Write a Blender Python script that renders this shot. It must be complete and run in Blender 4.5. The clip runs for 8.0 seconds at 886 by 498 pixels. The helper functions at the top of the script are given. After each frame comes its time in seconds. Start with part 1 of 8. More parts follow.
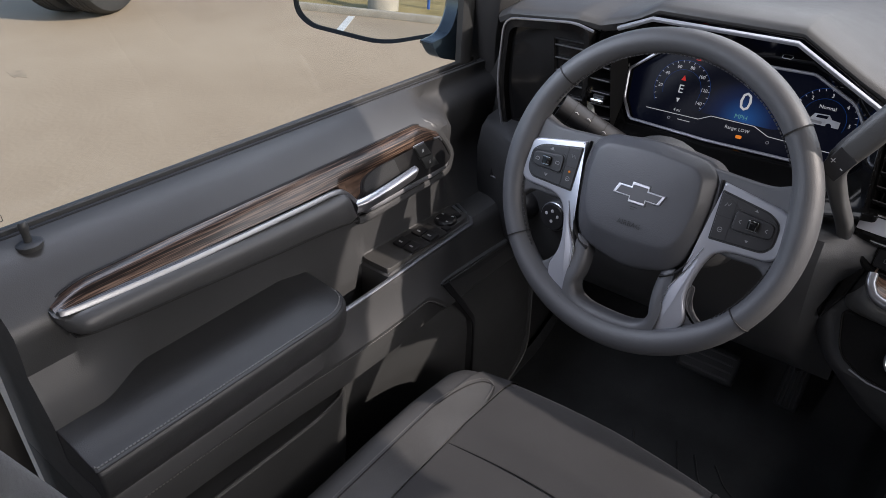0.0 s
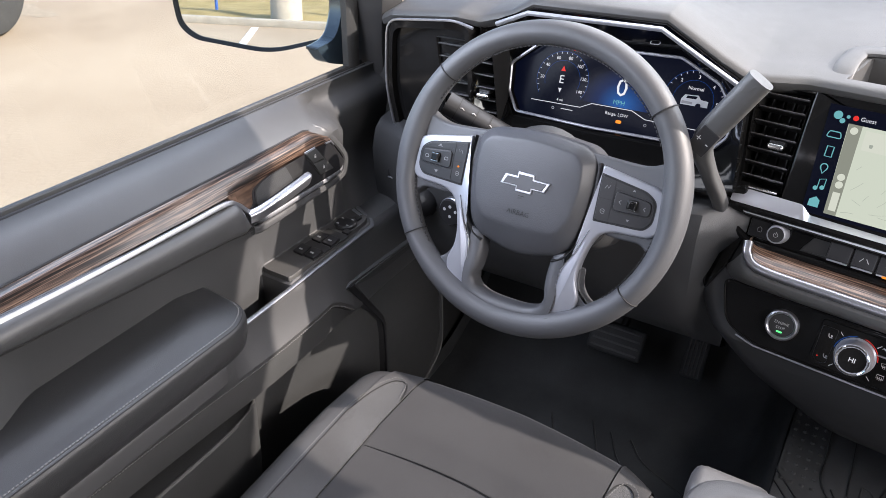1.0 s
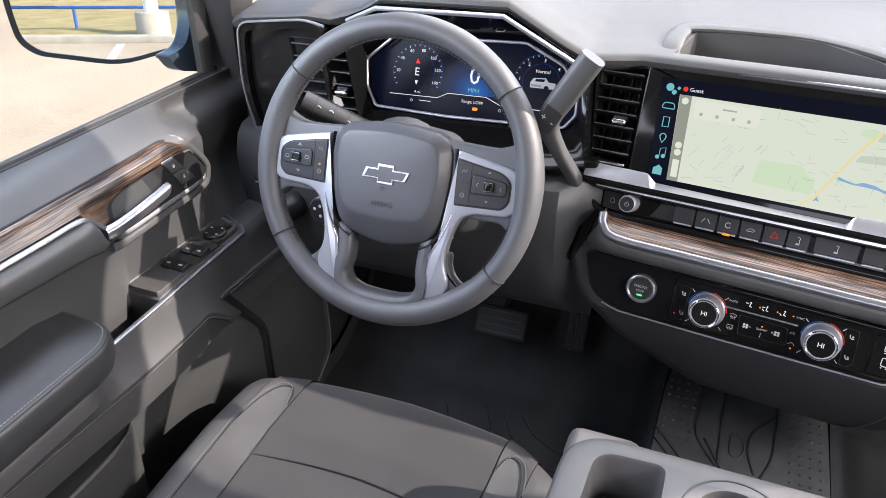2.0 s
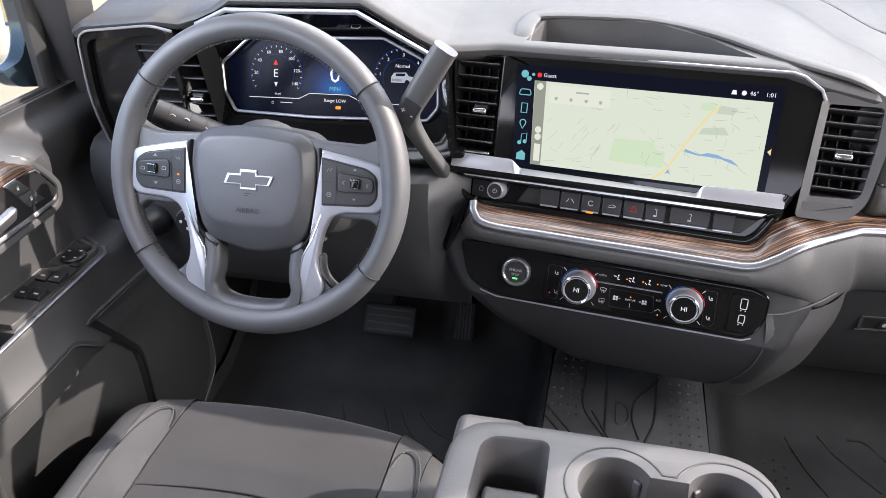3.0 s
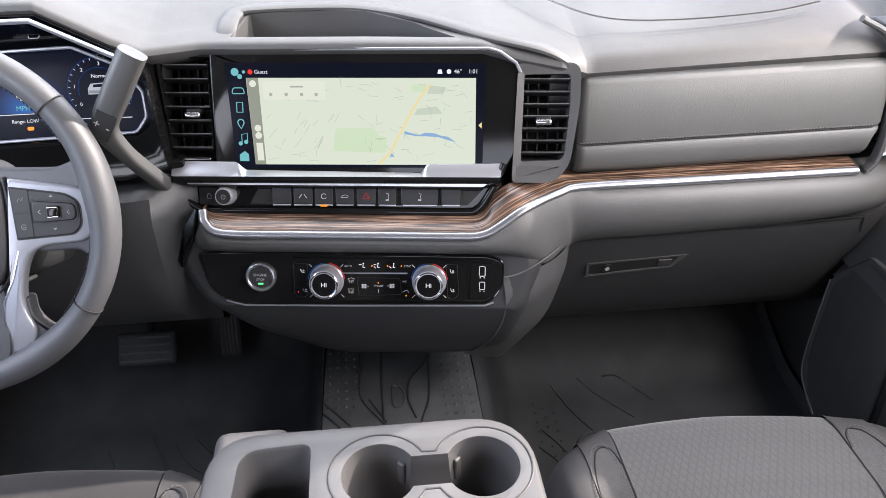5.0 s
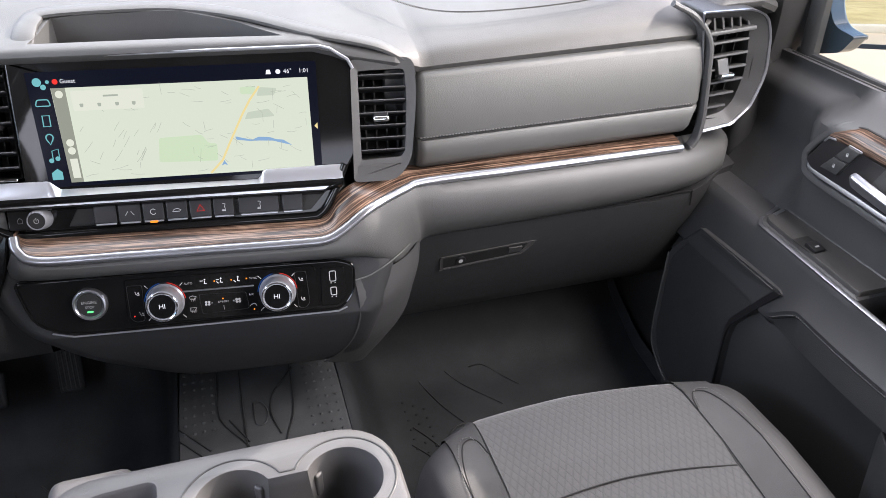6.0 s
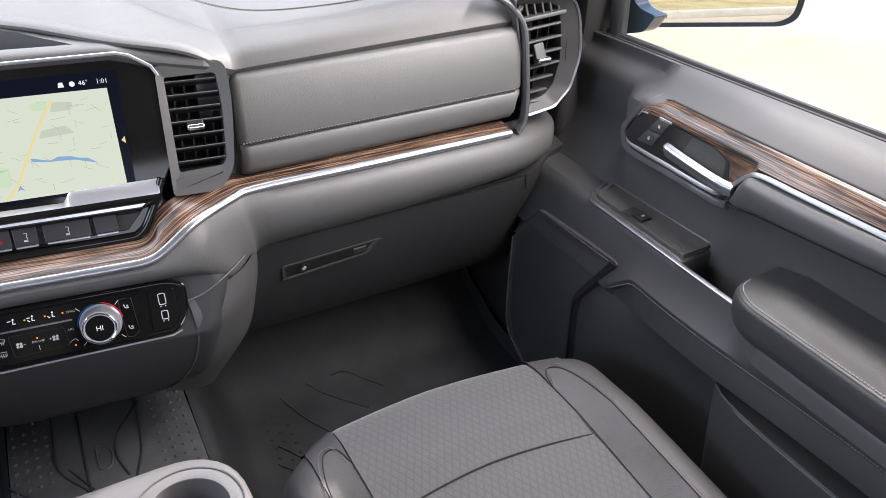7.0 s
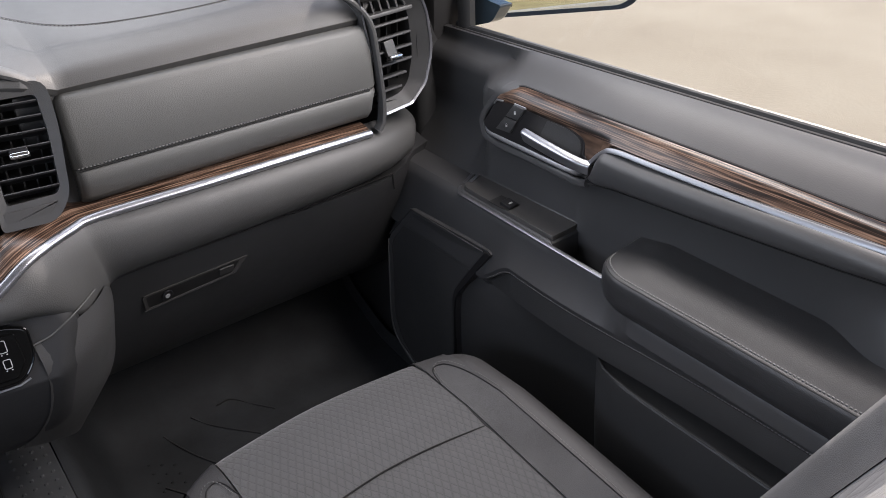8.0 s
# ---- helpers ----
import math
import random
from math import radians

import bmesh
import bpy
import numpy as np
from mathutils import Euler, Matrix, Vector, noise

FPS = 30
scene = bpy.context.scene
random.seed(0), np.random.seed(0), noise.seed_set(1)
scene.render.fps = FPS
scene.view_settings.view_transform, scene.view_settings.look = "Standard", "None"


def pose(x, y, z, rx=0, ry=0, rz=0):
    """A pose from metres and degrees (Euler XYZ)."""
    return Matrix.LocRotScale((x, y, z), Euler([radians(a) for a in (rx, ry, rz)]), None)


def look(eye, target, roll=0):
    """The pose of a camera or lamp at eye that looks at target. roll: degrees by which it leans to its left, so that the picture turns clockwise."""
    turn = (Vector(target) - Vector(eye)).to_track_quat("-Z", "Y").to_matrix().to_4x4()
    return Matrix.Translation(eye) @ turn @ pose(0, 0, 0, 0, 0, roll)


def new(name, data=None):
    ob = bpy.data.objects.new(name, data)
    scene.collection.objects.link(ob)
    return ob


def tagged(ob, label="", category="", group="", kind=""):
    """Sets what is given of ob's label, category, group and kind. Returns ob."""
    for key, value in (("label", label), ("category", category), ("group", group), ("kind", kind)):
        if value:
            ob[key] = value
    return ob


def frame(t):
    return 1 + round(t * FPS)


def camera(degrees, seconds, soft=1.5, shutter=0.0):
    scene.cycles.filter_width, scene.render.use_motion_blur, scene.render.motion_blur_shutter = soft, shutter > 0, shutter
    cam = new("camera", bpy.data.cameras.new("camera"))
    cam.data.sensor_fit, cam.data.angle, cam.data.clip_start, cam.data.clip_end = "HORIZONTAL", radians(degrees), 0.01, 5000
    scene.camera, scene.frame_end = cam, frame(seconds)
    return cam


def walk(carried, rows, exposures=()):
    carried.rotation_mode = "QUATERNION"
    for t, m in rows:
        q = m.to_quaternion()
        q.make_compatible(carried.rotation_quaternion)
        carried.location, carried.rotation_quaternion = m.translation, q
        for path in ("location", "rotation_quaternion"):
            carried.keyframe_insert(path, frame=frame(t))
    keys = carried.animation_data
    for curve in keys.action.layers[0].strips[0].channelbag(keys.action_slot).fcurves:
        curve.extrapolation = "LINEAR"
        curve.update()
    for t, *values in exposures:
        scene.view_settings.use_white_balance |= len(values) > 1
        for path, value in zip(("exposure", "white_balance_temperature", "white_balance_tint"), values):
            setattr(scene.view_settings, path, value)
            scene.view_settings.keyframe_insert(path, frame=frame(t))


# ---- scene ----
cam = camera(62.00, 8.0, soft=0.45)
PATH = [
    (0, (-0.1523, -0.8951, 1.0990), (-0.7977, -0.1193, 0.4496), -0.62),
    (0.5, (-0.1380, -0.8867, 1.0983), (-0.7426, -0.0773, 0.4507), -1.11),
    (1, (-0.1167, -0.8816, 1.0977), (-0.6672, -0.0335, 0.4515), -1.69),
    (1.5, (-0.0910, -0.8773, 1.0944), (-0.5787, 0.0090, 0.4490), -2.22),
    (2, (-0.0755, -0.8782, 1.0909), (-0.4828, 0.0466, 0.4438), -2.23),
    (3.5, (-0.0376, -0.8649, 1.0815), (-0.2044, 0.1262, 0.4258), -2.06),
    (4, (-0.0222, -0.8608, 1.0804), (-0.1105, 0.1374, 0.4201), -1.80),
    (4.5, (-0.0074, -0.8591, 1.0783), (-0.0093, 0.1408, 0.4149), -1.32),
    (6, (0.0361, -0.8389, 1.0677), (0.3378, 0.1106, 0.3989), 1.24),
    (6.5, (0.0496, -0.8339, 1.0596), (0.4557, 0.0778, 0.3934), 1.82),
    (7, (0.0729, -0.8396, 1.0526), (0.5740, 0.0291, 0.3936), 1.82),
    (7.5, (0.0938, -0.8442, 1.0443), (0.6770, -0.0228, 0.3923), 1.32),
    (8, (0.1060, -0.8455, 1.0335), (0.7528, -0.0666, 0.3893), 0.57),
]
EXPOSURES = [(0.0, 0.6, 6750, 18), (0.3, 1.25, 6750, 18), (0.7, 1.6, 6750, 18), (1.5, 1.75, 6750, 18), (3.5, 1.88, 6750, 18), (6.0, 1.86, 6750, 18), (7.0, 1.82, 6750, 18), (7.6, 1.4, 6750, 18), (8.0, 1.02, 6750, 18)]
walk(cam, [(t, look(eye, target, roll)) for t, eye, target, roll in PATH], EXPOSURES)

# ---- light: clear winter noon, a low sun to the right and a little ahead ----
SUN_AZ, SUN_EL = radians(72), radians(31)   # azimuth from straight ahead (+y) towards the right (+x)
world = bpy.data.worlds.new("sky")
scene.world = world
world.use_nodes = True
wn = world.node_tree.nodes
sky = wn.new("ShaderNodeTexSky")
sky.sky_type = "NISHITA"
sky.sun_disc = False
sky.sun_elevation, sky.sun_rotation = SUN_EL, SUN_AZ
wn["Background"].inputs["Strength"].default_value = 0.15
world.node_tree.links.new(sky.outputs[0], wn["Background"].inputs["Color"])
sun_data = bpy.data.lights.new("sun", "SUN")
sun_data.energy, sun_data.angle, sun_data.color = 3.0, radians(0.6), (1.0, 0.95, 0.87)
sun = new("sun", sun_data)
to_sun = Vector((math.sin(SUN_AZ) * math.cos(SUN_EL), math.cos(SUN_AZ) * math.cos(SUN_EL), math.sin(SUN_EL)))
sun.matrix_world = look(to_sun * 20, (0, 0, 0))


def window_light(name, at, target, w, h, watts, tone=(0.955, 0.965, 1.02)):
    """Sky light entering by one of the cab's windows."""
    d = bpy.data.lights.new(name, "AREA")
    d.shape, d.size, d.size_y, d.energy, d.color = "RECTANGLE", w, h, watts, tone
    new(name, d).matrix_world = look(at, target)


window_light("windscreen_light", (0, 0.22, 1.12), (0, -0.25, 0.45), 1.2, 0.50, 4.5)
for s in (-1, 1):
    window_light("side_window_light", (s * 0.785, -0.45, 1.03), (s * -0.2, -0.35, 0.45), 0.66, 0.26, *((2.4, (0.84, 0.94, 1.12)) if s < 0 else (4.4, (1.01, 0.98, 0.95))))
    window_light("rear_side_light", (s * 0.78, -1.35, 1.0), (0, -0.5, 0.5), 0.70, 0.38, 1.7)
window_light("rear_window_light", (0, -1.86, 1.0), (0, -0.3, 0.6), 1.1, 0.30, 1.2)


# ---- materials ----
def nodes_of(name):
    m = bpy.data.materials.new(name)
    m.use_nodes = True
    nt = m.node_tree
    return m, nt, nt.nodes["Principled BSDF"]


def add_noise(nt, scale, detail=3.0, stretch=(1, 1, 1), rough=0.55):
    co = nt.nodes.new("ShaderNodeTexCoord")
    mp = nt.nodes.new("ShaderNodeMapping")
    mp.inputs["Scale"].default_value = stretch
    nz = nt.nodes.new("ShaderNodeTexNoise")
    nz.inputs["Scale"].default_value, nz.inputs["Detail"].default_value = scale, detail
    nz.inputs["Roughness"].default_value = rough
    nt.links.new(co.outputs["Object"], mp.inputs["Vector"])
    nt.links.new(mp.outputs["Vector"], nz.inputs["Vector"])
    return nz


def ramp(nt, fac, stops):
    r = nt.nodes.new("ShaderNodeValToRGB")
    el = r.color_ramp.elements
    while len(el) < len(stops):
        el.new(0.5)
    for e, (p, c) in zip(el, stops):
        e.position, e.color = p, (*c, 1)
    nt.links.new(fac, r.inputs["Fac"])
    return r.outputs["Color"]


def bump(nt, bsdf, height, strength, distance):
    b = nt.nodes.new("ShaderNodeBump")
    b.inputs["Strength"].default_value, b.inputs["Distance"].default_value = strength, distance
    nt.links.new(height, b.inputs["Height"])
    nt.links.new(b.outputs["Normal"], bsdf.inputs["Normal"])
    return b


def surface(name, col, rough=0.5, metal=0.0, vary=0.12, big=6.0, grain=0.0, grain_scale=900, coat=0.0, spec=0.5):
    """A painted, moulded or metal surface: uneven at hand size, grained at skin size."""
    m, nt, b = nodes_of(name)
    n1 = add_noise(nt, big, 4)
    lo, hi = tuple(c * (1 - vary) for c in col), tuple(min(1, c * (1 + vary)) for c in col)
    nt.links.new(ramp(nt, n1.outputs["Fac"], [(0.3, lo), (0.7, hi)]), b.inputs["Base Color"])
    n2 = add_noise(nt, big * 9, 3)
    mr = nt.nodes.new("ShaderNodeMapRange")
    mr.inputs["To Min"].default_value, mr.inputs["To Max"].default_value = rough * 0.88, min(1, rough * 1.12)
    nt.links.new(n2.outputs["Fac"], mr.inputs["Value"])
    nt.links.new(mr.outputs["Result"], b.inputs["Roughness"])
    b.inputs["Metallic"].default_value = metal
    b.inputs["Coat Weight"].default_value = coat
    b.inputs["Specular IOR Level"].default_value = spec
    if grain:
        co = nt.nodes.new("ShaderNodeTexCoord")
        vo = nt.nodes.new("ShaderNodeTexVoronoi")
        vo.inputs["Scale"].default_value = grain_scale
        nt.links.new(co.outputs["Object"], vo.inputs["Vector"])
        bump(nt, b, vo.outputs["Distance"], grain, 0.0006)
    return m


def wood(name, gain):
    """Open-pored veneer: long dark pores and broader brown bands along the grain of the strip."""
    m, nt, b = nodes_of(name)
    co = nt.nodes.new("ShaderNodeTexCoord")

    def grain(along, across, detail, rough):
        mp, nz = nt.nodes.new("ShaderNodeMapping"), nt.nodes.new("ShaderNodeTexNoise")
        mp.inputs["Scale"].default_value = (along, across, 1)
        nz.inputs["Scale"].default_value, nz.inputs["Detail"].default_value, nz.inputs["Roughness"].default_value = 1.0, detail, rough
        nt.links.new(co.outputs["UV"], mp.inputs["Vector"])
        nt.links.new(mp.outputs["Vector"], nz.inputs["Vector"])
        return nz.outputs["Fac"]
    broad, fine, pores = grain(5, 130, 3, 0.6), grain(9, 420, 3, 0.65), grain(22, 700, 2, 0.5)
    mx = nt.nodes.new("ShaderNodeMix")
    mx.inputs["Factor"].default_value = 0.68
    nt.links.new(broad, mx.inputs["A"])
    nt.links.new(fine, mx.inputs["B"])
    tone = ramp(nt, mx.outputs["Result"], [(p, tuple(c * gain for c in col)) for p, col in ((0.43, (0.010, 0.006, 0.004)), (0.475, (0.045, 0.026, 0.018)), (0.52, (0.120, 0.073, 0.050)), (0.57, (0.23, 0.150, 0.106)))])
    dark = ramp(nt, pores, [(0.38, (0.22, 0.19, 0.17)), (0.47, (1, 1, 1))])
    mul = nt.nodes.new("ShaderNodeMix")
    mul.data_type, mul.blend_type = "RGBA", "MULTIPLY"
    mul.inputs["Factor"].default_value = 1.0
    nt.links.new(tone, mul.inputs["A"])
    nt.links.new(dark, mul.inputs["B"])
    nt.links.new(mul.outputs["Result"], b.inputs["Base Color"])
    b.inputs["Roughness"].default_value = 0.30
    b.inputs["Coat Weight"].default_value, b.inputs["Coat Roughness"].default_value = 0.25, 0.16
    b.inputs["Specular IOR Level"].default_value = 0.35
    bump(nt, b, fine, 0.10, 0.0005)
    return m


def quilt(name, col):
    """Woven seat cloth with a fine diamond quilting."""
    m, nt, b = nodes_of(name)
    co = nt.nodes.new("ShaderNodeTexCoord")
    heights = []
    for ang in (28, -28):
        mp = nt.nodes.new("ShaderNodeMapping")
        mp.inputs["Rotation"].default_value = (0, 0, radians(ang))
        wv = nt.nodes.new("ShaderNodeTexWave")
        wv.wave_profile = "SIN"
        wv.inputs["Scale"].default_value, wv.inputs["Distortion"].default_value = 34, 0.25
        nt.links.new(co.outputs["Object"], mp.inputs["Vector"])
        nt.links.new(mp.outputs["Vector"], wv.inputs["Vector"])
        pw = nt.nodes.new("ShaderNodeMath")
        pw.operation = "POWER"
        pw.inputs[1].default_value = 0.12
        nt.links.new(wv.outputs["Fac"], pw.inputs[0])
        heights.append(pw)
    mn = nt.nodes.new("ShaderNodeMath")
    mn.operation = "MINIMUM"
    nt.links.new(heights[0].outputs[0], mn.inputs[0])
    nt.links.new(heights[1].outputs[0], mn.inputs[1])
    nz = add_noise(nt, 2600, 2)
    ad = nt.nodes.new("ShaderNodeMath")
    ad.operation = "MULTIPLY_ADD"
    ad.inputs[1].default_value = 0.35
    nt.links.new(nz.outputs["Fac"], ad.inputs[0])
    nt.links.new(mn.outputs[0], ad.inputs[2])
    dark, light = tuple(c * 0.80 for c in col), tuple(c * 1.15 for c in col)
    nt.links.new(ramp(nt, ad.outputs[0], [(0.45, dark), (0.95, col), (1.0, light)]), b.inputs["Base Color"])
    b.inputs["Roughness"].default_value = 0.85
    b.inputs["Sheen Weight"].default_value = 0.25
    bump(nt, b, ad.outputs[0], 0.5, 0.0012)
    return m


def cloth(name, col, fleck=0.5):
    m, nt, b = nodes_of(name)
    n1, n2 = add_noise(nt, 1300, 3), add_noise(nt, 9, 3)
    ad = nt.nodes.new("ShaderNodeMath")
    ad.operation = "MULTIPLY_ADD"
    ad.inputs[1].default_value = 0.3
    nt.links.new(n2.outputs["Fac"], ad.inputs[0])
    nt.links.new(n1.outputs["Fac"], ad.inputs[2])
    nt.links.new(ramp(nt, ad.outputs[0], [(0.5, tuple(c * (1 - fleck) for c in col)), (0.8, tuple(c * (1 + fleck) for c in col))]), b.inputs["Base Color"])
    b.inputs["Roughness"].default_value = 0.9
    b.inputs["Sheen Weight"].default_value = 0.1
    bump(nt, b, n1.outputs["Fac"], 0.5, 0.001)
    return m


def glow(name, col, strength):
    m, nt, b = nodes_of(name)
    b.inputs["Base Color"].default_value = (0.002, 0.002, 0.002, 1)
    b.inputs["Roughness"].default_value = 0.2
    b.inputs["Specular IOR Level"].default_value = 0.05
    b.inputs["Emission Color"].default_value = (*col, 1)
    b.inputs["Emission Strength"].default_value = strength
    return m


def window_glass(name, tint):
    m, nt, b = nodes_of(name)
    out = nt.nodes["Material Output"]
    tr, gl, mix = nt.nodes.new("ShaderNodeBsdfTransparent"), nt.nodes.new("ShaderNodeBsdfGlossy"), nt.nodes.new("ShaderNodeMixShader")
    lw, pw, fr = nt.nodes.new("ShaderNodeLayerWeight"), nt.nodes.new("ShaderNodeMath"), nt.nodes.new("ShaderNodeMath")
    pw.operation, fr.operation = "POWER", "MULTIPLY_ADD"
    pw.inputs[1].default_value, fr.inputs[1].default_value, fr.inputs[2].default_value = 5.0, 0.7, 0.025
    nt.links.new(lw.outputs["Facing"], pw.inputs[0])
    nt.links.new(pw.outputs[0], fr.inputs[0])
    tr.inputs["Color"].default_value = (*tint, 1)
    gl.inputs["Roughness"].default_value = 0.02
    nt.links.new(fr.outputs[0], mix.inputs[0])
    nt.links.new(tr.outputs[0], mix.inputs[1])
    nt.links.new(gl.outputs[0], mix.inputs[2])
    nt.links.new(mix.outputs[0], out.inputs["Surface"])
    return m


def ground_mat(name, cols, scale):
    m, nt, b = nodes_of(name)
    n1, n2 = add_noise(nt, scale, 8, rough=0.62), add_noise(nt, scale * 60, 3)
    mx = nt.nodes.new("ShaderNodeMath")
    mx.operation = "MULTIPLY_ADD"
    mx.inputs[1].default_value = 0.22
    nt.links.new(n2.outputs["Fac"], mx.inputs[0])
    nt.links.new(n1.outputs["Fac"], mx.inputs[2])
    nt.links.new(ramp(nt, mx.outputs[0], [(0.38, cols[0]), (0.58, cols[1]), (0.8, cols[2])]), b.inputs["Base Color"])
    b.inputs["Roughness"].default_value = 0.9
    bump(nt, b, n2.outputs["Fac"], 0.3, 0.01)
    return m


M_PAD = surface("soft_grey_dash_pad", (0.055, 0.055, 0.054), 0.54, grain=0.22, grain_scale=700)
M_TRIM = surface("dark_moulded_plastic", (0.055, 0.054, 0.052), 0.50, grain=0.2, grain_scale=800)
M_DOOR = surface("charcoal_door_skin", (0.050, 0.051, 0.052), 0.42, grain=0.10, grain_scale=800)
M_LOWER = surface("black_lower_plastic", (0.036, 0.037, 0.037), 0.48, grain=0.25, grain_scale=900)
M_VINYL = surface("black_vinyl", (0.030, 0.031, 0.032), 0.42, grain=0.3, grain_scale=1100)
M_PANEL = surface("wrapped_grey_vinyl", (0.102, 0.104, 0.100), 0.50, grain=0.3, grain_scale=900)
M_ROLL = surface("padded_roll_vinyl", (0.078, 0.079, 0.077), 0.50, grain=0.25, grain_scale=800)
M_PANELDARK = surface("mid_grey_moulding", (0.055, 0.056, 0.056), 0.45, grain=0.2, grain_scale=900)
M_LEATHER = surface("wheel_leather", (0.062, 0.064, 0.068), 0.48, grain=0.22, grain_scale=1000)
M_HUB = surface("airbag_cover", (0.055, 0.057, 0.062), 0.44, grain=0.2, grain_scale=1000)
M_BLACK = surface("piano_black", (0.006, 0.006, 0.006), 0.07, vary=0.3, spec=0.28)
M_MATTE = surface("matt_black", (0.012, 0.012, 0.012), 0.6)
M_STACK = surface("charcoal_stack_plastic", (0.025, 0.026, 0.027), 0.58, grain=0.2, grain_scale=800)
M_GLOVE = surface("charcoal_glovebox_plastic", (0.034, 0.035, 0.036), 0.55, grain=0.2, grain_scale=800)
M_BUTTON = surface("button_black", (0.015, 0.015, 0.016), 0.36, spec=0.4)
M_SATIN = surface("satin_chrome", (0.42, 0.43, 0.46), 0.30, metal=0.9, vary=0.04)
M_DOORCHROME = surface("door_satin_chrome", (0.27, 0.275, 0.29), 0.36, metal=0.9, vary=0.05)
M_BAR = surface("brushed_silver_bar", (0.66, 0.67, 0.70), 0.34, metal=0.85, vary=0.05)
M_SATINDARK = surface("dark_brushed_metal", (0.07, 0.072, 0.076), 0.34, metal=0.8, vary=0.06)
M_CHROME = surface("bright_chrome", (0.78, 0.79, 0.80), 0.08, metal=1.0, vary=0.03)
M_SILVER = surface("silver_paint", (0.35, 0.36, 0.39), 0.30, metal=0.45, vary=0.05)
# one veneer, its tones scaled darker for the doors than for the dash
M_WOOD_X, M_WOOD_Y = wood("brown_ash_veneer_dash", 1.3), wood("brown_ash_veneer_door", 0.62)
M_QUILT = quilt("quilted_grey_cloth", (0.060, 0.061, 0.062))
M_CLOTH = cloth("flecked_grey_cloth", (0.052, 0.053, 0.054), 0.8)
M_PLAIN = cloth("plain_charcoal_cloth", (0.027, 0.027, 0.028), 0.3)
M_SEATV = surface("seat_vinyl", (0.048, 0.048, 0.049), 0.55, grain=0.35, grain_scale=900)
M_THREAD = surface("grey_thread", (0.15, 0.15, 0.147), 0.8)
M_SEATTHREAD = surface("dark_grey_thread", (0.12, 0.12, 0.117), 0.8)
M_SEAM = surface("dark_seam", (0.010, 0.010, 0.010), 0.8)
M_CONSOLE = surface("grey_console_plastic", (0.084, 0.083, 0.083), 0.42, grain=0.15, grain_scale=900)
M_RUBBER = surface("black_rubber", (0.028, 0.031, 0.033), 0.62, vary=0.25, big=14, grain=0.3, grain_scale=500)
M_MAT = surface("grey_rubber_mat", (0.070, 0.073, 0.075), 0.55, vary=0.25, big=16, grain=0.3, grain_scale=500)
M_CARPET = cloth("black_carpet", (0.040, 0.043, 0.044), 0.6)
M_LINER = cloth("grey_headliner", (0.08, 0.08, 0.08), 0.12)
M_PILLAR = surface("pillar_trim", (0.032, 0.032, 0.032), 0.6, grain=0.2)
M_GLASS = window_glass("clear_glass", (0.93, 0.96, 0.95))
M_MIRROR = surface("mirror_glass", (0.86, 0.88, 0.88), 0.01, metal=1.0, vary=0.01)
M_PAINT = surface("dark_blue_paint", (0.030, 0.043, 0.056), 0.26, coat=0.6)
M_TYRE = surface("tyre_rubber", (0.03, 0.03, 0.03), 0.75, vary=0.2)
M_CONCRETE = ground_mat("sandy_concrete", ((0.32, 0.245, 0.170), (0.395, 0.31, 0.218), (0.455, 0.365, 0.262)), 0.55)
M_STAIN = surface("old_oil_stain", (0.36, 0.29, 0.21), 0.9, vary=0.2, big=20)
M_GRASS = ground_mat("dry_grass", ((0.20, 0.15, 0.05), (0.33, 0.25, 0.10), (0.42, 0.33, 0.15)), 2.0)
M_WHITE = surface("white_paint", (0.75, 0.75, 0.73), 0.5)
M_BLUE = surface("blue_paint", (0.03, 0.10, 0.35), 0.4)
M_KERB = surface("kerb_concrete", (0.42, 0.38, 0.32), 0.85)
M_RED, M_ORANGE = glow("red_lamp", (1, 0.05, 0.04), 0.25), glow("amber_lamp", (1, 0.30, 0.03), 0.4)
M_INK, M_GREEN = glow("lit_white", (0.85, 0.92, 1.0), 0.3), glow("lit_green", (0.1, 1.0, 0.3), 0.4)
M_PRINT = surface("grey_print", (0.42, 0.42, 0.42), 0.6)
M_SYMBOL = surface("dim_grey_print", (0.22, 0.22, 0.22), 0.6)
M_FAINT = surface("dark_print", (0.018, 0.018, 0.018), 0.7)
M_CYAN = glow("lit_cyan", (0.22, 0.72, 0.78), 0.20)
M_NAVY = glow("navy_screen", (0.004, 0.007, 0.024), 0.15)
M_BLUELIT = glow("blue_lamp", (0.01, 0.09, 0.42), 0.22)


def fading_blue(name):
    """A lit field, brightest along its lower middle."""
    m, nt, b = nodes_of(name)
    b.inputs["Base Color"].default_value, b.inputs["Roughness"].default_value = (0.002, 0.002, 0.002, 1), 0.2
    b.inputs["Specular IOR Level"].default_value = 0.05
    co, mp = nt.nodes.new("ShaderNodeTexCoord"), nt.nodes.new("ShaderNodeMapping")
    mp.inputs["Location"].default_value, mp.inputs["Scale"].default_value = (-0.95, 0, -0.10), (2.0, 0, 1.15)
    gr = nt.nodes.new("ShaderNodeTexGradient")
    gr.gradient_type = "SPHERICAL"
    nt.links.new(co.outputs["Generated"], mp.inputs["Vector"])
    nt.links.new(mp.outputs["Vector"], gr.inputs["Vector"])
    nt.links.new(ramp(nt, gr.outputs["Fac"], [(0.0, (0.0024, 0.0042, 0.0145)), (0.40, (0.004, 0.020, 0.10)), (1.0, (0.012, 0.14, 0.50))]), b.inputs["Emission Color"])
    b.inputs["Emission Strength"].default_value = 0.25
    return m


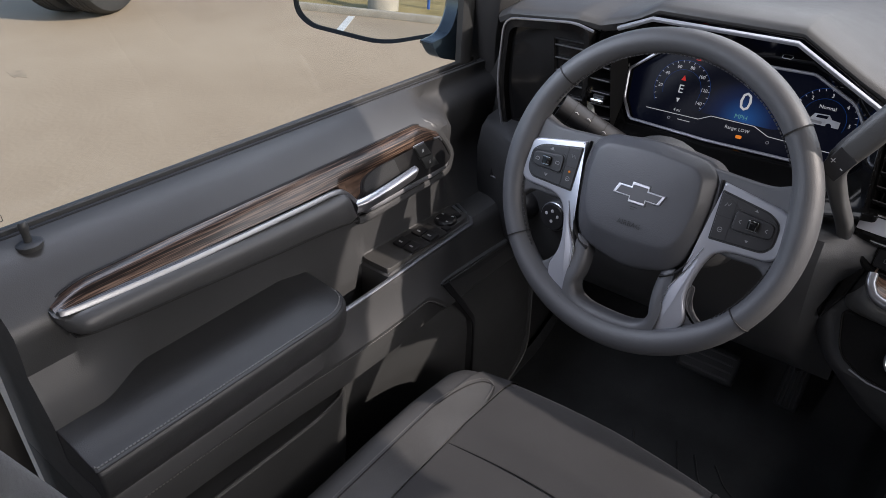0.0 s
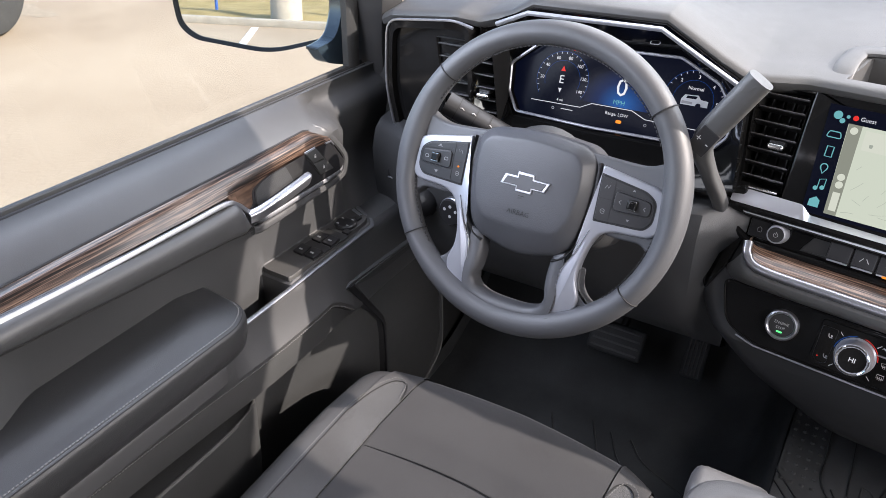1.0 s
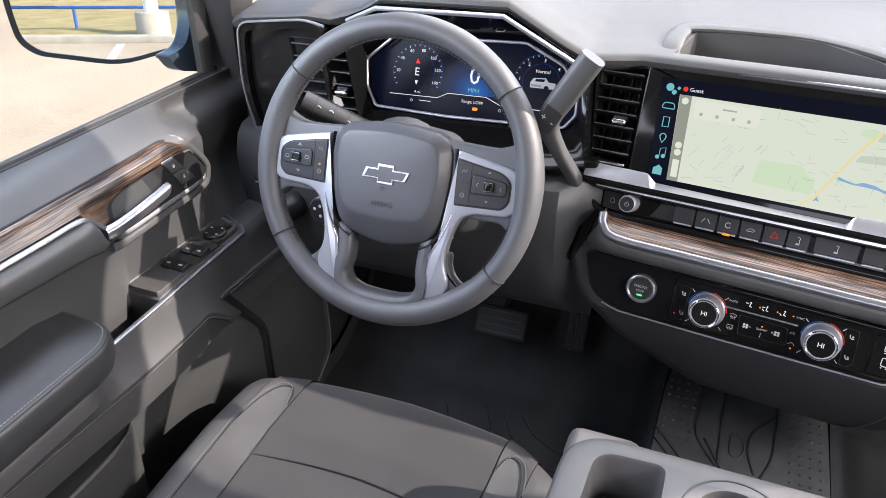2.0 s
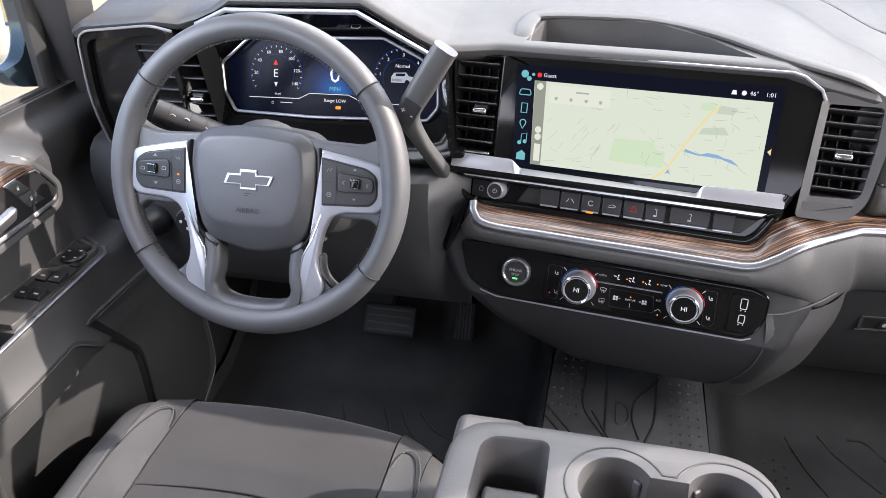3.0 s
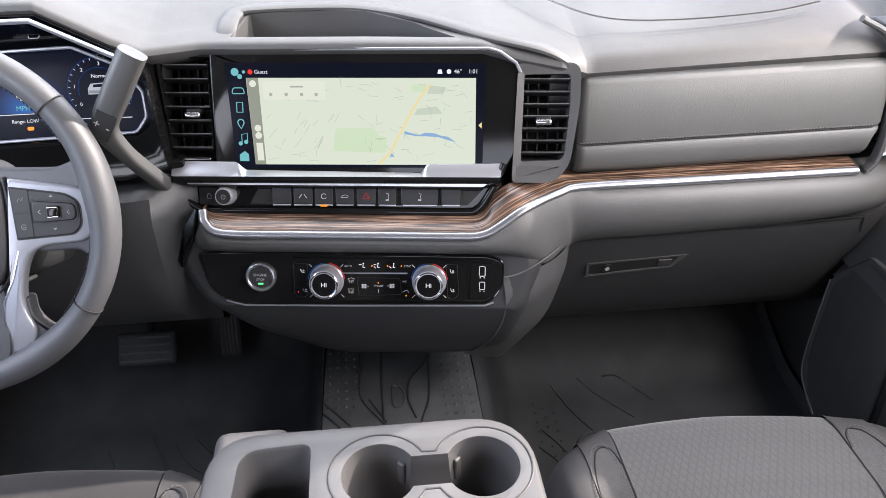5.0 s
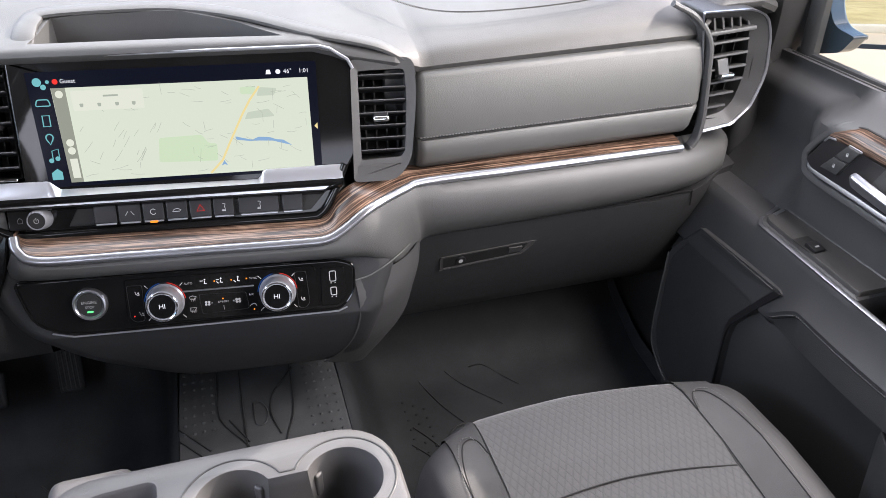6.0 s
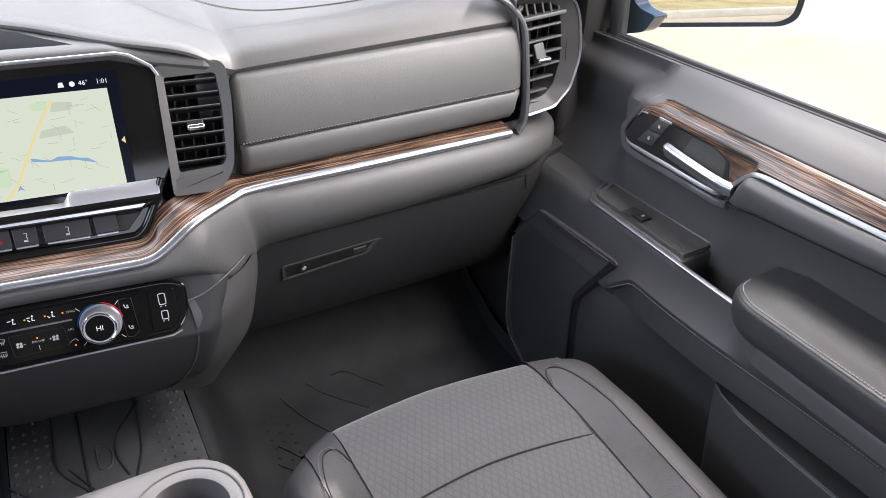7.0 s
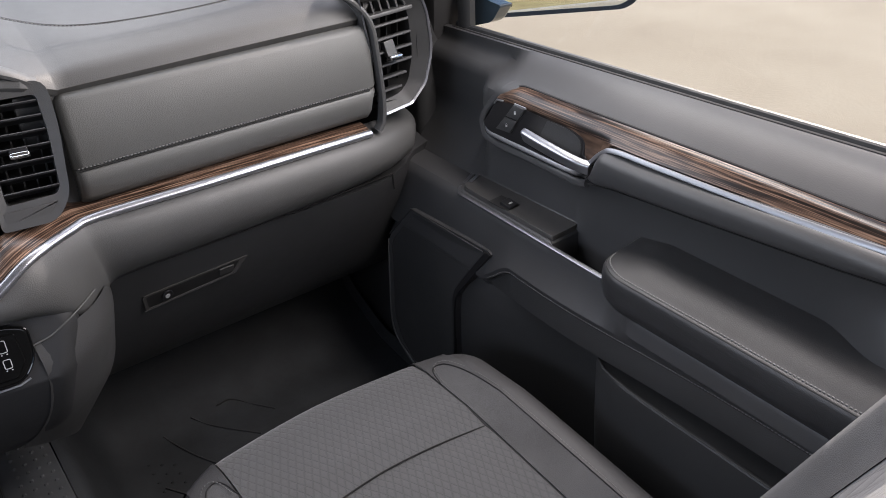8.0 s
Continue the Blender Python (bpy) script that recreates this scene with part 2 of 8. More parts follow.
M_BLUEFIELD = fading_blue("blue_screen_field")
M_MAP = glow("map_land", (0.69, 0.80, 0.67), 0.27)
M_PARK, M_WATER = glow("map_park", (0.60, 0.79, 0.56), 0.27), glow("map_water", (0.28, 0.50, 0.78), 0.24)
M_ROADY, M_ROADG = glow("map_highway", (0.95, 0.84, 0.40), 0.24), glow("map_street", (0.52, 0.61, 0.53), 0.21)
M_MAPGREY = glow("map_block", (0.60, 0.72, 0.60), 0.25)
M_CARD, M_SIDE = glow("map_card", (0.77, 0.86, 0.74), 0.26), glow("map_sidebar", (0.47, 0.53, 0.44), 0.17)


# ---- mesh helpers ----
def basis(o, psi, th):
    """A panel's own frame: u to the right, v up in the panel, n out of it; turned psi about the upright, leant th back."""
    p, t = radians(psi), radians(th)
    u = Vector((math.cos(p), -math.sin(p), 0))
    n = Vector((-math.sin(p) * math.cos(t), -math.cos(p) * math.cos(t), math.sin(t)))
    v = n.cross(u)
    return Matrix(((u.x, v.x, n.x, o[0]), (u.y, v.y, n.y, o[1]), (u.z, v.z, n.z, o[2]), (0, 0, 0, 1)))


def thing(name, at, label, category, group=""):
    ob = new(name)
    ob.location = at
    ob.empty_display_size = 0.05
    return tagged(ob, label, category, group)


def part(name, bm, material, parent=None, label="", angle=38, kind=""):
    bmesh.ops.remove_doubles(bm, verts=bm.verts, dist=1e-6)
    bmesh.ops.recalc_face_normals(bm, faces=bm.faces)
    me = bpy.data.meshes.new(name)
    bm.to_mesh(me)
    bm.free()
    return link(name, me, material, parent, label, angle, kind)


def link(name, me, material, parent=None, label="", angle=38, kind=""):
    me.materials.clear()
    me.materials.append(material)
    me.polygons.foreach_set("use_smooth", [True] * len(me.polygons))
    me.set_sharp_from_angle(angle=radians(angle))
    ob = new(name, me)
    if 24 < len(me.polygons) < 4000 and angle == 38 and kind != "stuff":
        wn = ob.modifiers.new("even_shading", "WEIGHTED_NORMAL")
        wn.keep_sharp = True
    if parent:
        ob.parent = parent
        if parent.type == "EMPTY":
            ob.matrix_parent_inverse = parent.matrix_basis.inverted()
    return tagged(ob, label, kind=kind)


def move(bm, m):
    if m is not None:
        bm.transform(m)
    return bm


def rbox(size, at=(0, 0, 0), r=0.002, seg=2, m=None):
    bm = bmesh.new()
    bmesh.ops.create_cube(bm, size=1)
    bm.transform(Matrix.Translation(at) @ Matrix.Diagonal((*size, 1)))
    if r:
        bmesh.ops.bevel(bm, geom=bm.edges[:], offset=min(r, min(size) * 0.45), segments=seg, affect="EDGES", profile=0.5)
    return move(bm, m)


def prism(poly, n0, n1, r=0.0, seg=2, m=None):
    """A flat outline (u, v) made solid from n0 to n1, its front edge rounded by r."""
    bm = bmesh.new()
    lo = [bm.verts.new((u, v, n0)) for u, v in poly]
    hi = [bm.verts.new((u, v, n1)) for u, v in poly]
    k = len(poly)
    bm.faces.new(lo[::-1])
    top = bm.faces.new(hi)
    for i in range(k):
        bm.faces.new((lo[i], lo[(i + 1) % k], hi[(i + 1) % k], hi[i]))
    bmesh.ops.recalc_face_normals(bm, faces=bm.faces)
    if r:
        bmesh.ops.bevel(bm, geom=list(top.edges), offset=r, segments=seg, affect="EDGES", profile=0.5)
    return move(bm, m)


def ring(outer, inner, n0, n1, lift=0.0, m=None):
    """A frame between two outlines with as many corners; its inner rim stands lift higher or lower."""
    bm = bmesh.new()
    k = len(outer)
    rows = [[(u, v, n0) for u, v in outer], [(u, v, n1) for u, v in outer], [(u, v, n1 + lift) for u, v in inner], [(u, v, n0) for u, v in inner]]
    vs = [[bm.verts.new(p) for p in row] for row in rows]
    for a in range(4):
        for i in range(k):
            bm.faces.new((vs[a][i], vs[a][(i + 1) % k], vs[(a + 1) % 4][(i + 1) % k], vs[(a + 1) % 4][i]))
    return move(bm, m)


def rounded(poly, r, seg=4):
    """An outline with its corners rounded; r is one radius or one for each corner."""
    out, k = [], len(poly)
    for i, p in enumerate(poly):
        rr = r[i] if isinstance(r, (list, tuple)) else r
        p = Vector(p)
        a, b = Vector(poly[i - 1]) - p, Vector(poly[(i + 1) % k]) - p
        d = min(rr, a.length * 0.45, b.length * 0.45)
        a, b = p + a.normalized() * d, p + b.normalized() * d
        for j in range(seg + 1):
            t = j / seg
            out.append(tuple(a * (1 - t) ** 2 + p * 2 * t * (1 - t) + b * t * t))
    return out


def loft(rows, closed=False, caps=True, m=None):
    """A skin over rows of points; closed: each row is a loop."""
    bm = bmesh.new()
    vs = [[bm.verts.new(p) for p in row] for row in rows]
    k = len(rows[0])
    for a, b in zip(vs, vs[1:]):
        for i in range(k if closed else k - 1):
            bm.faces.new((a[i], a[(i + 1) % k], b[(i + 1) % k], b[i]))
    if closed and caps:
        bm.faces.new(vs[0][::-1])
        bm.faces.new(vs[-1])
    return move(bm, m)


def grain_uv(bm, rows):
    """Lays the grain along a lofted strip: metres along it and across it."""
    k, along, across = len(rows[0]), [0.0], [0.0]
    for a, b in zip(rows, rows[1:]):
        along.append(along[-1] + (Vector(b[1]) - Vector(a[1])).length)
    mid = rows[len(rows) // 2]
    for a, b in zip(mid, mid[1:]):
        across.append(across[-1] + (Vector(b) - Vector(a)).length)
    uv = bm.loops.layers.uv.new("grain")
    bm.verts.index_update()
    for f in bm.faces:
        for l in f.loops:
            i, j = divmod(l.vert.index, k)
            l[uv].uv = (along[i], across[j])
    return bm


def lathe(profile, seg=32, m=None):
    """A turned body: (radius, n) from back to front."""
    bm = bmesh.new()
    vs = [[bm.verts.new((r * math.cos(2 * math.pi * i / seg), r * math.sin(2 * math.pi * i / seg), n)) for i in range(seg)] for r, n in profile]
    for a, b in zip(vs, vs[1:]):
        for i in range(seg):
            bm.faces.new((a[i], a[(i + 1) % seg], b[(i + 1) % seg], b[i]))
    for row in (vs[0], vs[-1]):
        bm.faces.new(row)
    return move(bm, m)


def spline(pts, steps=6):
    """A smooth line through the points."""
    p = [Vector(q) for q in pts]
    p = [p[0] * 2 - p[1], *p, p[-1] * 2 - p[-2]]
    out = []
    for i in range(1, len(p) - 2):
        for j in range(steps):
            t = j / steps
            out.append(0.5 * (2 * p[i] + (p[i + 1] - p[i - 1]) * t + (2 * p[i - 1] - 5 * p[i] + 4 * p[i + 1] - p[i + 2]) * t * t + (3 * p[i] - p[i - 1] - 3 * p[i + 1] + p[i + 2]) * t ** 3))
    out.append(p[-2])
    return out


def sweep(pts, w, h, up=(0, 0, 1), seg=8, power=2.0, closed=False, m=None):
    """A bar of width w (across) and height h (along up) led along a line."""
    pts, rows, up0 = [Vector(p) for p in pts], [], Vector(up)
    k = len(pts)
    for i, p in enumerate(pts):
        if closed:
            d = (pts[(i + 1) % k] - pts[i - 1]).normalized()
        else:
            d = (pts[min(i + 1, k - 1)] - pts[max(i - 1, 0)]).normalized()
        side = d.cross(up0).normalized()
        u = side.cross(d).normalized()
        row = []
        for j in range(seg):
            a = 2 * math.pi * (j + 0.5) / seg
            c, s = math.cos(a), math.sin(a)
            c, s = math.copysign(abs(c) ** (2 / power), c), math.copysign(abs(s) ** (2 / power), s)
            row.append(p + side * c * w / 2 + u * s * h / 2)
        rows.append(row)
    if closed:
        rows.append(rows[0])
    return loft(rows, True, not closed, m)


def merge(*bms):
    """Several pieces of one part in one mesh."""
    out, me = bmesh.new(), bpy.data.meshes.new("tmp")
    for b in bms:
        b.to_mesh(me)
        out.from_mesh(me)
        b.free()
    bpy.data.meshes.remove(me)
    return out


def stitches(pts, parent, up, step=0.0042, long=0.0028, thick=0.0008, material=None, m=None):
    """A row of thread stitches along a line, too fine to pick apart."""
    pts = [Vector(p) for p in pts]
    bms, carry = bmesh.new(), 0.0
    up = Vector(up)
    for a, b in zip(pts, pts[1:]):
        d = b - a
        s = carry
        while s < d.length:
            c = a + d.normalized() * s
            t = d.normalized() * long / 2
            side = d.normalized().cross(up).normalized() * thick
            quad = [c - t - side, c + t - side, c + t + side, c - t + side]
            lo = [bms.verts.new(q) for q in quad]
            hi = [bms.verts.new(c + (q - c) * 0.6 + up * thick) for q in quad]
            bms.faces.new(hi)
            for i in range(4):
                bms.faces.new((lo[i], lo[(i + 1) % 4], hi[(i + 1) % 4], hi[i]))
            s += step
        carry = s - d.length
    return part("stitching", move(bms, m), material or M_THREAD, parent, "row of fine grey stitches", kind="stuff")


def words(name, body, size, m, material, parent, align="CENTER"):
    cu = bpy.data.curves.new(name, "FONT")
    cu.body, cu.size, cu.align_x, cu.align_y = body, size, align, "CENTER"
    cu.resolution_u = 2
    tmp = bpy.data.objects.new(name, cu)
    me = bpy.data.meshes.new_from_object(tmp)
    bpy.data.objects.remove(tmp)
    bpy.data.curves.remove(cu)
    me.name = name
    me.transform(m)
    return link(name, me, material, parent)


def carve(body, cutters, r=0.0, seg=2):
    """The body with the cutters taken out of it and its edges rounded, as a mesh."""
    def temp(bm):
        bmesh.ops.recalc_face_normals(bm, faces=bm.faces)
        me = bpy.data.meshes.new("tmp")
        bm.to_mesh(me)
        bm.free()
        return new("tmp", me)
    ob, cs = temp(body), [temp(c) for c in cutters]
    for c in cs:
        md = ob.modifiers.new("cut", "BOOLEAN")
        md.object, md.operation, md.solver = c, "DIFFERENCE", "EXACT"
    if r:
        bv = ob.modifiers.new("round", "BEVEL")
        bv.width, bv.segments, bv.limit_method, bv.angle_limit = r, seg, "ANGLE", radians(40)
    bpy.context.view_layer.update()
    me = bpy.data.meshes.new_from_object(ob.evaluated_get(bpy.context.evaluated_depsgraph_get()))
    for o in (ob, *cs):
        bpy.data.objects.remove(o)
    return me


def smooth(a, b, x):
    t = min(1, max(0, (x - a) / (b - a)))
    return t * t * (3 - 2 * t)


def lerp_at(table, x):
    xs = [row[0] for row in table]
    return [float(np.interp(x, xs, [row[i] for row in table])) for i in range(1, len(table[0]))]


def disc(r, n0, n1, u=0, v=0, seg=20, m=None):
    return move(lathe([(r, n0), (r, n1 - r * 0.1), (r * 0.92, n1)], seg, Matrix.Translation((u, v, 0))), m)


# ---- the cabin shell ----
def shell():
    fl = [(-0.86, 0.0), (-0.16, 0.0), (-0.13, 0.02), (-0.12, 0.13), (-0.09, 0.165), (0.13, 0.165), (0.16, 0.14), (0.19, 0.02), (0.22, 0.0), (0.86, 0.0)]
    ys = [0.62, 0.55, 0.42, 0.30, 0.18, 0.0, -0.6, -1.9]
    rise = [0.46, 0.40, 0.20, 0.07, 0.015, 0.0, 0.0, 0.0]
    top = loft([[(x, y, z + r * (1 - min(1, z / 0.165) * 0.55)) for x, z in fl] for y, r in zip(ys, rise)])
    geo = bmesh.ops.extrude_face_region(top, geom=top.faces[:])
    bmesh.ops.translate(top, verts=[v for v in geo["geom"] if isinstance(v, bmesh.types.BMVert)], vec=(0, 0, -0.04))
    tagged(part("floor", top, M_CARPET, label="black carpeted truck floor with a centre tunnel", kind="structure"), category="floor")
    # roof, its lining, the back wall and the pillars
    rows = []
    # unseen front row is carried over the glass to block the sun
    for y, z in ((0.0, 1.19), (-0.12, 1.243), (-0.22, 1.278), (-0.6, 1.305), (-1.2, 1.30), (-1.75, 1.26), (-1.9, 1.20)):
        rows.append([(x, y, z - 0.06 * abs(x / 0.72) ** 4) for x in np.linspace(-0.72, 0.72, 13)])
    roof = loft(rows)
    geo = bmesh.ops.extrude_face_region(roof, geom=roof.faces[:])
    bmesh.ops.translate(roof, verts=[v for v in geo["geom"] if isinstance(v, bmesh.types.BMVert)], vec=(0, 0, 0.05))
    tagged(part("ceiling", roof, M_LINER, label="dark grey cloth headliner of the cab", kind="structure"), category="ceiling")
    back = carve(rbox((1.72, 0.05, 1.3), (0, -1.92, 0.6), 0), [rbox((1.2, 0.3, 0.34), (0, -1.92, 0.99), 0.05)])
    tagged(link("wall_back", back, M_TRIM, label="dark rear wall of the cab with a window opening", kind="structure"), category="wall")
    fire = rbox((1.72, 0.05, 0.95), (0, 0.66, 0.42), 0)
    tagged(part("wall_front", fire, M_CARPET, label="black carpeted bulkhead behind the dashboard", kind="structure"), category="wall")
    for s in (-1, 1):
        a = [(s * 0.870, 0.110, 0.60), (s * 0.855, 0.075, 0.74), (s * 0.805, 0.025, 0.90), (s * 0.75, -0.06, 1.08), (s * 0.69, -0.16, 1.245)]
        bm = sweep(spline(a, 5), 0.075, 0.075, up=(0, 1, 0.3), seg=12, power=3)
        tagged(part("pillar_front", bm, M_PILLAR, label="grey moulded windscreen pillar trim", kind="structure"), category="pillar")
        b = [(s * 0.86, -0.86, -0.05), (s * 0.86, -0.86, 0.70), (s * 0.80, -0.88, 1.0), (s * 0.70, -0.90, 1.22)]
        bm = sweep(spline(b, 5), 0.20, 0.09, up=(s, 0, 0.1), seg=12, power=4)
        tagged(part("pillar_middle", bm, M_TRIM, label="dark grey door pillar beside the seat", kind="structure"), category="pillar")
        rear = carve(rbox((0.06, 1.02, 0.86), (s * 0.86, -1.45, 0.32), 0), [])
        tagged(link("wall_rear_side", rear, M_DOOR, label="dark rear side panel of the cab", kind="structure"), category="wall")
        c = [(s * 0.86, -1.86, 0.7), (s * 0.70, -1.82, 1.2)]
        tagged(part("pillar_rear", sweep(c, 0.14, 0.14, up=(s, 0, 0.1), seg=12, power=4), M_PILLAR, label="grey rear corner pillar", kind="structure"), category="pillar")
        kick = rbox((0.05, 0.62, 0.80), (s * 0.835, 0.365, 0.38), 0.02, 3)
        tagged(part("wall_kick", kick, M_LOWER, label="black side panel of the footwell", kind="structure"), category="wall")
        sill = rbox((0.10, 0.95, 0.09), (s * 0.86, -0.32, -0.01), 0.02, 3)
        tagged(part("door_sill", sill, M_LOWER, label="black plastic door sill", kind="structure"), category="sill")
    ws = loft([[(x, y - 0.10 * (abs(x) / 0.75) ** 2 * f, z) for x in np.linspace(-0.78 + 0.07 * f, 0.78 - 0.07 * f, 11)] for y, z, f in ((0.66, 0.84, 0.6), (0.40, 0.98, 0.7), (0.12, 1.125, 0.8), (-0.12, 1.235, 0.9))])
    geo = bmesh.ops.extrude_face_region(ws, geom=ws.faces[:])
    bmesh.ops.translate(ws, verts=[v for v in geo["geom"] if isinstance(v, bmesh.types.BMVert)], vec=(0, 0.003, 0.004))
    w = tagged(part("windscreen", ws, M_GLASS, label="clear raked windscreen glass", kind="structure"), category="window")
    w.visible_shadow = False
    hood = rbox((1.75, 1.2, 0.60), (0, 1.32, 0.49), 0.04, 3)
    tagged(part("bonnet", hood, M_PAINT, label="dark blue painted bonnet ahead of the windscreen", kind="structure"), category="bonnet")


shell()

# ---- the dashboard ----
C = basis((0, 0, 0.70), 7, 20)        # centre stack, turned towards the driver
Q = basis((-0.45, 0.05, 0.70), 0, 20)  # instrument display
FACE = basis((0, 0, 0), 0, 0)          # upright plane: u = x, v = z, n = -y


def on(m, u, v, n=0.0):
    return m @ Vector((u, v, n))


dash = thing("dashboard", (0, 0.3, 0.40), "dark grey dashboard with wood strip, wide screen and round air knobs", "dashboard")

# front lip of the top pad: x, y, z
LIP = [(-0.80, 0.02, 0.792), (-0.77, 0.004, 0.806), (-0.655, 0.0, 0.818), (-0.625, 0.012, 0.812), (-0.585, 0.02, 0.822), (-0.55, 0.022, 0.842), (-0.37, 0.022, 0.844), (-0.296, 0.02, 0.803), (-0.262, 0.022, 0.786),
       (-0.20, 0.044, 0.785), (0.0, 0.022, 0.785), (0.14, 0.006, 0.783), (0.185, -0.004, 0.772), (0.235, -0.012, 0.763), (0.258, -0.004, 0.755), (0.27, 0.0, 0.750), (0.45, 0.002, 0.755), (0.66, 0.004, 0.760), (0.70, 0.01, 0.795), (0.76, 0.015, 0.795), (0.80, 0.03, 0.78)]


def dash_top():
    rows = []
    for x in sorted(set(np.round(np.concatenate([np.linspace(-0.80, 0.80, 97), [r[0] for r in LIP]]), 4))):
        y, z = lerp_at(LIP, x)
        pas = smooth(0.22, 0.30, x) * (1 - smooth(0.64, 0.69, x))
        rim = 0.008 + 0.012 * pas
        far = 0.812 + 0.02 * smooth(0.30, -0.1, x)
        mid = z + 0.012 + 0.016 * pas
        row = [(x, y + 0.05, z - 0.03), (x, y + 0.004, z - 0.008), (x, y, z), (x, y + rim * 0.3, z + rim * 0.62), (x, y + rim, z + rim), (x, y + 0.045, mid), (x, y + 0.09, mid * 0.7 + far * 0.3),
               (x, 0.19, mid * 0.25 + far * 0.75), (x, 0.30, far), (x, 0.45, far + 0.012), (x, 0.62, far + 0.02), (x, 0.62, 0.60)]
        rows.append(row)
    bm = loft(rows)
    bm.faces.new([v for v in bm.verts if abs(v.co.x + 0.80) < 1e-6])
    bm.faces.new([v for v in bm.verts if abs(v.co.x - 0.80) < 1e-6])
    # the open tray behind the screen
    tray = prism([(-0.165, 0.058), (0.110, 0.028), (0.06, 0.075), (0.0, 0.108), (-0.06, 0.118), (-0.145, 0.118)], 0.735, 0.90)
    part_top = link("top_pad", carve(bm, [tray]), M_PAD, dash, "soft grey grained top pad", 40)
    rim = [(-0.174, 0.060, 0.782), (-0.171, 0.080, 0.796), (-0.167, 0.104, 0.804), (-0.150, 0.126, 0.808), (-0.05, 0.128, 0.808), (0.01, 0.118, 0.806), (0.075, 0.083, 0.802), (0.15, 0.03, 0.792), (0.215, 0.008, 0.780), (0.250, 0.002, 0.762)]
    part("tray_rim", sweep(spline(rim, 6), 0.026, 0.011, seg=12, power=2.2), M_PAD, dash)
    floor_rows = prism([(-0.165, 0.052), (0.12, 0.022), (0.07, 0.08), (0.0, 0.112), (-0.145, 0.122)], 0.728, 0.736)
    part("tray_floor", floor_rows, M_LOWER, dash, "black tray liner behind the screen")
    seam = [(0.10, 0.26, 0.8305), (0.19, 0.19, 0.824), (0.25, 0.105, 0.808), (0.31, 0.066, 0.797), (0.40, 0.058, 0.7945), (0.52, 0.066, 0.7975), (0.60, 0.085, 0.803)]
    line = spline(seam, 8)
    part("seam", sweep(line, 0.0022, 0.0022), M_SEAM, dash)
    stitches([p + Vector((0, -0.006, 0.0005)) for p in line], dash, (0, 0, 1))
    return part_top


dash_top()


def passenger_panel():
    xs = [0.262, 0.263, 0.2650, 0.2685, 0.273, *np.linspace(0.29, 0.650, 14), 0.660, 0.666, 0.670, 0.672]
    upper, lower, line = [], [], []
    for x in xs:
        e = (x - 0.262) / 0.405
        a, b = min(1, (x - 0.262) / 0.011), min(1, (0.672 - x) / 0.010)
        drop = 0.011 * (1 - math.sqrt(max(0, 1 - (1 - a) ** 2))) + 0.010 * (1 - math.sqrt(max(0, 1 - (1 - b) ** 2)))
        ease = 0.006 * (1 - min(1, a * 1.6)) + 0.006 * (1 - min(1, b * 1.6))     # the wrapped ends turn back
        zt, zs = 0.744 + 0.008 * e - drop, 0.6605 + 0.006 * e
        x1 = x - 0.005 * smooth(0.60, 0.672, x)
        upper.append([(x, 0.03, zt), (x, 0.001 + ease, zt), (x, -0.004 + ease, zt - 0.002), (x, -0.0075 + ease, zt - 0.007), (x, -0.0115 + ease, zt * 0.55 + zs * 0.45), (x - 0.2 * (x - x1), -0.0165 + ease, zs + 0.004), (x - 0.3 * (x - x1), -0.0150 + ease, zs + 0.0005), (x, -0.004 + ease, zs - 0.002), (x, 0.03, zs - 0.002)])
        xb = x - 0.006 * smooth(0.60, 0.672, x)
        lower.append([(x, 0.02, zs - 0.001), (x - 0.3 * (x - x1), -0.0145 + ease, zs - 0.0012), (x - 0.4 * (x - x1), -0.0180 + ease, zs - 0.005), (xb, -0.0185 + ease, zs - 0.016), (xb, -0.0140 + ease, zs - 0.034), (xb, -0.005 + ease, zs - 0.045), (xb, 0.03, zs - 0.049)])
        if 0.264 < x < 0.663:
            line.append((x - 0.3 * (x - x1), -0.0172, zs + 0.0030))
    part("upper_panel", loft(upper, True, True), M_PANEL, dash, "grey stitched vinyl panel", 50)
    part("lower_roll", loft(lower, True, True), M_PANEL, dash, "grey vinyl roll below the stitch line", 50)
    stitches(line, dash, (0, -1, 0.1))
    part("seam", sweep([(x, y + 0.0010, z - 0.0034) for x, y, z in line], 0.002, 0.002), M_SEAM, dash)
    # matt black bar stands in for the shadow under the pad's lip
    part("shadow_gap", rbox((0.42, 0.05, 0.012), (0.468, 0.034, 0.754), 0.002), M_MATTE, dash)
    # grey return between the air outlet and the panel
    part("panel_return", loft([[(0.225, 0.004, z), (0.262, 0.004, z), (0.275, 0.010, z)] for z in (0.748, 0.70, 0.65, 0.604)]), M_PAD, dash)


passenger_panel()

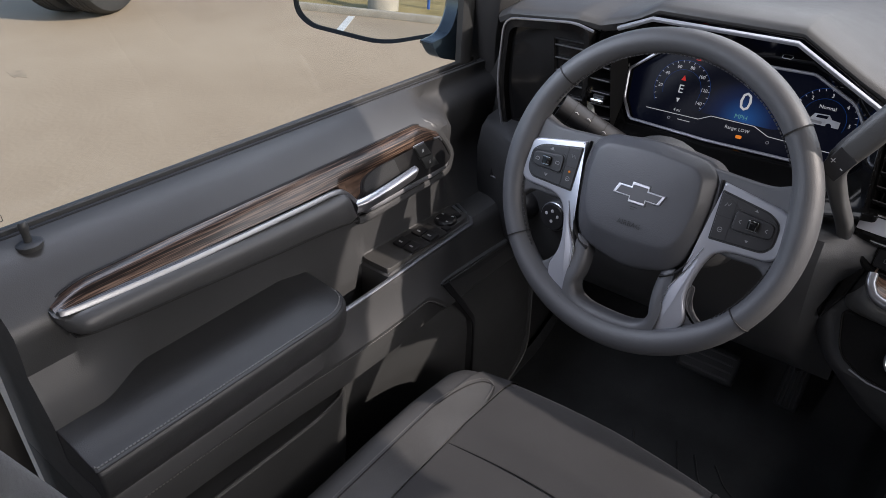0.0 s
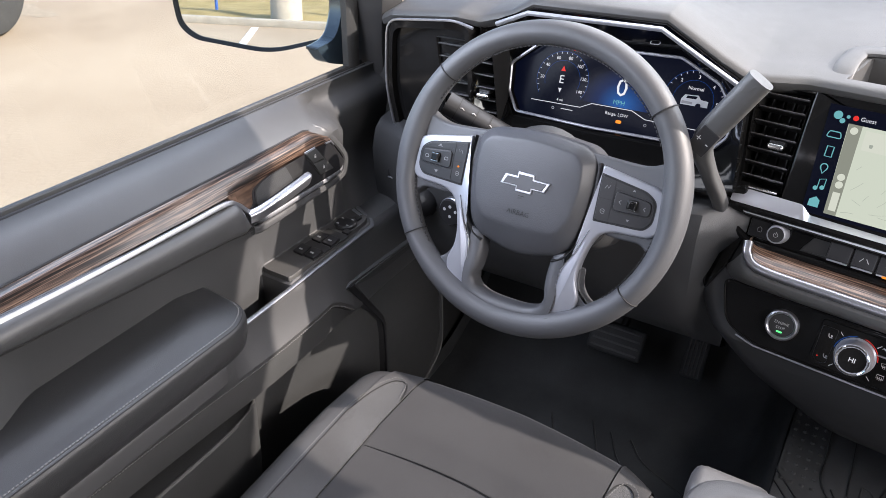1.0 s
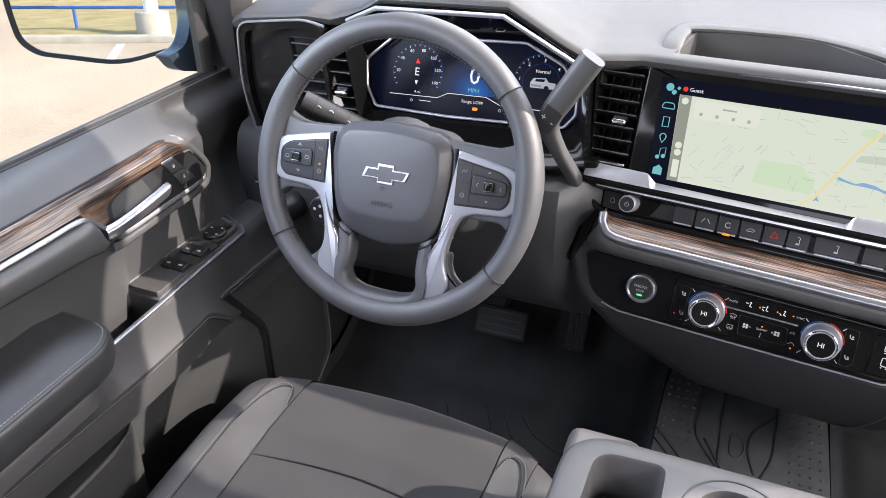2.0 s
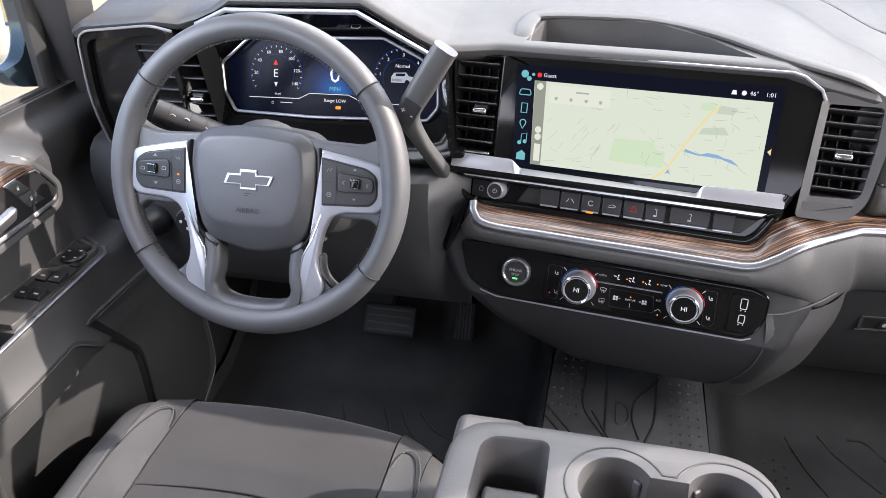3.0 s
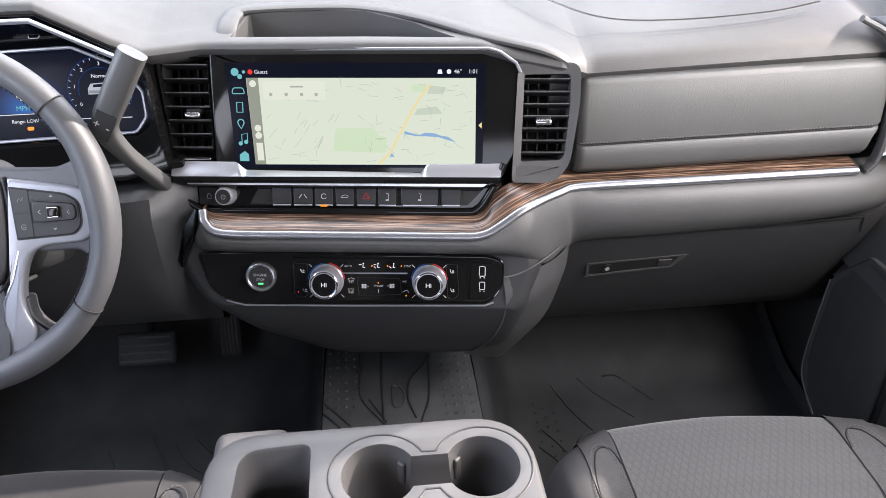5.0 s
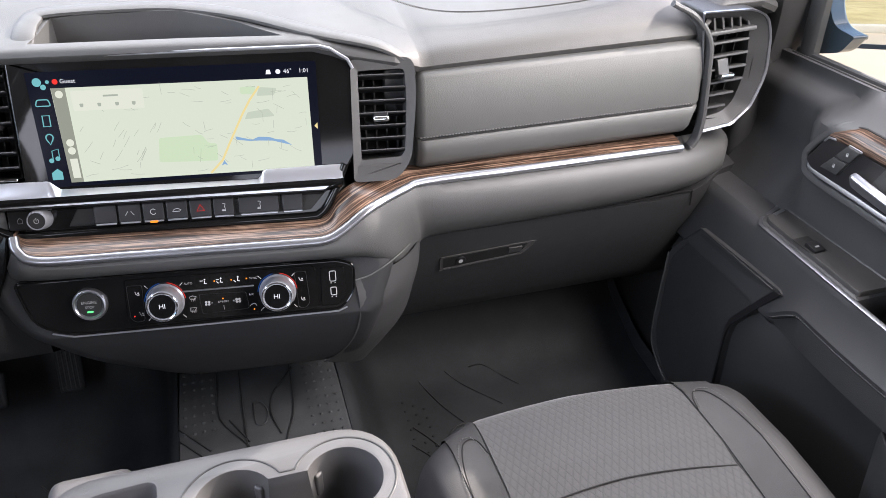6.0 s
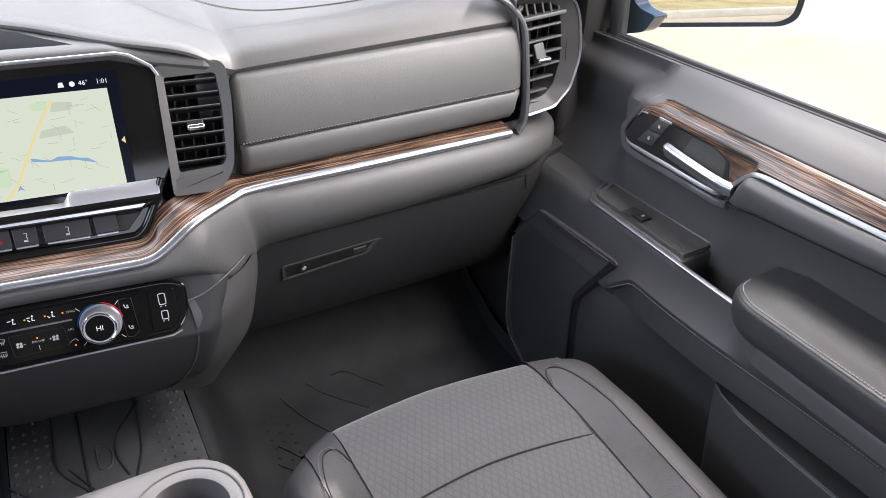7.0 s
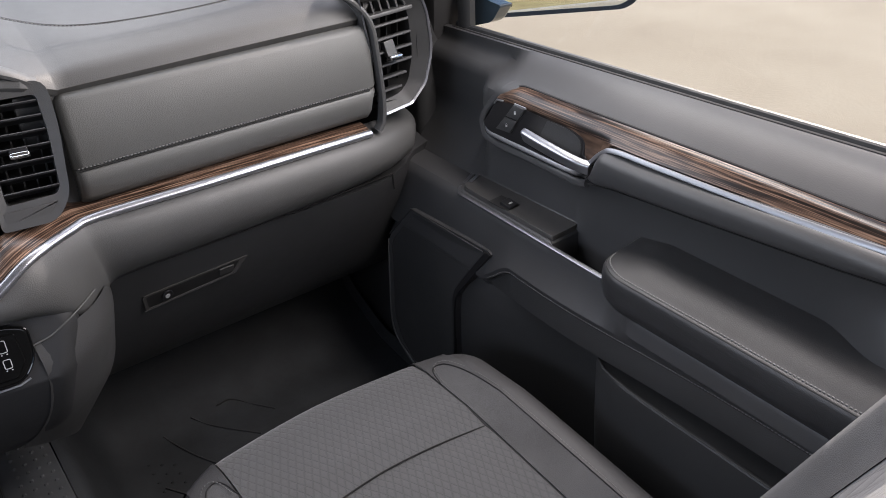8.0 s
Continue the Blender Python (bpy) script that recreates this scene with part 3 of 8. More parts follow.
# line of the chrome strip along the dash, and the upper edge of the wood above it
CHROME = [on(C, -0.212, -0.108, 0.020), on(C, -0.207, -0.122, 0.028), on(C, -0.186, -0.134, 0.031), on(C, -0.10, -0.1355, 0.032), on(C, 0.0, -0.136, 0.032), on(C, 0.10, -0.1365, 0.032), on(C, 0.137, -0.135, 0.032), on(C, 0.160, -0.124, 0.030),
          on(C, 0.192, -0.103, 0.022), Vector((0.235, -0.046, 0.612)), Vector((0.27, -0.034, 0.6125)), Vector((0.40, -0.028, 0.609)), Vector((0.55, -0.022, 0.606)), Vector((0.654, -0.018, 0.604))]
WOOD = [on(C, -0.213, -0.104, 0.002), on(C, -0.208, -0.111, 0.003), on(C, -0.186, -0.112, 0.003), on(C, -0.10, -0.113, 0.003), on(C, 0.0, -0.114, 0.003), on(C, 0.10, -0.115, 0.003), on(C, 0.137, -0.112, 0.003), on(C, 0.152, -0.09, 0.0),
        on(C, 0.180, -0.074, -0.004), Vector((0.238, 0.0, 0.622)), Vector((0.27, 0.006, 0.6145)), Vector((0.40, 0.008, 0.6135)), Vector((0.55, 0.008, 0.6125)), Vector((0.654, 0.008, 0.612))]
ROLL = [on(C, -0.235, -0.150, -0.004), on(C, -0.228, -0.162, 0.0), on(C, -0.20, -0.1655, 0.002), on(C, -0.10, -0.166, 0.002), on(C, 0.0, -0.166, 0.002), on(C, 0.10, -0.167, 0.002), on(C, 0.149, -0.168, 0.002), on(C, 0.186, -0.172, -0.002),
        Vector((0.222, -0.066, 0.512)), Vector((0.256, -0.032, 0.508)), Vector((0.28, -0.014, 0.511)), Vector((0.40, -0.014, 0.514)), Vector((0.55, -0.013, 0.518)), Vector((0.654, -0.010, 0.524))]


def strips():
    ch, wd, rl = spline(CHROME, 5), spline(WOOD, 5), spline(ROLL, 5)
    rows = []
    for a, b in zip(wd, ch):
        d = Vector((0, 0.01, -0.012))
        rows.append([a + d, a, a.lerp(b, 0.35) + Vector((0, -0.0015, 0.002)), a.lerp(b, 0.7) + Vector((0, -0.0015, 0.002)), b, b + d])
    part("wood_strip", grain_uv(loft(rows, True), rows), M_WOOD_X, dash, "brown open-grain wood trim strip")
    part("chrome_strip", sweep([p + Vector((0, -0.002, -0.001)) for p in ch], 0.011, 0.010, up=(0, -0.6, 0.8), seg=12, power=2.6), M_SATIN, dash, "bright satin chrome line")
    # padded roll under the chrome, running on to the passenger's end
    ends_t = ch + [Vector((0.69, -0.014, 0.604)), Vector((0.735, 0.000, 0.600)), Vector((0.764, 0.030, 0.596)), Vector((0.782, 0.075, 0.590))]
    ends_b = rl + [Vector((0.69, -0.005, 0.527)), Vector((0.735, 0.008, 0.534)), Vector((0.764, 0.036, 0.541)), Vector((0.782, 0.080, 0.550))]
    rows = []
    for i, (a, b) in enumerate(zip(ends_t, ends_b)):
        pas = smooth(0.2, 0.3, a.x)
        out = Vector((0, -0.012 - 0.012 * pas, 0.0)) * (1 - 0.5 * smooth(0.7, 0.79, a.x))
        a2 = a + Vector((0, -0.003, -0.006))
        row = [a + Vector((0, 0.03, 0.0)), a2]
        for t in (0.12, 0.3, 0.5, 0.7, 0.88):
            row.append(a2.lerp(b, t) + out * math.sin(math.pi * min(1, t * 1.0 + 0.02)) ** 0.7)
        row += [b, b + Vector((0, 0.05, -0.004))]
        rows.append(row)
    part("padded_roll", loft(rows), M_ROLL, dash, "padded grey roll below the chrome line")


strips()


def cowl_back(v):
    k = max(0.0, -0.24 - v)
    return 0.55 * k + 3.2 * k * k


def stack():
    # body under and behind the climate panel
    low = rounded([(-0.262, -0.060), (-0.250, -0.095), (-0.250, -0.150), (-0.266, -0.178), (-0.244, -0.226), (-0.198, -0.268), (-0.172, -0.292), (-0.064, -0.352), (0.138, -0.346), (0.180, -0.322), (0.200, -0.252), (0.224, -0.178), (0.19, -0.12), (0.16, -0.06)],
                  [0.01, 0.01, 0.01, 0.03, 0.03, 0.02, 0.03, 0.03, 0.03, 0.03, 0.05, 0.02, 0.01, 0.01])
    body = prism(low, -0.20, 0.0, 0.022, 5)
    cuts = [bmesh.ops.bisect_plane(body, geom=body.verts[:] + body.edges[:] + body.faces[:], plane_co=(0, c, 0), plane_no=(0, 1, 0)) for c in (-0.24, -0.26, -0.28, -0.30)]
    for w in body.verts:                      # the cowl curves away below the panel
        if w.co.y < -0.24 and w.co.z > -0.19:
            w.co.z -= cowl_back(w.co.y)
    part("stack_body", move(body, C), M_STACK, dash, "charcoal moulded cowl round the climate controls")
    # the crease's edge highlight, laid on as a pale strip
    crease = [on(C, 0.168, -0.199, 0.0035), Vector((0.177, -0.0905, 0.5176)), Vector((0.199, -0.0870, 0.5270)), Vector((0.2185, -0.0765, 0.5325)), Vector((0.238, -0.061, 0.5362))]
    part("cowl_crease_highlight", sweep(spline(crease, 5), 0.0020, 0.0022, up=(0, -1, 0.3), seg=8), M_PANEL, dash, "pale highlight on the seam between cowl and padded roll")
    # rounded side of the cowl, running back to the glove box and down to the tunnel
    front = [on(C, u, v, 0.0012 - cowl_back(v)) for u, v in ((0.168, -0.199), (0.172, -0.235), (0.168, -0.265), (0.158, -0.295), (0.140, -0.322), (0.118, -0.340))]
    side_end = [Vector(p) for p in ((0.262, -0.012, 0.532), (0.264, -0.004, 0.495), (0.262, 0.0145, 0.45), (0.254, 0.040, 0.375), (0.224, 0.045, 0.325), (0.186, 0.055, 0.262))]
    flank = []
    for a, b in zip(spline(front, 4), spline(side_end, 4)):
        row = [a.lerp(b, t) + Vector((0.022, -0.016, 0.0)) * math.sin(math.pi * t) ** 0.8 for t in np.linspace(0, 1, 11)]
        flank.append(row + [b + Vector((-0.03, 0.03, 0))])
    # paler material than the cowl's front: window light put into the colour
    part("cowl_side", loft(flank), M_PANELDARK, dash, "cowl side beside the glove box, paler grey for the window light on it", 60)
    part("foot_bracket", rbox((0.05, 0.06, 0.02), (0.155, 0.03, 0.36), 0.005), M_LOWER, dash)
    side = rounded([(-0.266, 0.083), (-0.258, 0.083), (-0.250, -0.050), (-0.230, -0.098), (-0.222, -0.107), (-0.232, -0.150), (-0.250, -0.19), (-0.262, -0.17), (-0.240, -0.11), (-0.262, -0.055)], 0.004)
    part("side_trim", prism(side, -0.06, 0.006, 0.003, 2, C), M_BLACK, dash, "gloss black edge of the stack")
    # screen plate
    plate = rounded([(-0.197, 0.084), (0.149, 0.085), (0.181, 0.066), (0.184, -0.033), (0.171, -0.054), (0.137, -0.113), (-0.222, -0.109), (-0.242, -0.085), (-0.254, -0.054), (-0.197, -0.050)], [0.001, 0.012, 0.008, 0.012, 0.012, 0.012, 0.012, 0.01, 0.006, 0.001])
    part("screen_housing", prism(plate, -0.05, 0.002, 0.003, 2, C), M_BLACK, dash, "gloss black screen surround")
    brow = [on(C, -0.268, 0.0865, 0.006), on(C, 0.0, 0.0872, 0.007), on(C, 0.145, 0.0875, 0.007), on(C, 0.158, 0.084, 0.007), on(C, 0.178, 0.071, 0.006), on(C, 0.1835, 0.060, 0.006)]
    part("bright_brow", sweep(brow, 0.004, 0.0036, up=C.to_3x3() @ Vector((0, 0, 1)), seg=8, power=3), M_SATIN, dash, "thin silver line over the screen")
    part("vent_header", prism([(-0.266, 0.076), (-0.196, 0.077), (-0.196, 0.084), (-0.266, 0.083)], -0.05, 0.004, 0.002, 2, C), M_BLACK, dash)
    # silver bar under the screen, dipping in the middle
    bar = rounded([(-0.253, -0.049), (-0.170, -0.050), (-0.159, -0.060), (0.063, -0.063), (0.070, -0.052), (0.164, -0.051), (0.142, -0.077), (-0.232, -0.075)], 0.003, 2)
    bm = bmesh.new()
    up = [bm.verts.new((u, v, 0.004)) for u, v in bar]
    k = len(bar)
    lowv = [bm.verts.new((u * 0.995, min(v, -0.0645) - 0.002, 0.014)) for u, v in bar]
    under = [bm.verts.new((u * 0.985, min(v, -0.071) - 0.006, 0.010)) for u, v in bar]
    for i in range(k):
        bm.faces.new((up[i], up[(i + 1) % k], lowv[(i + 1) % k], lowv[i]))
    bm.faces.new(up)
    bm.faces.new(lowv[::-1])
    bmesh.ops.delete(bm, geom=under, context="VERTS")
    bar_part = part("silver_bar", move(bm, C), M_BAR, dash, "brushed silver bar under the screen")
    low_bar = [[(u * q, min(v, -0.066 - d) - 0.0022 - e, w) for u, v in bar] for q, d, e, w in ((0.9955, -0.0014, 0.0001, 0.0139), (0.994, 0.0015, 0.001, 0.0165), (0.992, 0.004, 0.002, 0.0160), (0.985, 0.006, 0.005, 0.008))]
    part("bar_underside", move(loft(low_bar, True, True), C), M_BLACK, bar_part, "gloss black underside of the bar")
    shade = prism([(-0.235, -0.074), (0.150, -0.077), (0.135, -0.086), (-0.22, -0.084)], 0.0, 0.006, 0.002, 2, C)
    part("dark_reveal", shade, M_BLACK, dash)


stack()


def stroke(pts, w, n, m, closed=False):
    """A painted line of width w lying n above a panel."""
    pts = [Vector((u, v, n)) for u, v in pts]
    return sweep(pts, w, 0.0004, up=(0, 0, 1), seg=4, closed=closed, m=m)


def flat(poly, n, m):
    return prism(poly, n - 0.0006, n, 0, 0, m)


def arc(u, v, r, a0, a1, k=16):
    return [(u + r * math.cos(radians(a0 + (a1 - a0) * i / k)), v + r * math.sin(radians(a0 + (a1 - a0) * i / k))) for i in range(k + 1)]


def infotainment():
    disp = part("display", flat([(-0.177, 0.071), (0.141, 0.071), (0.139, -0.0565), (-0.170, -0.0575)], 0.0030, C), M_NAVY, dash, "lit wide touch screen with a pale map")
    land = part("map", flat([(-0.152, 0.053), (0.130, 0.053), (0.130, -0.053), (-0.146, -0.053)], 0.0036, C), M_MAP, disp)
    rng = random.Random(4)
    park = rounded([(-0.044, -0.008), (0.004, -0.007), (0.010, -0.017), (0.020, -0.018), (0.019, -0.038), (-0.047, -0.036)], 0.003)
    part("map_park", flat(park, 0.0040, C), M_PARK, disp)
    part("map_park", flat(rounded([(0.052, 0.045), (0.070, 0.045), (0.068, 0.036), (0.052, 0.037)], 0.003), 0.0039, C), M_PARK, disp)
    part("map_water", flat(rounded([(0.042, -0.011), (0.048, -0.013), (0.060, -0.016), (0.068, -0.013), (0.080, -0.014), (0.088, -0.017), (0.096, -0.018), (0.106, -0.025), (0.092, -0.021), (0.084, -0.0185), (0.068, -0.0175), (0.058, -0.0175), (0.042, -0.015)], 0.0015), 0.0041, C), M_WATER, disp)
    for blk in ([(0.074, 0.044), (0.094, 0.042), (0.090, 0.034), (0.070, 0.034)], [(0.058, 0.016), (0.082, 0.019), (0.089, 0.010), (0.054, 0.008)]):
        part("map_block", flat(rounded(blk, 0.002), 0.0039, C), M_MAPGREY, disp)
    part("map_highway", stroke([(0.0095, -0.052), (0.024, -0.038), (0.034, -0.019), (0.052, 0.014), (0.062, 0.030), (0.074, 0.045)], 0.0034, 0.0043, C), M_ROADY, disp)
    bms = []
    for i in range(90):
        u, v = rng.uniform(-0.128, 0.125), rng.uniform(-0.048, 0.048)
        west = u < -0.03 and -0.03 < v < 0.018
        a = radians(55 + rng.uniform(-8, 8)) if west else rng.choice((0.05, 0.1, -0.6, 1.5)) + rng.uniform(-0.2, 0.2)
        d = rng.uniform(0.003, 0.008)
        bms.append(stroke([(u - d * math.cos(a), v - d * math.sin(a)), (u, v + rng.uniform(-0.0008, 0.0008)), (u + d * math.cos(a), v + d * math.sin(a))], 0.0005, 0.0042, C))
    part("street_net", merge(*bms), M_ROADG, disp, kind="stuff")
    part("map_sidebar", flat([(-0.1515, 0.053), (-0.137, 0.053), (-0.1325, -0.053), (-0.146, -0.053)], 0.0041, C), M_SIDE, disp)
    for u, v in ((-0.144, 0.046), (-0.1405, -0.008), (-0.140, -0.017)):
        part("map_button", disc(0.0042, 0.0041, 0.0046, u, v, 16, C), M_CARD, disp)
    part("map_button", flat([(-0.1435, -0.026), (-0.1355, -0.026), (-0.1345, -0.048), (-0.1425, -0.048)], 0.0045, C), M_CARD, disp)
    part("search_card", flat([(-0.132, 0.049), (-0.055, 0.049), (-0.055, 0.027), (-0.131, 0.027)], 0.0044, C), M_CARD, disp)
    part("search_bar", flat([(-0.098, 0.0435), (-0.082, 0.0435), (-0.082, 0.0415), (-0.098, 0.0415)], 0.0047, C), M_ROADG, disp)
    for u in (-0.122, -0.103, -0.084, -0.066):
        part("search_symbol", flat(rounded([(u - 0.0022, 0.035), (u + 0.0022, 0.035), (u + 0.0016, 0.031), (u - 0.0016, 0.031)], 0.001, 2), 0.0047, C), M_ROADG, disp)
    part("position_arrow", flat([(0.0225, -0.044), (0.026, -0.038), (0.0295, -0.044), (0.026, -0.0425)], 0.0048, C), M_WATER, disp)
    # shortcut symbols in the left column
    u0 = -0.1625
    part("shortcut_dots", merge(disc(0.0048, 0.003, 0.0038, u0 - 0.003, 0.060, 16, C), disc(0.0030, 0.003, 0.0038, u0 + 0.0030, 0.0545, 12, C), disc(0.0020, 0.003, 0.0038, u0 + 0.008, 0.060, 12, C)), M_CYAN, disp)
    part("shortcut_car", stroke(rounded([(u0 - 0.006, 0.041), (u0 + 0.006, 0.041), (u0 + 0.008, 0.034), (u0 - 0.008, 0.034)], 0.002, 2), 0.0016, 0.0036, C, True), M_CYAN, disp)
    part("shortcut_phone", stroke([(u0 - 0.0030, 0.0235), (u0 + 0.0045, 0.0235), (u0 + 0.0045, 0.0115), (u0 - 0.0030, 0.0115)], 0.0018, 0.0036, C, True), M_CYAN, disp)
    part("shortcut_pin", merge(stroke(arc(u0 + 0.001, -0.001, 0.0038, -30, 210), 0.0018, 0.0036, C), stroke([(u0 - 0.0024, -0.0030), (u0 + 0.001, -0.0088), (u0 + 0.0044, -0.0030)], 0.0018, 0.0036, C)), M_CYAN, disp)
    part("shortcut_note", merge(disc(0.0026, 0.003, 0.0038, u0 - 0.001, -0.027, 12, C), disc(0.0026, 0.003, 0.0038, u0 + 0.006, -0.025, 12, C), stroke([(u0 + 0.001, -0.027), (u0 + 0.001, -0.016), (u0 + 0.008, -0.014), (u0 + 0.008, -0.025)], 0.0013, 0.0036, C)), M_CYAN, disp)
    part("shortcut_house", flat([(u0 - 0.003, -0.049), (u0 + 0.0085, -0.049), (u0 + 0.0085, -0.0405), (u0 + 0.0035, -0.0365), (u0 - 0.003, -0.041)], 0.0036, C), M_CYAN, disp)
    part("alert_badge", disc(0.0030, 0.003, 0.0038, -0.1465, 0.060, 14, C), M_RED, disp)
    words("user_text", "Guest", 0.0068, C @ pose(-0.1415, 0.060, 0.0037), M_INK, disp, "LEFT")
    words("temperature_text", "46°", 0.0070, C @ pose(0.108, 0.0605, 0.0037), M_INK, disp)
    words("clock_text", "1:01", 0.0070, C @ pose(0.1265, 0.0605, 0.0037), M_INK, disp)
    part("status_symbol", disc(0.0028, 0.003, 0.0038, 0.097, 0.0605, 12, C), M_INK, disp)
    part("status_symbol", flat([(0.083, 0.058), (0.089, 0.058), (0.088, 0.063), (0.084, 0.063)], 0.0037, C), M_INK, disp)
    part("side_arrow", flat([(0.1335, -0.004), (0.1375, 0.000), (0.1375, -0.008)], 0.0037, C), M_ROADY, disp)


infotainment()


def air_vent(name, m, u0, v0, u1, v1, slats, tab, parent, label, shear=0.0, depth=0.05):
    """Air outlet: a dark box open to the front, level slats, upright vanes behind and a chrome tab."""
    def at(u, v):
        return (u0 + (u1 - u0) * u + shear * (1 - v), v0 + (v1 - v0) * v)
    corners = [at(0, 0), at(1, 0), at(1, 1), at(0, 1)]
    bm = bmesh.new()
    f = [bm.verts.new((*c, 0.0)) for c in corners]
    b = [bm.verts.new((*c, -depth)) for c in corners]
    for i in range(4):
        bm.faces.new((f[i], f[(i + 1) % 4], b[(i + 1) % 4], b[i]))
    bm.faces.new(b)
    geo = bmesh.ops.solidify(bm, geom=bm.faces[:], thickness=0.002)
    v = part(name, move(bm, m), M_MATTE, parent, label)
    for i in range(slats):
        t = (i + 0.6) / (slats + 0.2)
        (ua, va), (ub, vb) = at(0.01, t), at(0.99, t)
        blade = rbox((abs(ub - ua), 0.0026, 0.020), r=0.0008, seg=1)
        part("slat", move(blade, m @ Matrix.Translation(((ua + ub) / 2, (va + vb) / 2, -0.010)) @ pose(0, 0, 0, -14, 0, 0)), M_BUTTON, v)
        # pale bar paints the highlight along the slat's front edge
        part("slat_highlight", rbox((abs(ub - ua) - 0.002, 0.0011, 0.0010), ((ua + ub) / 2, (va + vb) / 2 + 0.0030, 0.0002), 0.0003, 1, m), M_CONSOLE, v)
    for i in range(4):
        t = (i + 0.8) / 4.6
        (ua, va), (ub, vb) = at(t, 0.04), at(t, 0.96)
        part("vane", rbox((0.0018, abs(vb - va), 0.014), ((ua + ub) / 2, (va + vb) / 2, -0.034), 0, m=m), M_MATTE, v)
    if tab:
        (ua, va) = at(*tab)
        grip = part("tab", rbox((0.020, 0.0075, 0.010), (ua, va, 0.004), 0.003, 3, m), M_CHROME, v, "chrome vent tab")
        part("tab_neck", rbox((0.018, 0.007, 0.016), (ua, va + 0.004, -0.006), 0.002, 2, m), M_BUTTON, grip)
    return v


vent = air_vent("air_vent", C, -0.256, -0.045, -0.199, 0.076, 7, (0.62, 0.44), dash, "black slatted air outlet beside the screen")
part("vent_chrome", rbox((0.052, 0.003, 0.004), (-0.228, -0.0465, 0.003), 0.001, 1, C), M_CHROME, vent)
OUT = rounded([(0.181, 0.070), (0.257, 0.072), (0.258, 0.026), (0.248, -0.052), (0.229, -0.075), (0.176, -0.075)], [0.004, 0.016, 0.02, 0.02, 0.012, 0.006])
INN = rounded([(0.189, 0.057), (0.245, 0.058), (0.246, 0.020), (0.241, -0.040), (0.236, -0.047), (0.187, -0.049)], [0.003, 0.006, 0.01, 0.006, 0.006, 0.003])
part("vent_surround", ring(OUT, INN, -0.06, 0.004, -0.003, C), M_PAD, dash, "grey surround of the air outlet")
vent = air_vent("air_vent", C, 0.186, -0.049, 0.246, 0.058, 7, (0.46, 0.46), dash, "black slatted air outlet right of the screen")
part("coin_pocket", prism(rounded([(0.181, -0.055), (0.236, -0.054), (0.222, -0.070), (0.181, -0.071)], 0.002), 0.0, 0.0030, 0.0015, 2, C), M_TRIM, dash, "small dark filler below the air outlet")


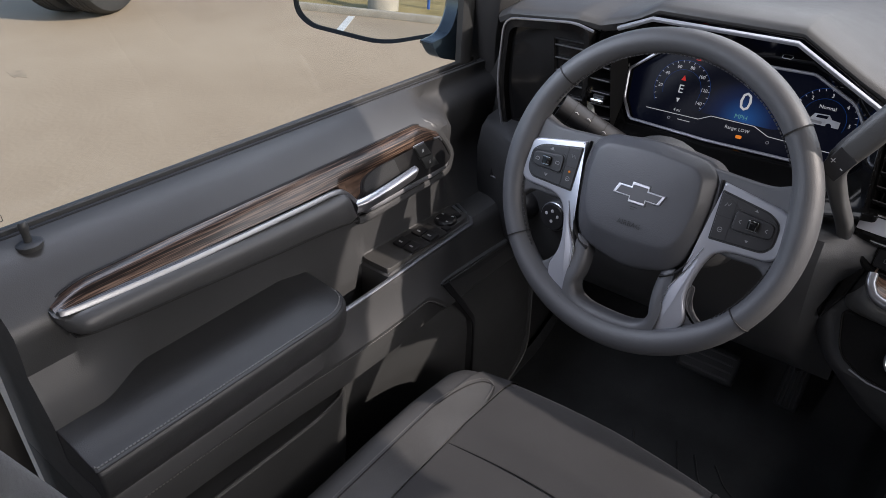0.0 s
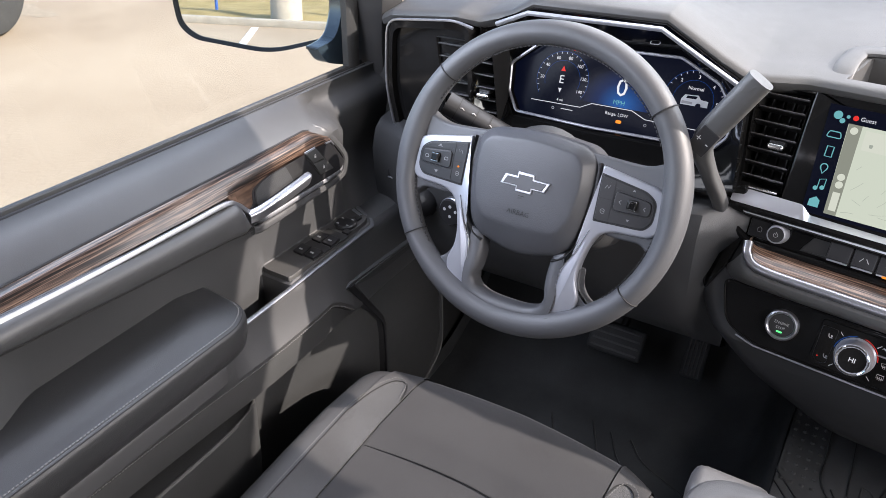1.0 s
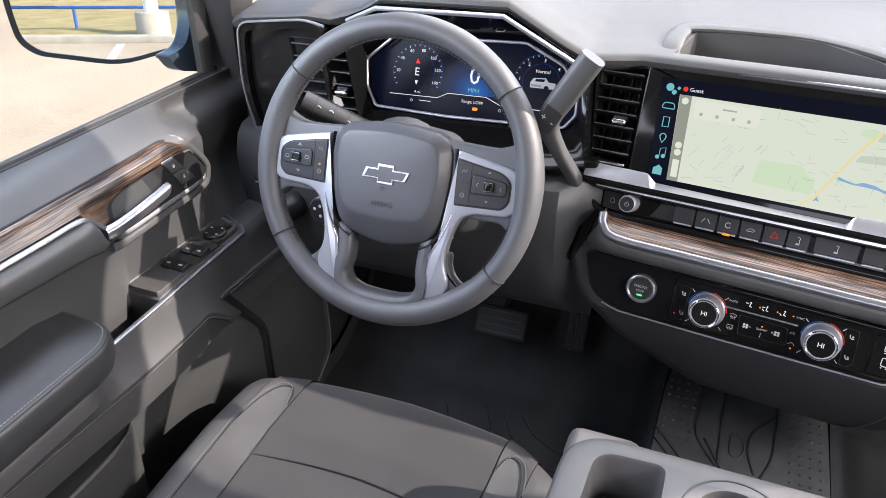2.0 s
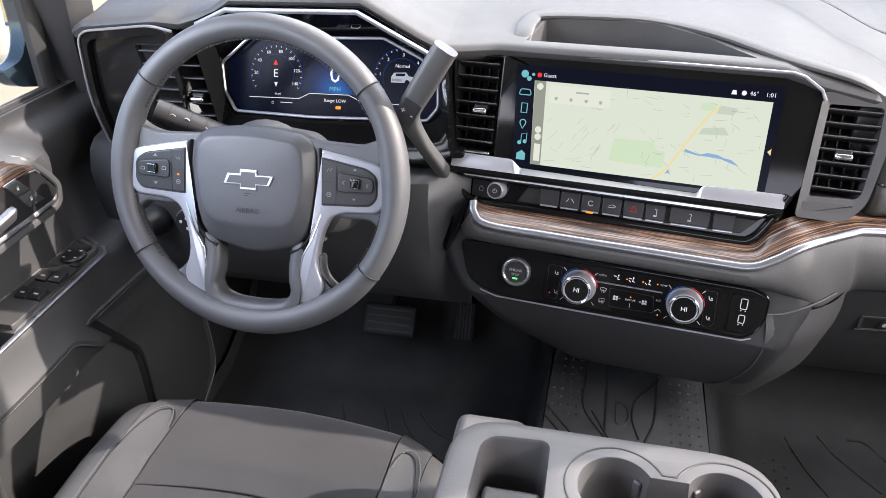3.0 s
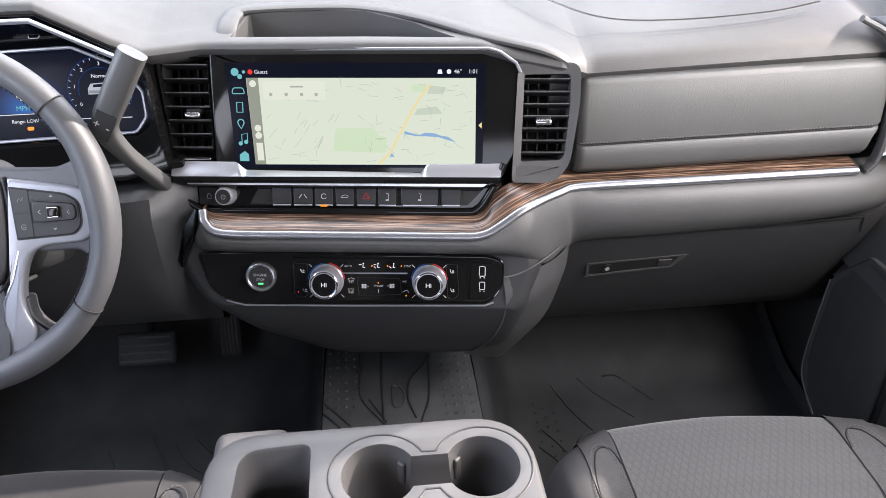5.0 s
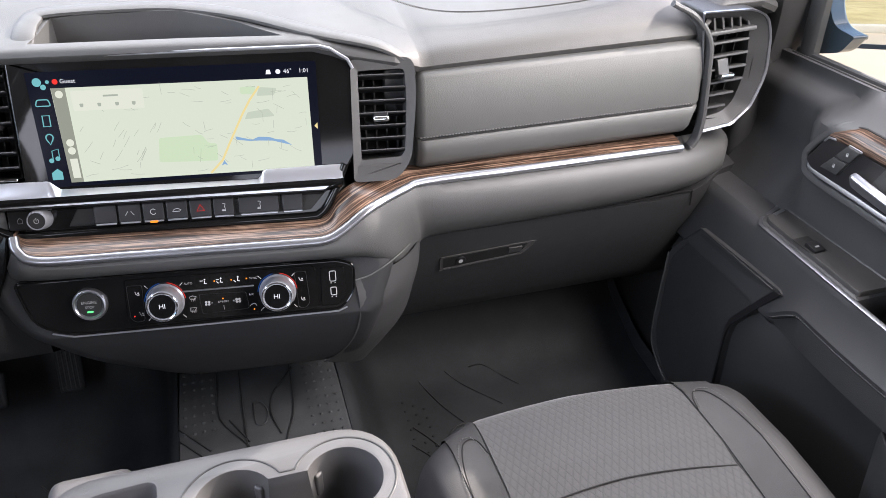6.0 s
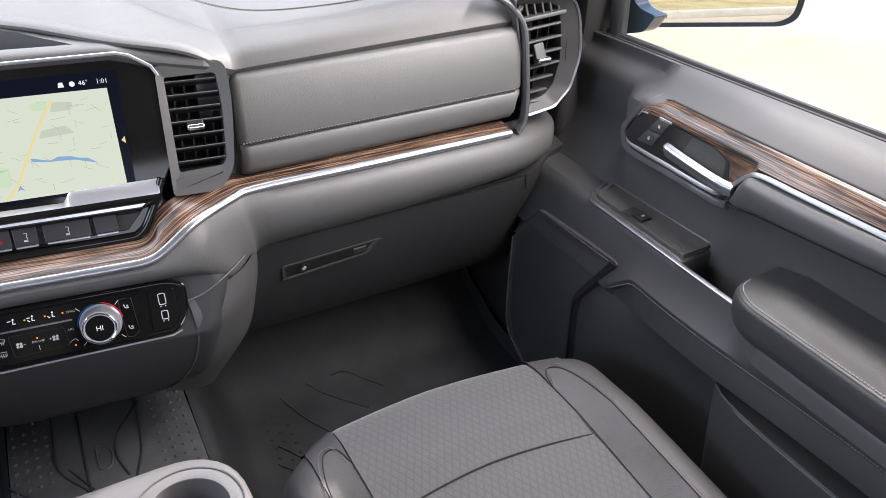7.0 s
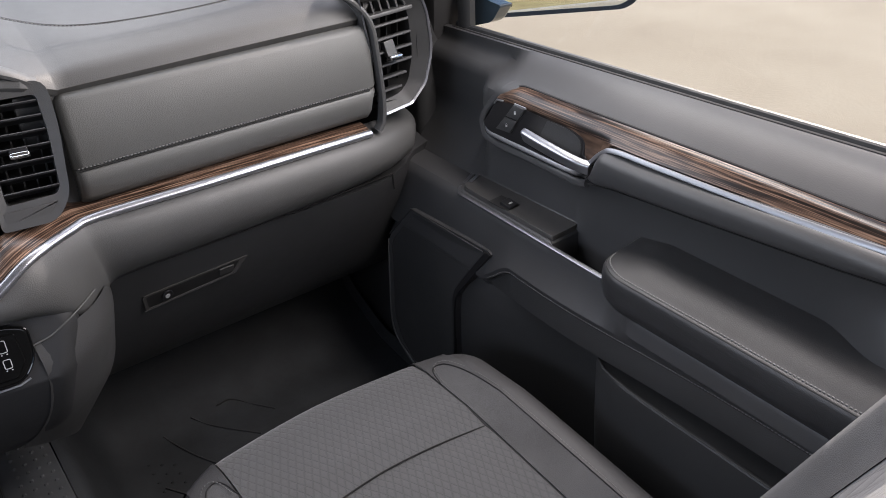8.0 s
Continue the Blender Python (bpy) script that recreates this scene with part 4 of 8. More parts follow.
def stack_buttons():
    home = part("home_button", rbox((0.026, 0.024, 0.006), (-0.207, -0.0925, 0.004), 0.002, 2, C), M_BUTTON, dash)
    part("symbol", stroke([(-0.2095, -0.096), (-0.2045, -0.096), (-0.2045, -0.092), (-0.207, -0.0895), (-0.2095, -0.092)], 0.0008, 0.0073, C, True), M_PRINT, home)
    knob = part("volume_knob", lathe([(0.0125, 0.0), (0.0125, 0.006), (0.0118, 0.010), (0.0110, 0.018), (0.0106, 0.020), (0.0098, 0.0205), (0.0095, 0.0195)], 32, C @ Matrix.Translation((-0.185, -0.092, 0))), M_SILVER, dash, "silver power and volume knob")
    part("knob_cap", disc(0.0096, 0.018, 0.0200, -0.185, -0.092, 24, C), M_MATTE, knob)
    part("symbol", merge(stroke(arc(-0.185, -0.0922, 0.0026, 120, 420), 0.0007, 0.0203, C), stroke([(-0.185, -0.0922), (-0.185, -0.0885)], 0.0007, 0.0203, C)), M_PRINT, knob)
    base = prism(rounded([(-0.158, -0.105), (-0.145, -0.083), (0.141, -0.083), (0.121, -0.1045)], 0.002), -0.002, 0.003, 0.001, 1, C)
    part("switch_bank", base, M_MATTE, dash)
    path = [(-0.2525, -0.060), (-0.2455, -0.082), (-0.2320, -0.102), (-0.2120, -0.1115), (-0.185, -0.1125), (-0.09, -0.1120), (0.03, -0.1125), (0.118, -0.1130), (0.1320, -0.1100), (0.1410, -0.101), (0.1530, -0.0800), (0.1660, -0.052)]
    lip = spline([on(C, u, v, 0.0045) for u, v in path], 4)
    part("gloss_lip", sweep(lip, 0.0095, 0.0095, up=C.to_3x3() @ Vector((0, 0, 1)), seg=12, power=2.6), M_BLACK, dash, "gloss black lip under the row of keys")
    spots = [(-0.114, 0.0265), (-0.087, 0.0265), (-0.0605, 0.0255), (-0.034, 0.0255), (-0.007, 0.0265), (0.0195, 0.0255), (0.0605, 0.050), (0.100, 0.026)]
    for i, (u, w) in enumerate(spots):
        key = rbox((w * 0.94, 0.021, 0.008), (0, 0, 0), 0.0015, 2)
        b = part("switch_key", move(key, C @ Matrix.Translation((u, -0.0925, 0.0048)) @ pose(0, 0, 0, -3, 0, 0)), M_BUTTON, dash, "red hazard warning key" if i == 4 else "")
        part("key_edge", rbox((w * 0.86, 0.0022, 0.0022), (u, -0.1035, 0.0095), 0.0006, 1, C), M_SATIN, b)
        n = 0.0094
        if i == 4:
            part("symbol", stroke([(u - 0.0045, -0.0955), (u + 0.0045, -0.0955), (u, -0.088)], 0.0012, n, C, True), M_RED, b)
        elif 0 < i < 7:
            sym = [stroke([(u - 0.005, -0.095), (u - 0.0015, -0.090)], 0.0011, n, C), stroke([(u + 0.005, -0.095), (u + 0.0015, -0.090)], 0.0011, n, C)] if i == 1 else [stroke(arc(u, -0.0925, 0.0032, 40, 330), 0.0011, n, C)] if i == 2 else [stroke([(u - 0.005, -0.094), (u - 0.003, -0.0915), (u + 0.001, -0.0905), (u + 0.005, -0.0925), (u + 0.003, -0.094)], 0.0009, n, C, True)] if i == 3 else [stroke([(u - 0.0018, -0.0960), (u + 0.0018, -0.0960), (u + 0.0012, -0.0925), (u + 0.002, -0.089), (u - 0.001, -0.0885)], 0.0010, n, C), rbox((0.004, 0.001, 0.0006), (u, -0.0972, n), 0, m=C)]
            part("symbol", merge(*sym), M_PRINT, b)
        if i == 2:
            part("pilot_light", rbox((0.009, 0.0024, 0.0016), (u, -0.1040, 0.0112), 0.0005, 1, C), M_ORANGE, b)


stack_buttons()


def climate():
    out = rounded([(-0.229, -0.1665), (0.149, -0.1695), (0.168, -0.177), (0.167, -0.212), (0.150, -0.234), (-0.172, -0.236), (-0.213, -0.222)], [0.01, 0.01, 0.008, 0.012, 0.012, 0.02, 0.02])
    pan = part("climate_panel", prism(out, -0.01, 0.005, 0.003, 2, C), M_BLACK, dash, "gloss black climate control panel")
    part("panel_rim", sweep([on(C, u, v, 0.0045) for u, v in out], 0.0022, 0.002, up=C.to_3x3() @ Vector((0, 0, 1)), seg=6, closed=True), M_BLACK, pan)
    part("panel_inset", prism(rounded([(-0.106, -0.173), (0.116, -0.174), (0.121, -0.180), (0.121, -0.228), (0.112, -0.232), (-0.104, -0.231), (-0.108, -0.225)], 0.004), 0.004, 0.0062, 0.001, 1, C), M_BLACK, pan)
    T = C @ Matrix.Translation((-0.147, -0.199, 0))
    st = part("start_button", lathe([(0.0200, 0.002), (0.0200, 0.008), (0.0188, 0.0110), (0.0168, 0.0118), (0.0158, 0.0112), (0.0150, 0.0095)], 40, T), M_SATIN, pan, "round engine start button with green light")
    part("start_cap", disc(0.0152, 0.006, 0.0105, m=T), M_MATTE, st)
    words("start_text", "ENGINE", 0.0050, T @ pose(0, 0.003, 0.0110), M_PRINT, st)
    words("start_text", "STOP", 0.0045, T @ pose(0, -0.003, 0.0110), M_PRINT, st)
    part("pilot_light", rbox((0.007, 0.0022, 0.0012), (0, -0.0085, 0.0108), 0.0005, 1, T), M_GREEN, st)
    for u, text in ((-0.0615, "HI"), (0.072, "HI")):
        T = C @ Matrix.Translation((u, -0.204, 0))
        k = part("temperature_knob", lathe([(0.0225, 0.004), (0.0225, 0.007), (0.0205, 0.009), (0.0198, 0.024), (0.0188, 0.0268), (0.0178, 0.0272)], 48, T), M_SILVER, pan, "silver ringed temperature knob reading HI")
        part("knob_ring", lathe([(0.0180, 0.0255), (0.0180, 0.0278), (0.0172, 0.0284), (0.0163, 0.0280), (0.0160, 0.0255)], 48, T), M_CHROME, k)
        part("knob_cap", disc(0.0162, 0.024, 0.0274, m=T), M_BLACK, k)
        words("knob_text", text, 0.0082, T @ pose(0, 0, 0.0279), M_INK, k)
        for a0, a1, mt in ((100, 175, M_BLUELIT), (5, 80, M_RED)):
            part("scale_arc", stroke(arc(0, 0, 0.0238, a0, a1, 12), 0.0010, 0.0068, T), mt, k)
        for a in (45, 135, 225, 315):
            c, s = math.cos(radians(a)), math.sin(radians(a))
            part("scale_tick", stroke([(0.026 * c, 0.026 * s), (0.0315 * c, 0.0315 * s)], 0.0011, 0.0068, T), M_PRINT, k)
    part("silver_line", rbox((0.086, 0.0022, 0.0025), (0.001, -0.1935, 0.0062), 0.0008, 1, C), M_SATIN, pan)
    n = 0.0067

    def lamp_dot(u, v, material):
        part("pilot_light", disc(0.0009, n - 0.0004, n + 0.0004, u, v, 10, C), material, pan)

    def seat_symbol(u, v, material):
        bm = merge(stroke([(u - 0.0024, v + 0.0027), (u - 0.0017, v - 0.0006), (u - 0.0005, v - 0.0016)], 0.0015, n, C), stroke([(u - 0.0008, v - 0.0018), (u + 0.0026, v - 0.0015)], 0.0017, n, C), disc(0.0012, n - 0.0002, n + 0.0003, u + 0.0012, v + 0.0006, 8, C))
        part("panel_symbol", bm, material, pan)

    def airflow_symbol(u, v, kind):
        bms = [disc(0.0010, n - 0.0002, n + 0.0003, u + 0.0014, v + 0.0030, 8, C), stroke([(u + 0.0012, v + 0.0014), (u + 0.0006, v - 0.0018), (u + 0.0034, v - 0.0022)], 0.0013, n, C)]
        if kind != "feet":
            bms.append(stroke([(u - 0.0044, v + 0.0016), (u - 0.0008, v + 0.0016)], 0.0011, n, C))
        if kind != "face":
            bms.append(stroke([(u - 0.0040, v - 0.0006), (u - 0.0016, v - 0.0030)], 0.0011, n, C))
        part("panel_symbol", merge(*bms), M_INK, pan)

    def screen_symbol(u, v, square):
        top = [(u - 0.0036, v + 0.0030), (u + 0.0036, v + 0.0030), (u + 0.0036, v - 0.0014), (u - 0.0036, v - 0.0014)] if square else [(u - 0.0042, v + 0.0024), (u, v + 0.0036), (u + 0.0042, v + 0.0024), (u + 0.0028, v - 0.0008), (u - 0.0028, v - 0.0008)]
        bms = [stroke(top, 0.0009, n, C, True)] + [stroke([(u + d, v + 0.0010), (u + d + 0.0003, v - 0.0034)], 0.0007, n, C) for d in (-0.0020, 0.0, 0.0020)]
        part("panel_symbol", merge(*bms), M_PRINT, pan)

    def fan_symbol(u, v, more):
        bms = [disc(0.0016, n - 0.0002, n + 0.0003, u + a, v + b, 10, C) for a, b in ((-0.0017, 0.0015), (0.0017, 0.0015), (-0.0017, -0.0015), (0.0017, -0.0015))]
        d = -1 if more else 1
        bms.append(stroke([(u + d * 0.0038, v), (u + d * 0.0064, v)], 0.0008, n, C))
        if more:
            bms.append(stroke([(u - 0.0051, v - 0.0013), (u - 0.0051, v + 0.0013)], 0.0008, n, C))
        part("panel_symbol", merge(*bms), M_PRINT, pan)

    for u, v in ((-0.0925, -0.1912), (0.1015, -0.1905)):
        seat_symbol(u, v, M_PRINT)
    seat_symbol(-0.0905, -0.2170, M_SYMBOL)
    seat_symbol(0.1022, -0.2160, M_PRINT)
    for u, kind in ((-0.0145, "face"), (0.0045, "both"), (0.0247, "feet")):
        airflow_symbol(u, -0.1837, kind)
    screen_symbol(-0.0295, -0.2035, False)
    screen_symbol(-0.0302, -0.2180, True)
    fan_symbol(-0.0130, -0.2110, False)
    fan_symbol(0.0235, -0.2105, True)
    part("panel_symbol", stroke([(0.0372, -0.2196), (0.0378, -0.2180), (0.0395, -0.2176), (0.0408, -0.2164), (0.0432, -0.2164), (0.0446, -0.2180), (0.0450, -0.2196)], 0.0009, n, C), M_PRINT, pan)
    part("panel_symbol", stroke([(0.0059, -0.2150), (0.0059, -0.2205)], 0.0009, n, C), M_PRINT, pan)
    for u, v in ((-0.0020, -0.1837), (0.0182, -0.1837), (0.0362, -0.1837), (0.0057, -0.2065), (0.0418, -0.2236)):
        lamp_dot(u, v, M_ORANGE)
    lamp_dot(-0.0991, -0.2195, M_RED)
    # raised borders round the key fields
    for loop in ([(-0.022, -0.199), (0.034, -0.2005), (0.036, -0.222), (-0.020, -0.224)], [(-0.104, -0.181), (-0.086, -0.181), (-0.088, -0.226), (-0.098, -0.227), (-0.104, -0.221)], [(0.094, -0.181), (0.108, -0.181), (0.110, -0.222), (0.104, -0.228), (0.096, -0.227)]):
        part("key_border", sweep([on(C, u, v, n - 0.0002) for u, v in rounded(loop, 0.003)], 0.0008, 0.0008, up=C.to_3x3() @ Vector((0, 0, 1)), seg=6, closed=True), M_BUTTON, pan)
    part("panel_lip", sweep([on(C, u, v, 0.0018) for u, v in ((-0.196, -0.2335), (-0.172, -0.2395), (-0.05, -0.2395), (0.145, -0.2378), (0.156, -0.2335))], 0.0024, 0.0024, up=C.to_3x3() @ Vector((0, 0, 1)), seg=8), M_SILVER, pan, "thin pale edge below the panel")
    words("panel_text", "AUTO", 0.0036, C @ pose(-0.033, -0.1840, n), M_PRINT, pan)
    words("panel_text", "SYNC", 0.0036, C @ pose(0.0442, -0.1840, n), M_PRINT, pan)
    words("panel_text", "ON/OFF", 0.0036, C @ pose(0.0059, -0.2105, n), M_PRINT, pan)
    words("panel_text", "A/C", 0.0038, C @ pose(0.040, -0.2045, n), M_PRINT, pan)
    sock = part("socket_plate", prism(rounded([(0.126, -0.178), (0.155, -0.179), (0.157, -0.212), (0.146, -0.228), (0.124, -0.228)], 0.003), 0.004, 0.0065, 0.001, 1, C), M_BLACK, pan, "black plate with two charging sockets")
    for v, w, h in ((-0.190, 0.0075, 0.013), (-0.2095, 0.0070, 0.010)):
        part("socket", stroke(rounded([(0.1405 - w / 2, v - h / 2), (0.1405 + w / 2, v - h / 2), (0.1405 + w / 2, v + h / 2), (0.1405 - w / 2, v + h / 2)], 0.0015, 2), 0.0014, 0.0068, C, True), M_PRINT, sock)
        part("socket_dot", merge(*[disc(0.0008, 0.0064, 0.0070, 0.1405 + d, v - h / 2 - 0.0022, 8, C) for d in (-0.0026, 0.0026)]), M_PRINT, sock)


climate()


def glovebox():
    rows = []
    for x in np.linspace(0.205, 0.805, 18):
        e = smooth(0.66, 0.80, x)
        w = 0.045 * e ** 2
        rows.append([(x, 0.05 + w, 0.520 + 0.02 * e), (x, -0.006 + w, 0.509 + 0.02 * e), (x, -0.004 + w, 0.498), (x, 0.014 + w, 0.45), (x, 0.048 + w, 0.38), (x, 0.088 + w * 0.6, 0.31), (x, 0.13, 0.26), (x, 0.20, 0.225), (x, 0.34, 0.25)])
    part("glove_box", loft(rows), M_GLOVE, dash, "dark grey glove box lid")
    part("lid_gap", sweep([(0.264, -0.0055, 0.498), (0.262, 0.0135, 0.45), (0.255, 0.044, 0.38)], 0.003, 0.004, up=(1, 0, 0)), M_SEAM, dash)
    part("lid_gap", sweep([(0.275, -0.0085, 0.5095), (0.45, -0.0085, 0.5105), (0.70, -0.006, 0.519), (0.705, -0.003, 0.49)], 0.003, 0.003, up=(0, -1, 0)), M_SEAM, dash)
    B = basis((0.370, 0.0185, 0.4405), 0, -20.5) @ Matrix.Diagonal((1, 1.3, 1, 1))
    o = rounded([(-0.068, 0.011), (0.085, 0.017), (0.066, -0.006), (-0.064, -0.015)], 0.004)
    i = rounded([(-0.063, 0.0085), (0.072, 0.0140), (0.060, -0.004), (-0.060, -0.012)], 0.003)
    lat = part("glove_latch", ring(o, i, -0.006, 0.0022, 0, B), M_TRIM, dash, "recessed black glove box latch")
    part("latch_well", prism(i, -0.006, 0.0012, 0, 0, B), M_MATTE, lat)
    part("latch_edge", sweep([on(B, u, v, 0.002) for u, v in ((-0.066, -0.0145), (0.066, -0.006), (0.084, 0.0165))], 0.0022, 0.002, up=B.to_3x3() @ Vector((0, 0, 1))), M_PILLAR, lat)
    part("latch_lock", disc(0.008, 0.0, 0.0030, -0.034, -0.001, 20, B), M_BUTTON, lat)
    part("lock_slot", disc(0.0035, 0.0, 0.0034, -0.034, -0.001, 12, B), M_PRINT, lat)
    part("latch_grip", rbox((0.022, 0.010, 0.004), (0.052, 0.005, 0.0016), 0.0015, 2, B), M_PILLAR, lat)
    # driver's knee panel
    rows = []
    for x in np.linspace(-0.80, -0.225, 24):
        e = smooth(-0.70, -0.80, x) + 1.5 * smooth(-0.285, -0.235, x)
        rows.append([(x, 0.05, 0.648), (x, -0.020 + 0.02 * e, 0.642), (x, -0.046 + 0.03 * e, 0.630), (x, -0.058 + 0.03 * e, 0.600), (x, -0.058 + 0.03 * e, 0.55), (x, -0.052 + 0.03 * e, 0.50), (x, -0.040 + 0.02 * e, 0.455), (x, -0.012, 0.418), (x, 0.035, 0.385), (x, 0.15, 0.375)])
    part("knee_panel", loft(rows), M_VINYL, dash, "black panel under the steering column")
    part("pocket_trim", rbox((0.052, 0.02, 0.055), (-0.262, 0.012, 0.632), 0.004), M_BLACK, dash)
    under = loft([[(x, 0.12, 0.40), (x, 0.40, 0.50), (x, 0.62, 0.60)] for x in (-0.80, -0.2)])
    geo = bmesh.ops.extrude_face_region(under, geom=under.faces[:])
    bmesh.ops.translate(under, verts=[v for v in geo["geom"] if isinstance(v, bmesh.types.BMVert)], vec=(0, 0, 0.02))
    part("under_cover", under, M_MATTE, dash)
    B = basis((-0.752, -0.034, 0.572), 8, 8)
    bk = part("parking_brake_switch", rbox((0.030, 0.030, 0.010), (0, 0, 0), 0.003, 2, B), M_BUTTON, dash, "square parking brake switch")
    part("symbol", stroke(arc(0, 0.001, 0.0045, 0, 360, 14), 0.0012, 0.0053, B), M_PRINT, bk)
    part("key_edge", rbox((0.024, 0.003, 0.003), (0, -0.011, 0.005), 0.001, 1, B), M_SATIN, bk)
    B = basis((-0.685, -0.066, 0.548), 5, 6)
    kb = part("trailer_brake_knob", lathe([(0.024, -0.01), (0.024, 0.006), (0.021, 0.010), (0.0185, 0.022), (0.017, 0.025), (0.012, 0.026)], 28, B), M_BUTTON, dash, "ribbed black rotary knob")
    part("knob_text", merge(*[stroke([(-0.008, v), (0.008, v)], 0.0014, 0.0263, B) for v in (0.005, 0.0, -0.005)]), M_PRINT, kb)
    B = basis((-0.628, -0.064, 0.548), 5, 6)
    kb = part("light_switch", lathe([(0.021, -0.01), (0.021, 0.004), (0.0195, 0.007), (0.018, 0.0075)], 28, B), M_BUTTON, dash, "round headlamp control with white symbols")
    part("switch_ring", lathe([(0.0225, -0.004), (0.0225, 0.003), (0.0212, 0.004), (0.0208, -0.004)], 28, B), M_SATIN, kb)
    part("symbol", merge(*[disc(0.0026, 0.006, 0.0082, u, v, 10, B) for u, v in ((-0.010, 0.004), (0.0, -0.006), (0.010, 0.004), (0.0, 0.010))]), M_PRINT, kb)


glovebox()


def cluster():
    # binnacle from the hood's edge down to the display
    o = [(-0.625, 0.808, 0.015), (-0.55, 0.838, 0.018), (-0.37, 0.840, 0.018), (-0.296, 0.799, 0.016), (-0.262, 0.78, 0.015), (-0.250, 0.66, -0.02), (-0.30, 0.652, -0.03), (-0.45, 0.652, -0.03), (-0.60, 0.652, -0.03), (-0.630, 0.68, -0.02)]
    i = [(-0.144, 0.046), (-0.102, 0.0815), (0.094, 0.0870), (0.148, 0.062), (0.171, 0.031), (0.172, 0.0), (0.158, -0.018), (-0.01, -0.0225), (-0.124, -0.0200), (-0.140, 0.006)]
    rows = [[Vector((x, y + 0.06, z - 0.002)) for x, z, y in o], [Vector((x, y, z)) for x, z, y in o], [Vector((x, y + 0.004, z)).lerp(on(Q, u, v, 0.010), 0.12) for (x, z, y), (u, v) in zip(o, i)], [Vector((x, y, z)).lerp(on(Q, u, v, 0.006), 0.75) + Vector((0, 0, 0.004)) for (x, z, y), (u, v) in zip(o, i)], [on(Q, u, v, 0.004) for u, v in i], [on(Q, u, v, -0.02) for u, v in i]]
    k = len(o)
    bm = bmesh.new()
    vs = [[bm.verts.new(p) for p in r] for r in rows]
    for a, b in zip(vs, vs[1:]):
        for j in range(k):
            bm.faces.new((a[j], a[(j + 1) % k], b[(j + 1) % k], b[j]))
    part("instrument_hood", bm, M_BLACK, dash, "gloss black instrument binnacle")
    # silver band painted in for the sky's reflection in the gloss black
    brow = [(-0.60, 0.014, 0.812), (-0.552, 0.012, 0.833), (-0.372, 0.012, 0.835), (-0.300, 0.010, 0.797), (-0.268, 0.012, 0.779)]
    part("bright_brow", sweep(spline(brow, 1), 0.0050, 0.006, up=(0, -0.5, 0.85), seg=8, power=4), M_SILVER, dash, "pale line for the sky reflected under the hood edge")
    part("sensor_eye", stroke(rounded([(0.052, 0.098), (0.064, 0.098), (0.067, 0.104), (0.055, 0.104)], 0.002, 2), 0.0012, 0.03, Q, True), M_PRINT, dash)
    panel = part("instrument_display", flat(i, 0.0, Q), M_NAVY, dash, "dark glass instrument display with lit dials")
    lit = rounded([(-0.112, -0.001), (-0.104, 0.055), (-0.088, 0.071), (0.090, 0.080), (0.143, 0.058), (0.160, 0.0), (0.150, -0.014), (0.0, -0.018), (-0.03, -0.014), (-0.10, -0.012)], 0.004, 2)
    part("display_area", flat(lit, 0.0005, Q), M_NAVY, panel)
    part("display_rim", sweep([on(Q, u, v, 0.015) for u, v in rounded(i, 0.004, 2)], 0.0042, 0.005, up=Q.to_3x3() @ Vector((0, 0, 1)), seg=8, closed=True), M_SILVER, panel, "chrome line round the display")
    n = 0.0010
    part("blue_field", flat([(-0.032, 0.0105), (0.060, 0.0105), (0.086, 0.016), (0.086, 0.066), (-0.032, 0.066)], n - 0.0004, Q), M_BLUEFIELD, panel)
    part("white_line", stroke([(-0.110, 0.0), (-0.034, 0.001), (-0.018, 0.0090), (0.040, 0.0095), (0.060, 0.001), (0.150, 0.0)], 0.0012, n, Q), M_INK, panel)
    for (u, v), nums, a0, a1 in (((-0.068, 0.034), ("20", "40", "60", "80", "100", "120", "140"), 180, -25), ((0.116, 0.036), ("0", "1", "2", "3", "4", "5"), 215, 0)):
        part("dial_arc", stroke(arc(u, v, 0.039, 215, -35, 40), 0.0006, n, Q), M_BLUELIT, panel)
        part("dial_arc", stroke(arc(u, v, 0.0265, 200, -20, 32), 0.0005, n, Q), M_BLUELIT, panel)
        for j, s in enumerate(nums):
            a = radians(a0 + (a1 - a0) * j / (len(nums) - 1))
            words("dial_number", s, 0.0064, Q @ pose(u + 0.031 * math.cos(a), v + 0.031 * math.sin(a), n), M_INK, panel)
        part("dial_ticks", merge(*[stroke([(u + 0.036 * math.cos(radians(b)), v + 0.036 * math.sin(radians(b))), (u + 0.0385 * math.cos(radians(b)), v + 0.0385 * math.sin(radians(b)))], 0.0008, n, Q) for b in range(-30, 215, 12)]), M_INK, panel, kind="stuff")
    words("compass_letter", "E", 0.016, Q @ pose(-0.069, 0.034, n), M_INK, panel)
    part("compass_pointer", flat([(-0.0725, 0.046), (-0.0655, 0.046), (-0.069, 0.053)], n, Q), M_RED, panel)
    part("compass_pointer", flat([(-0.0715, 0.022), (-0.0665, 0.022), (-0.069, 0.016)], n, Q), M_INK, panel)
    words("range_text", "4 mi", 0.0055, Q @ pose(-0.066, 0.006, n), M_INK, panel)
    words("speed_text", "Speed", 0.0075, Q @ pose(0.020, 0.060, n), M_INK, panel)
    words("speed_number", "0", 0.034, Q @ pose(0.020, 0.036, n), M_INK, panel)
    words("unit_text", "MPH", 0.0085, Q @ pose(0.020, 0.0165, n), M_CYAN, panel)
    words("mode_text", "Normal", 0.0065, Q @ pose(0.117, 0.052, n), M_INK, panel)
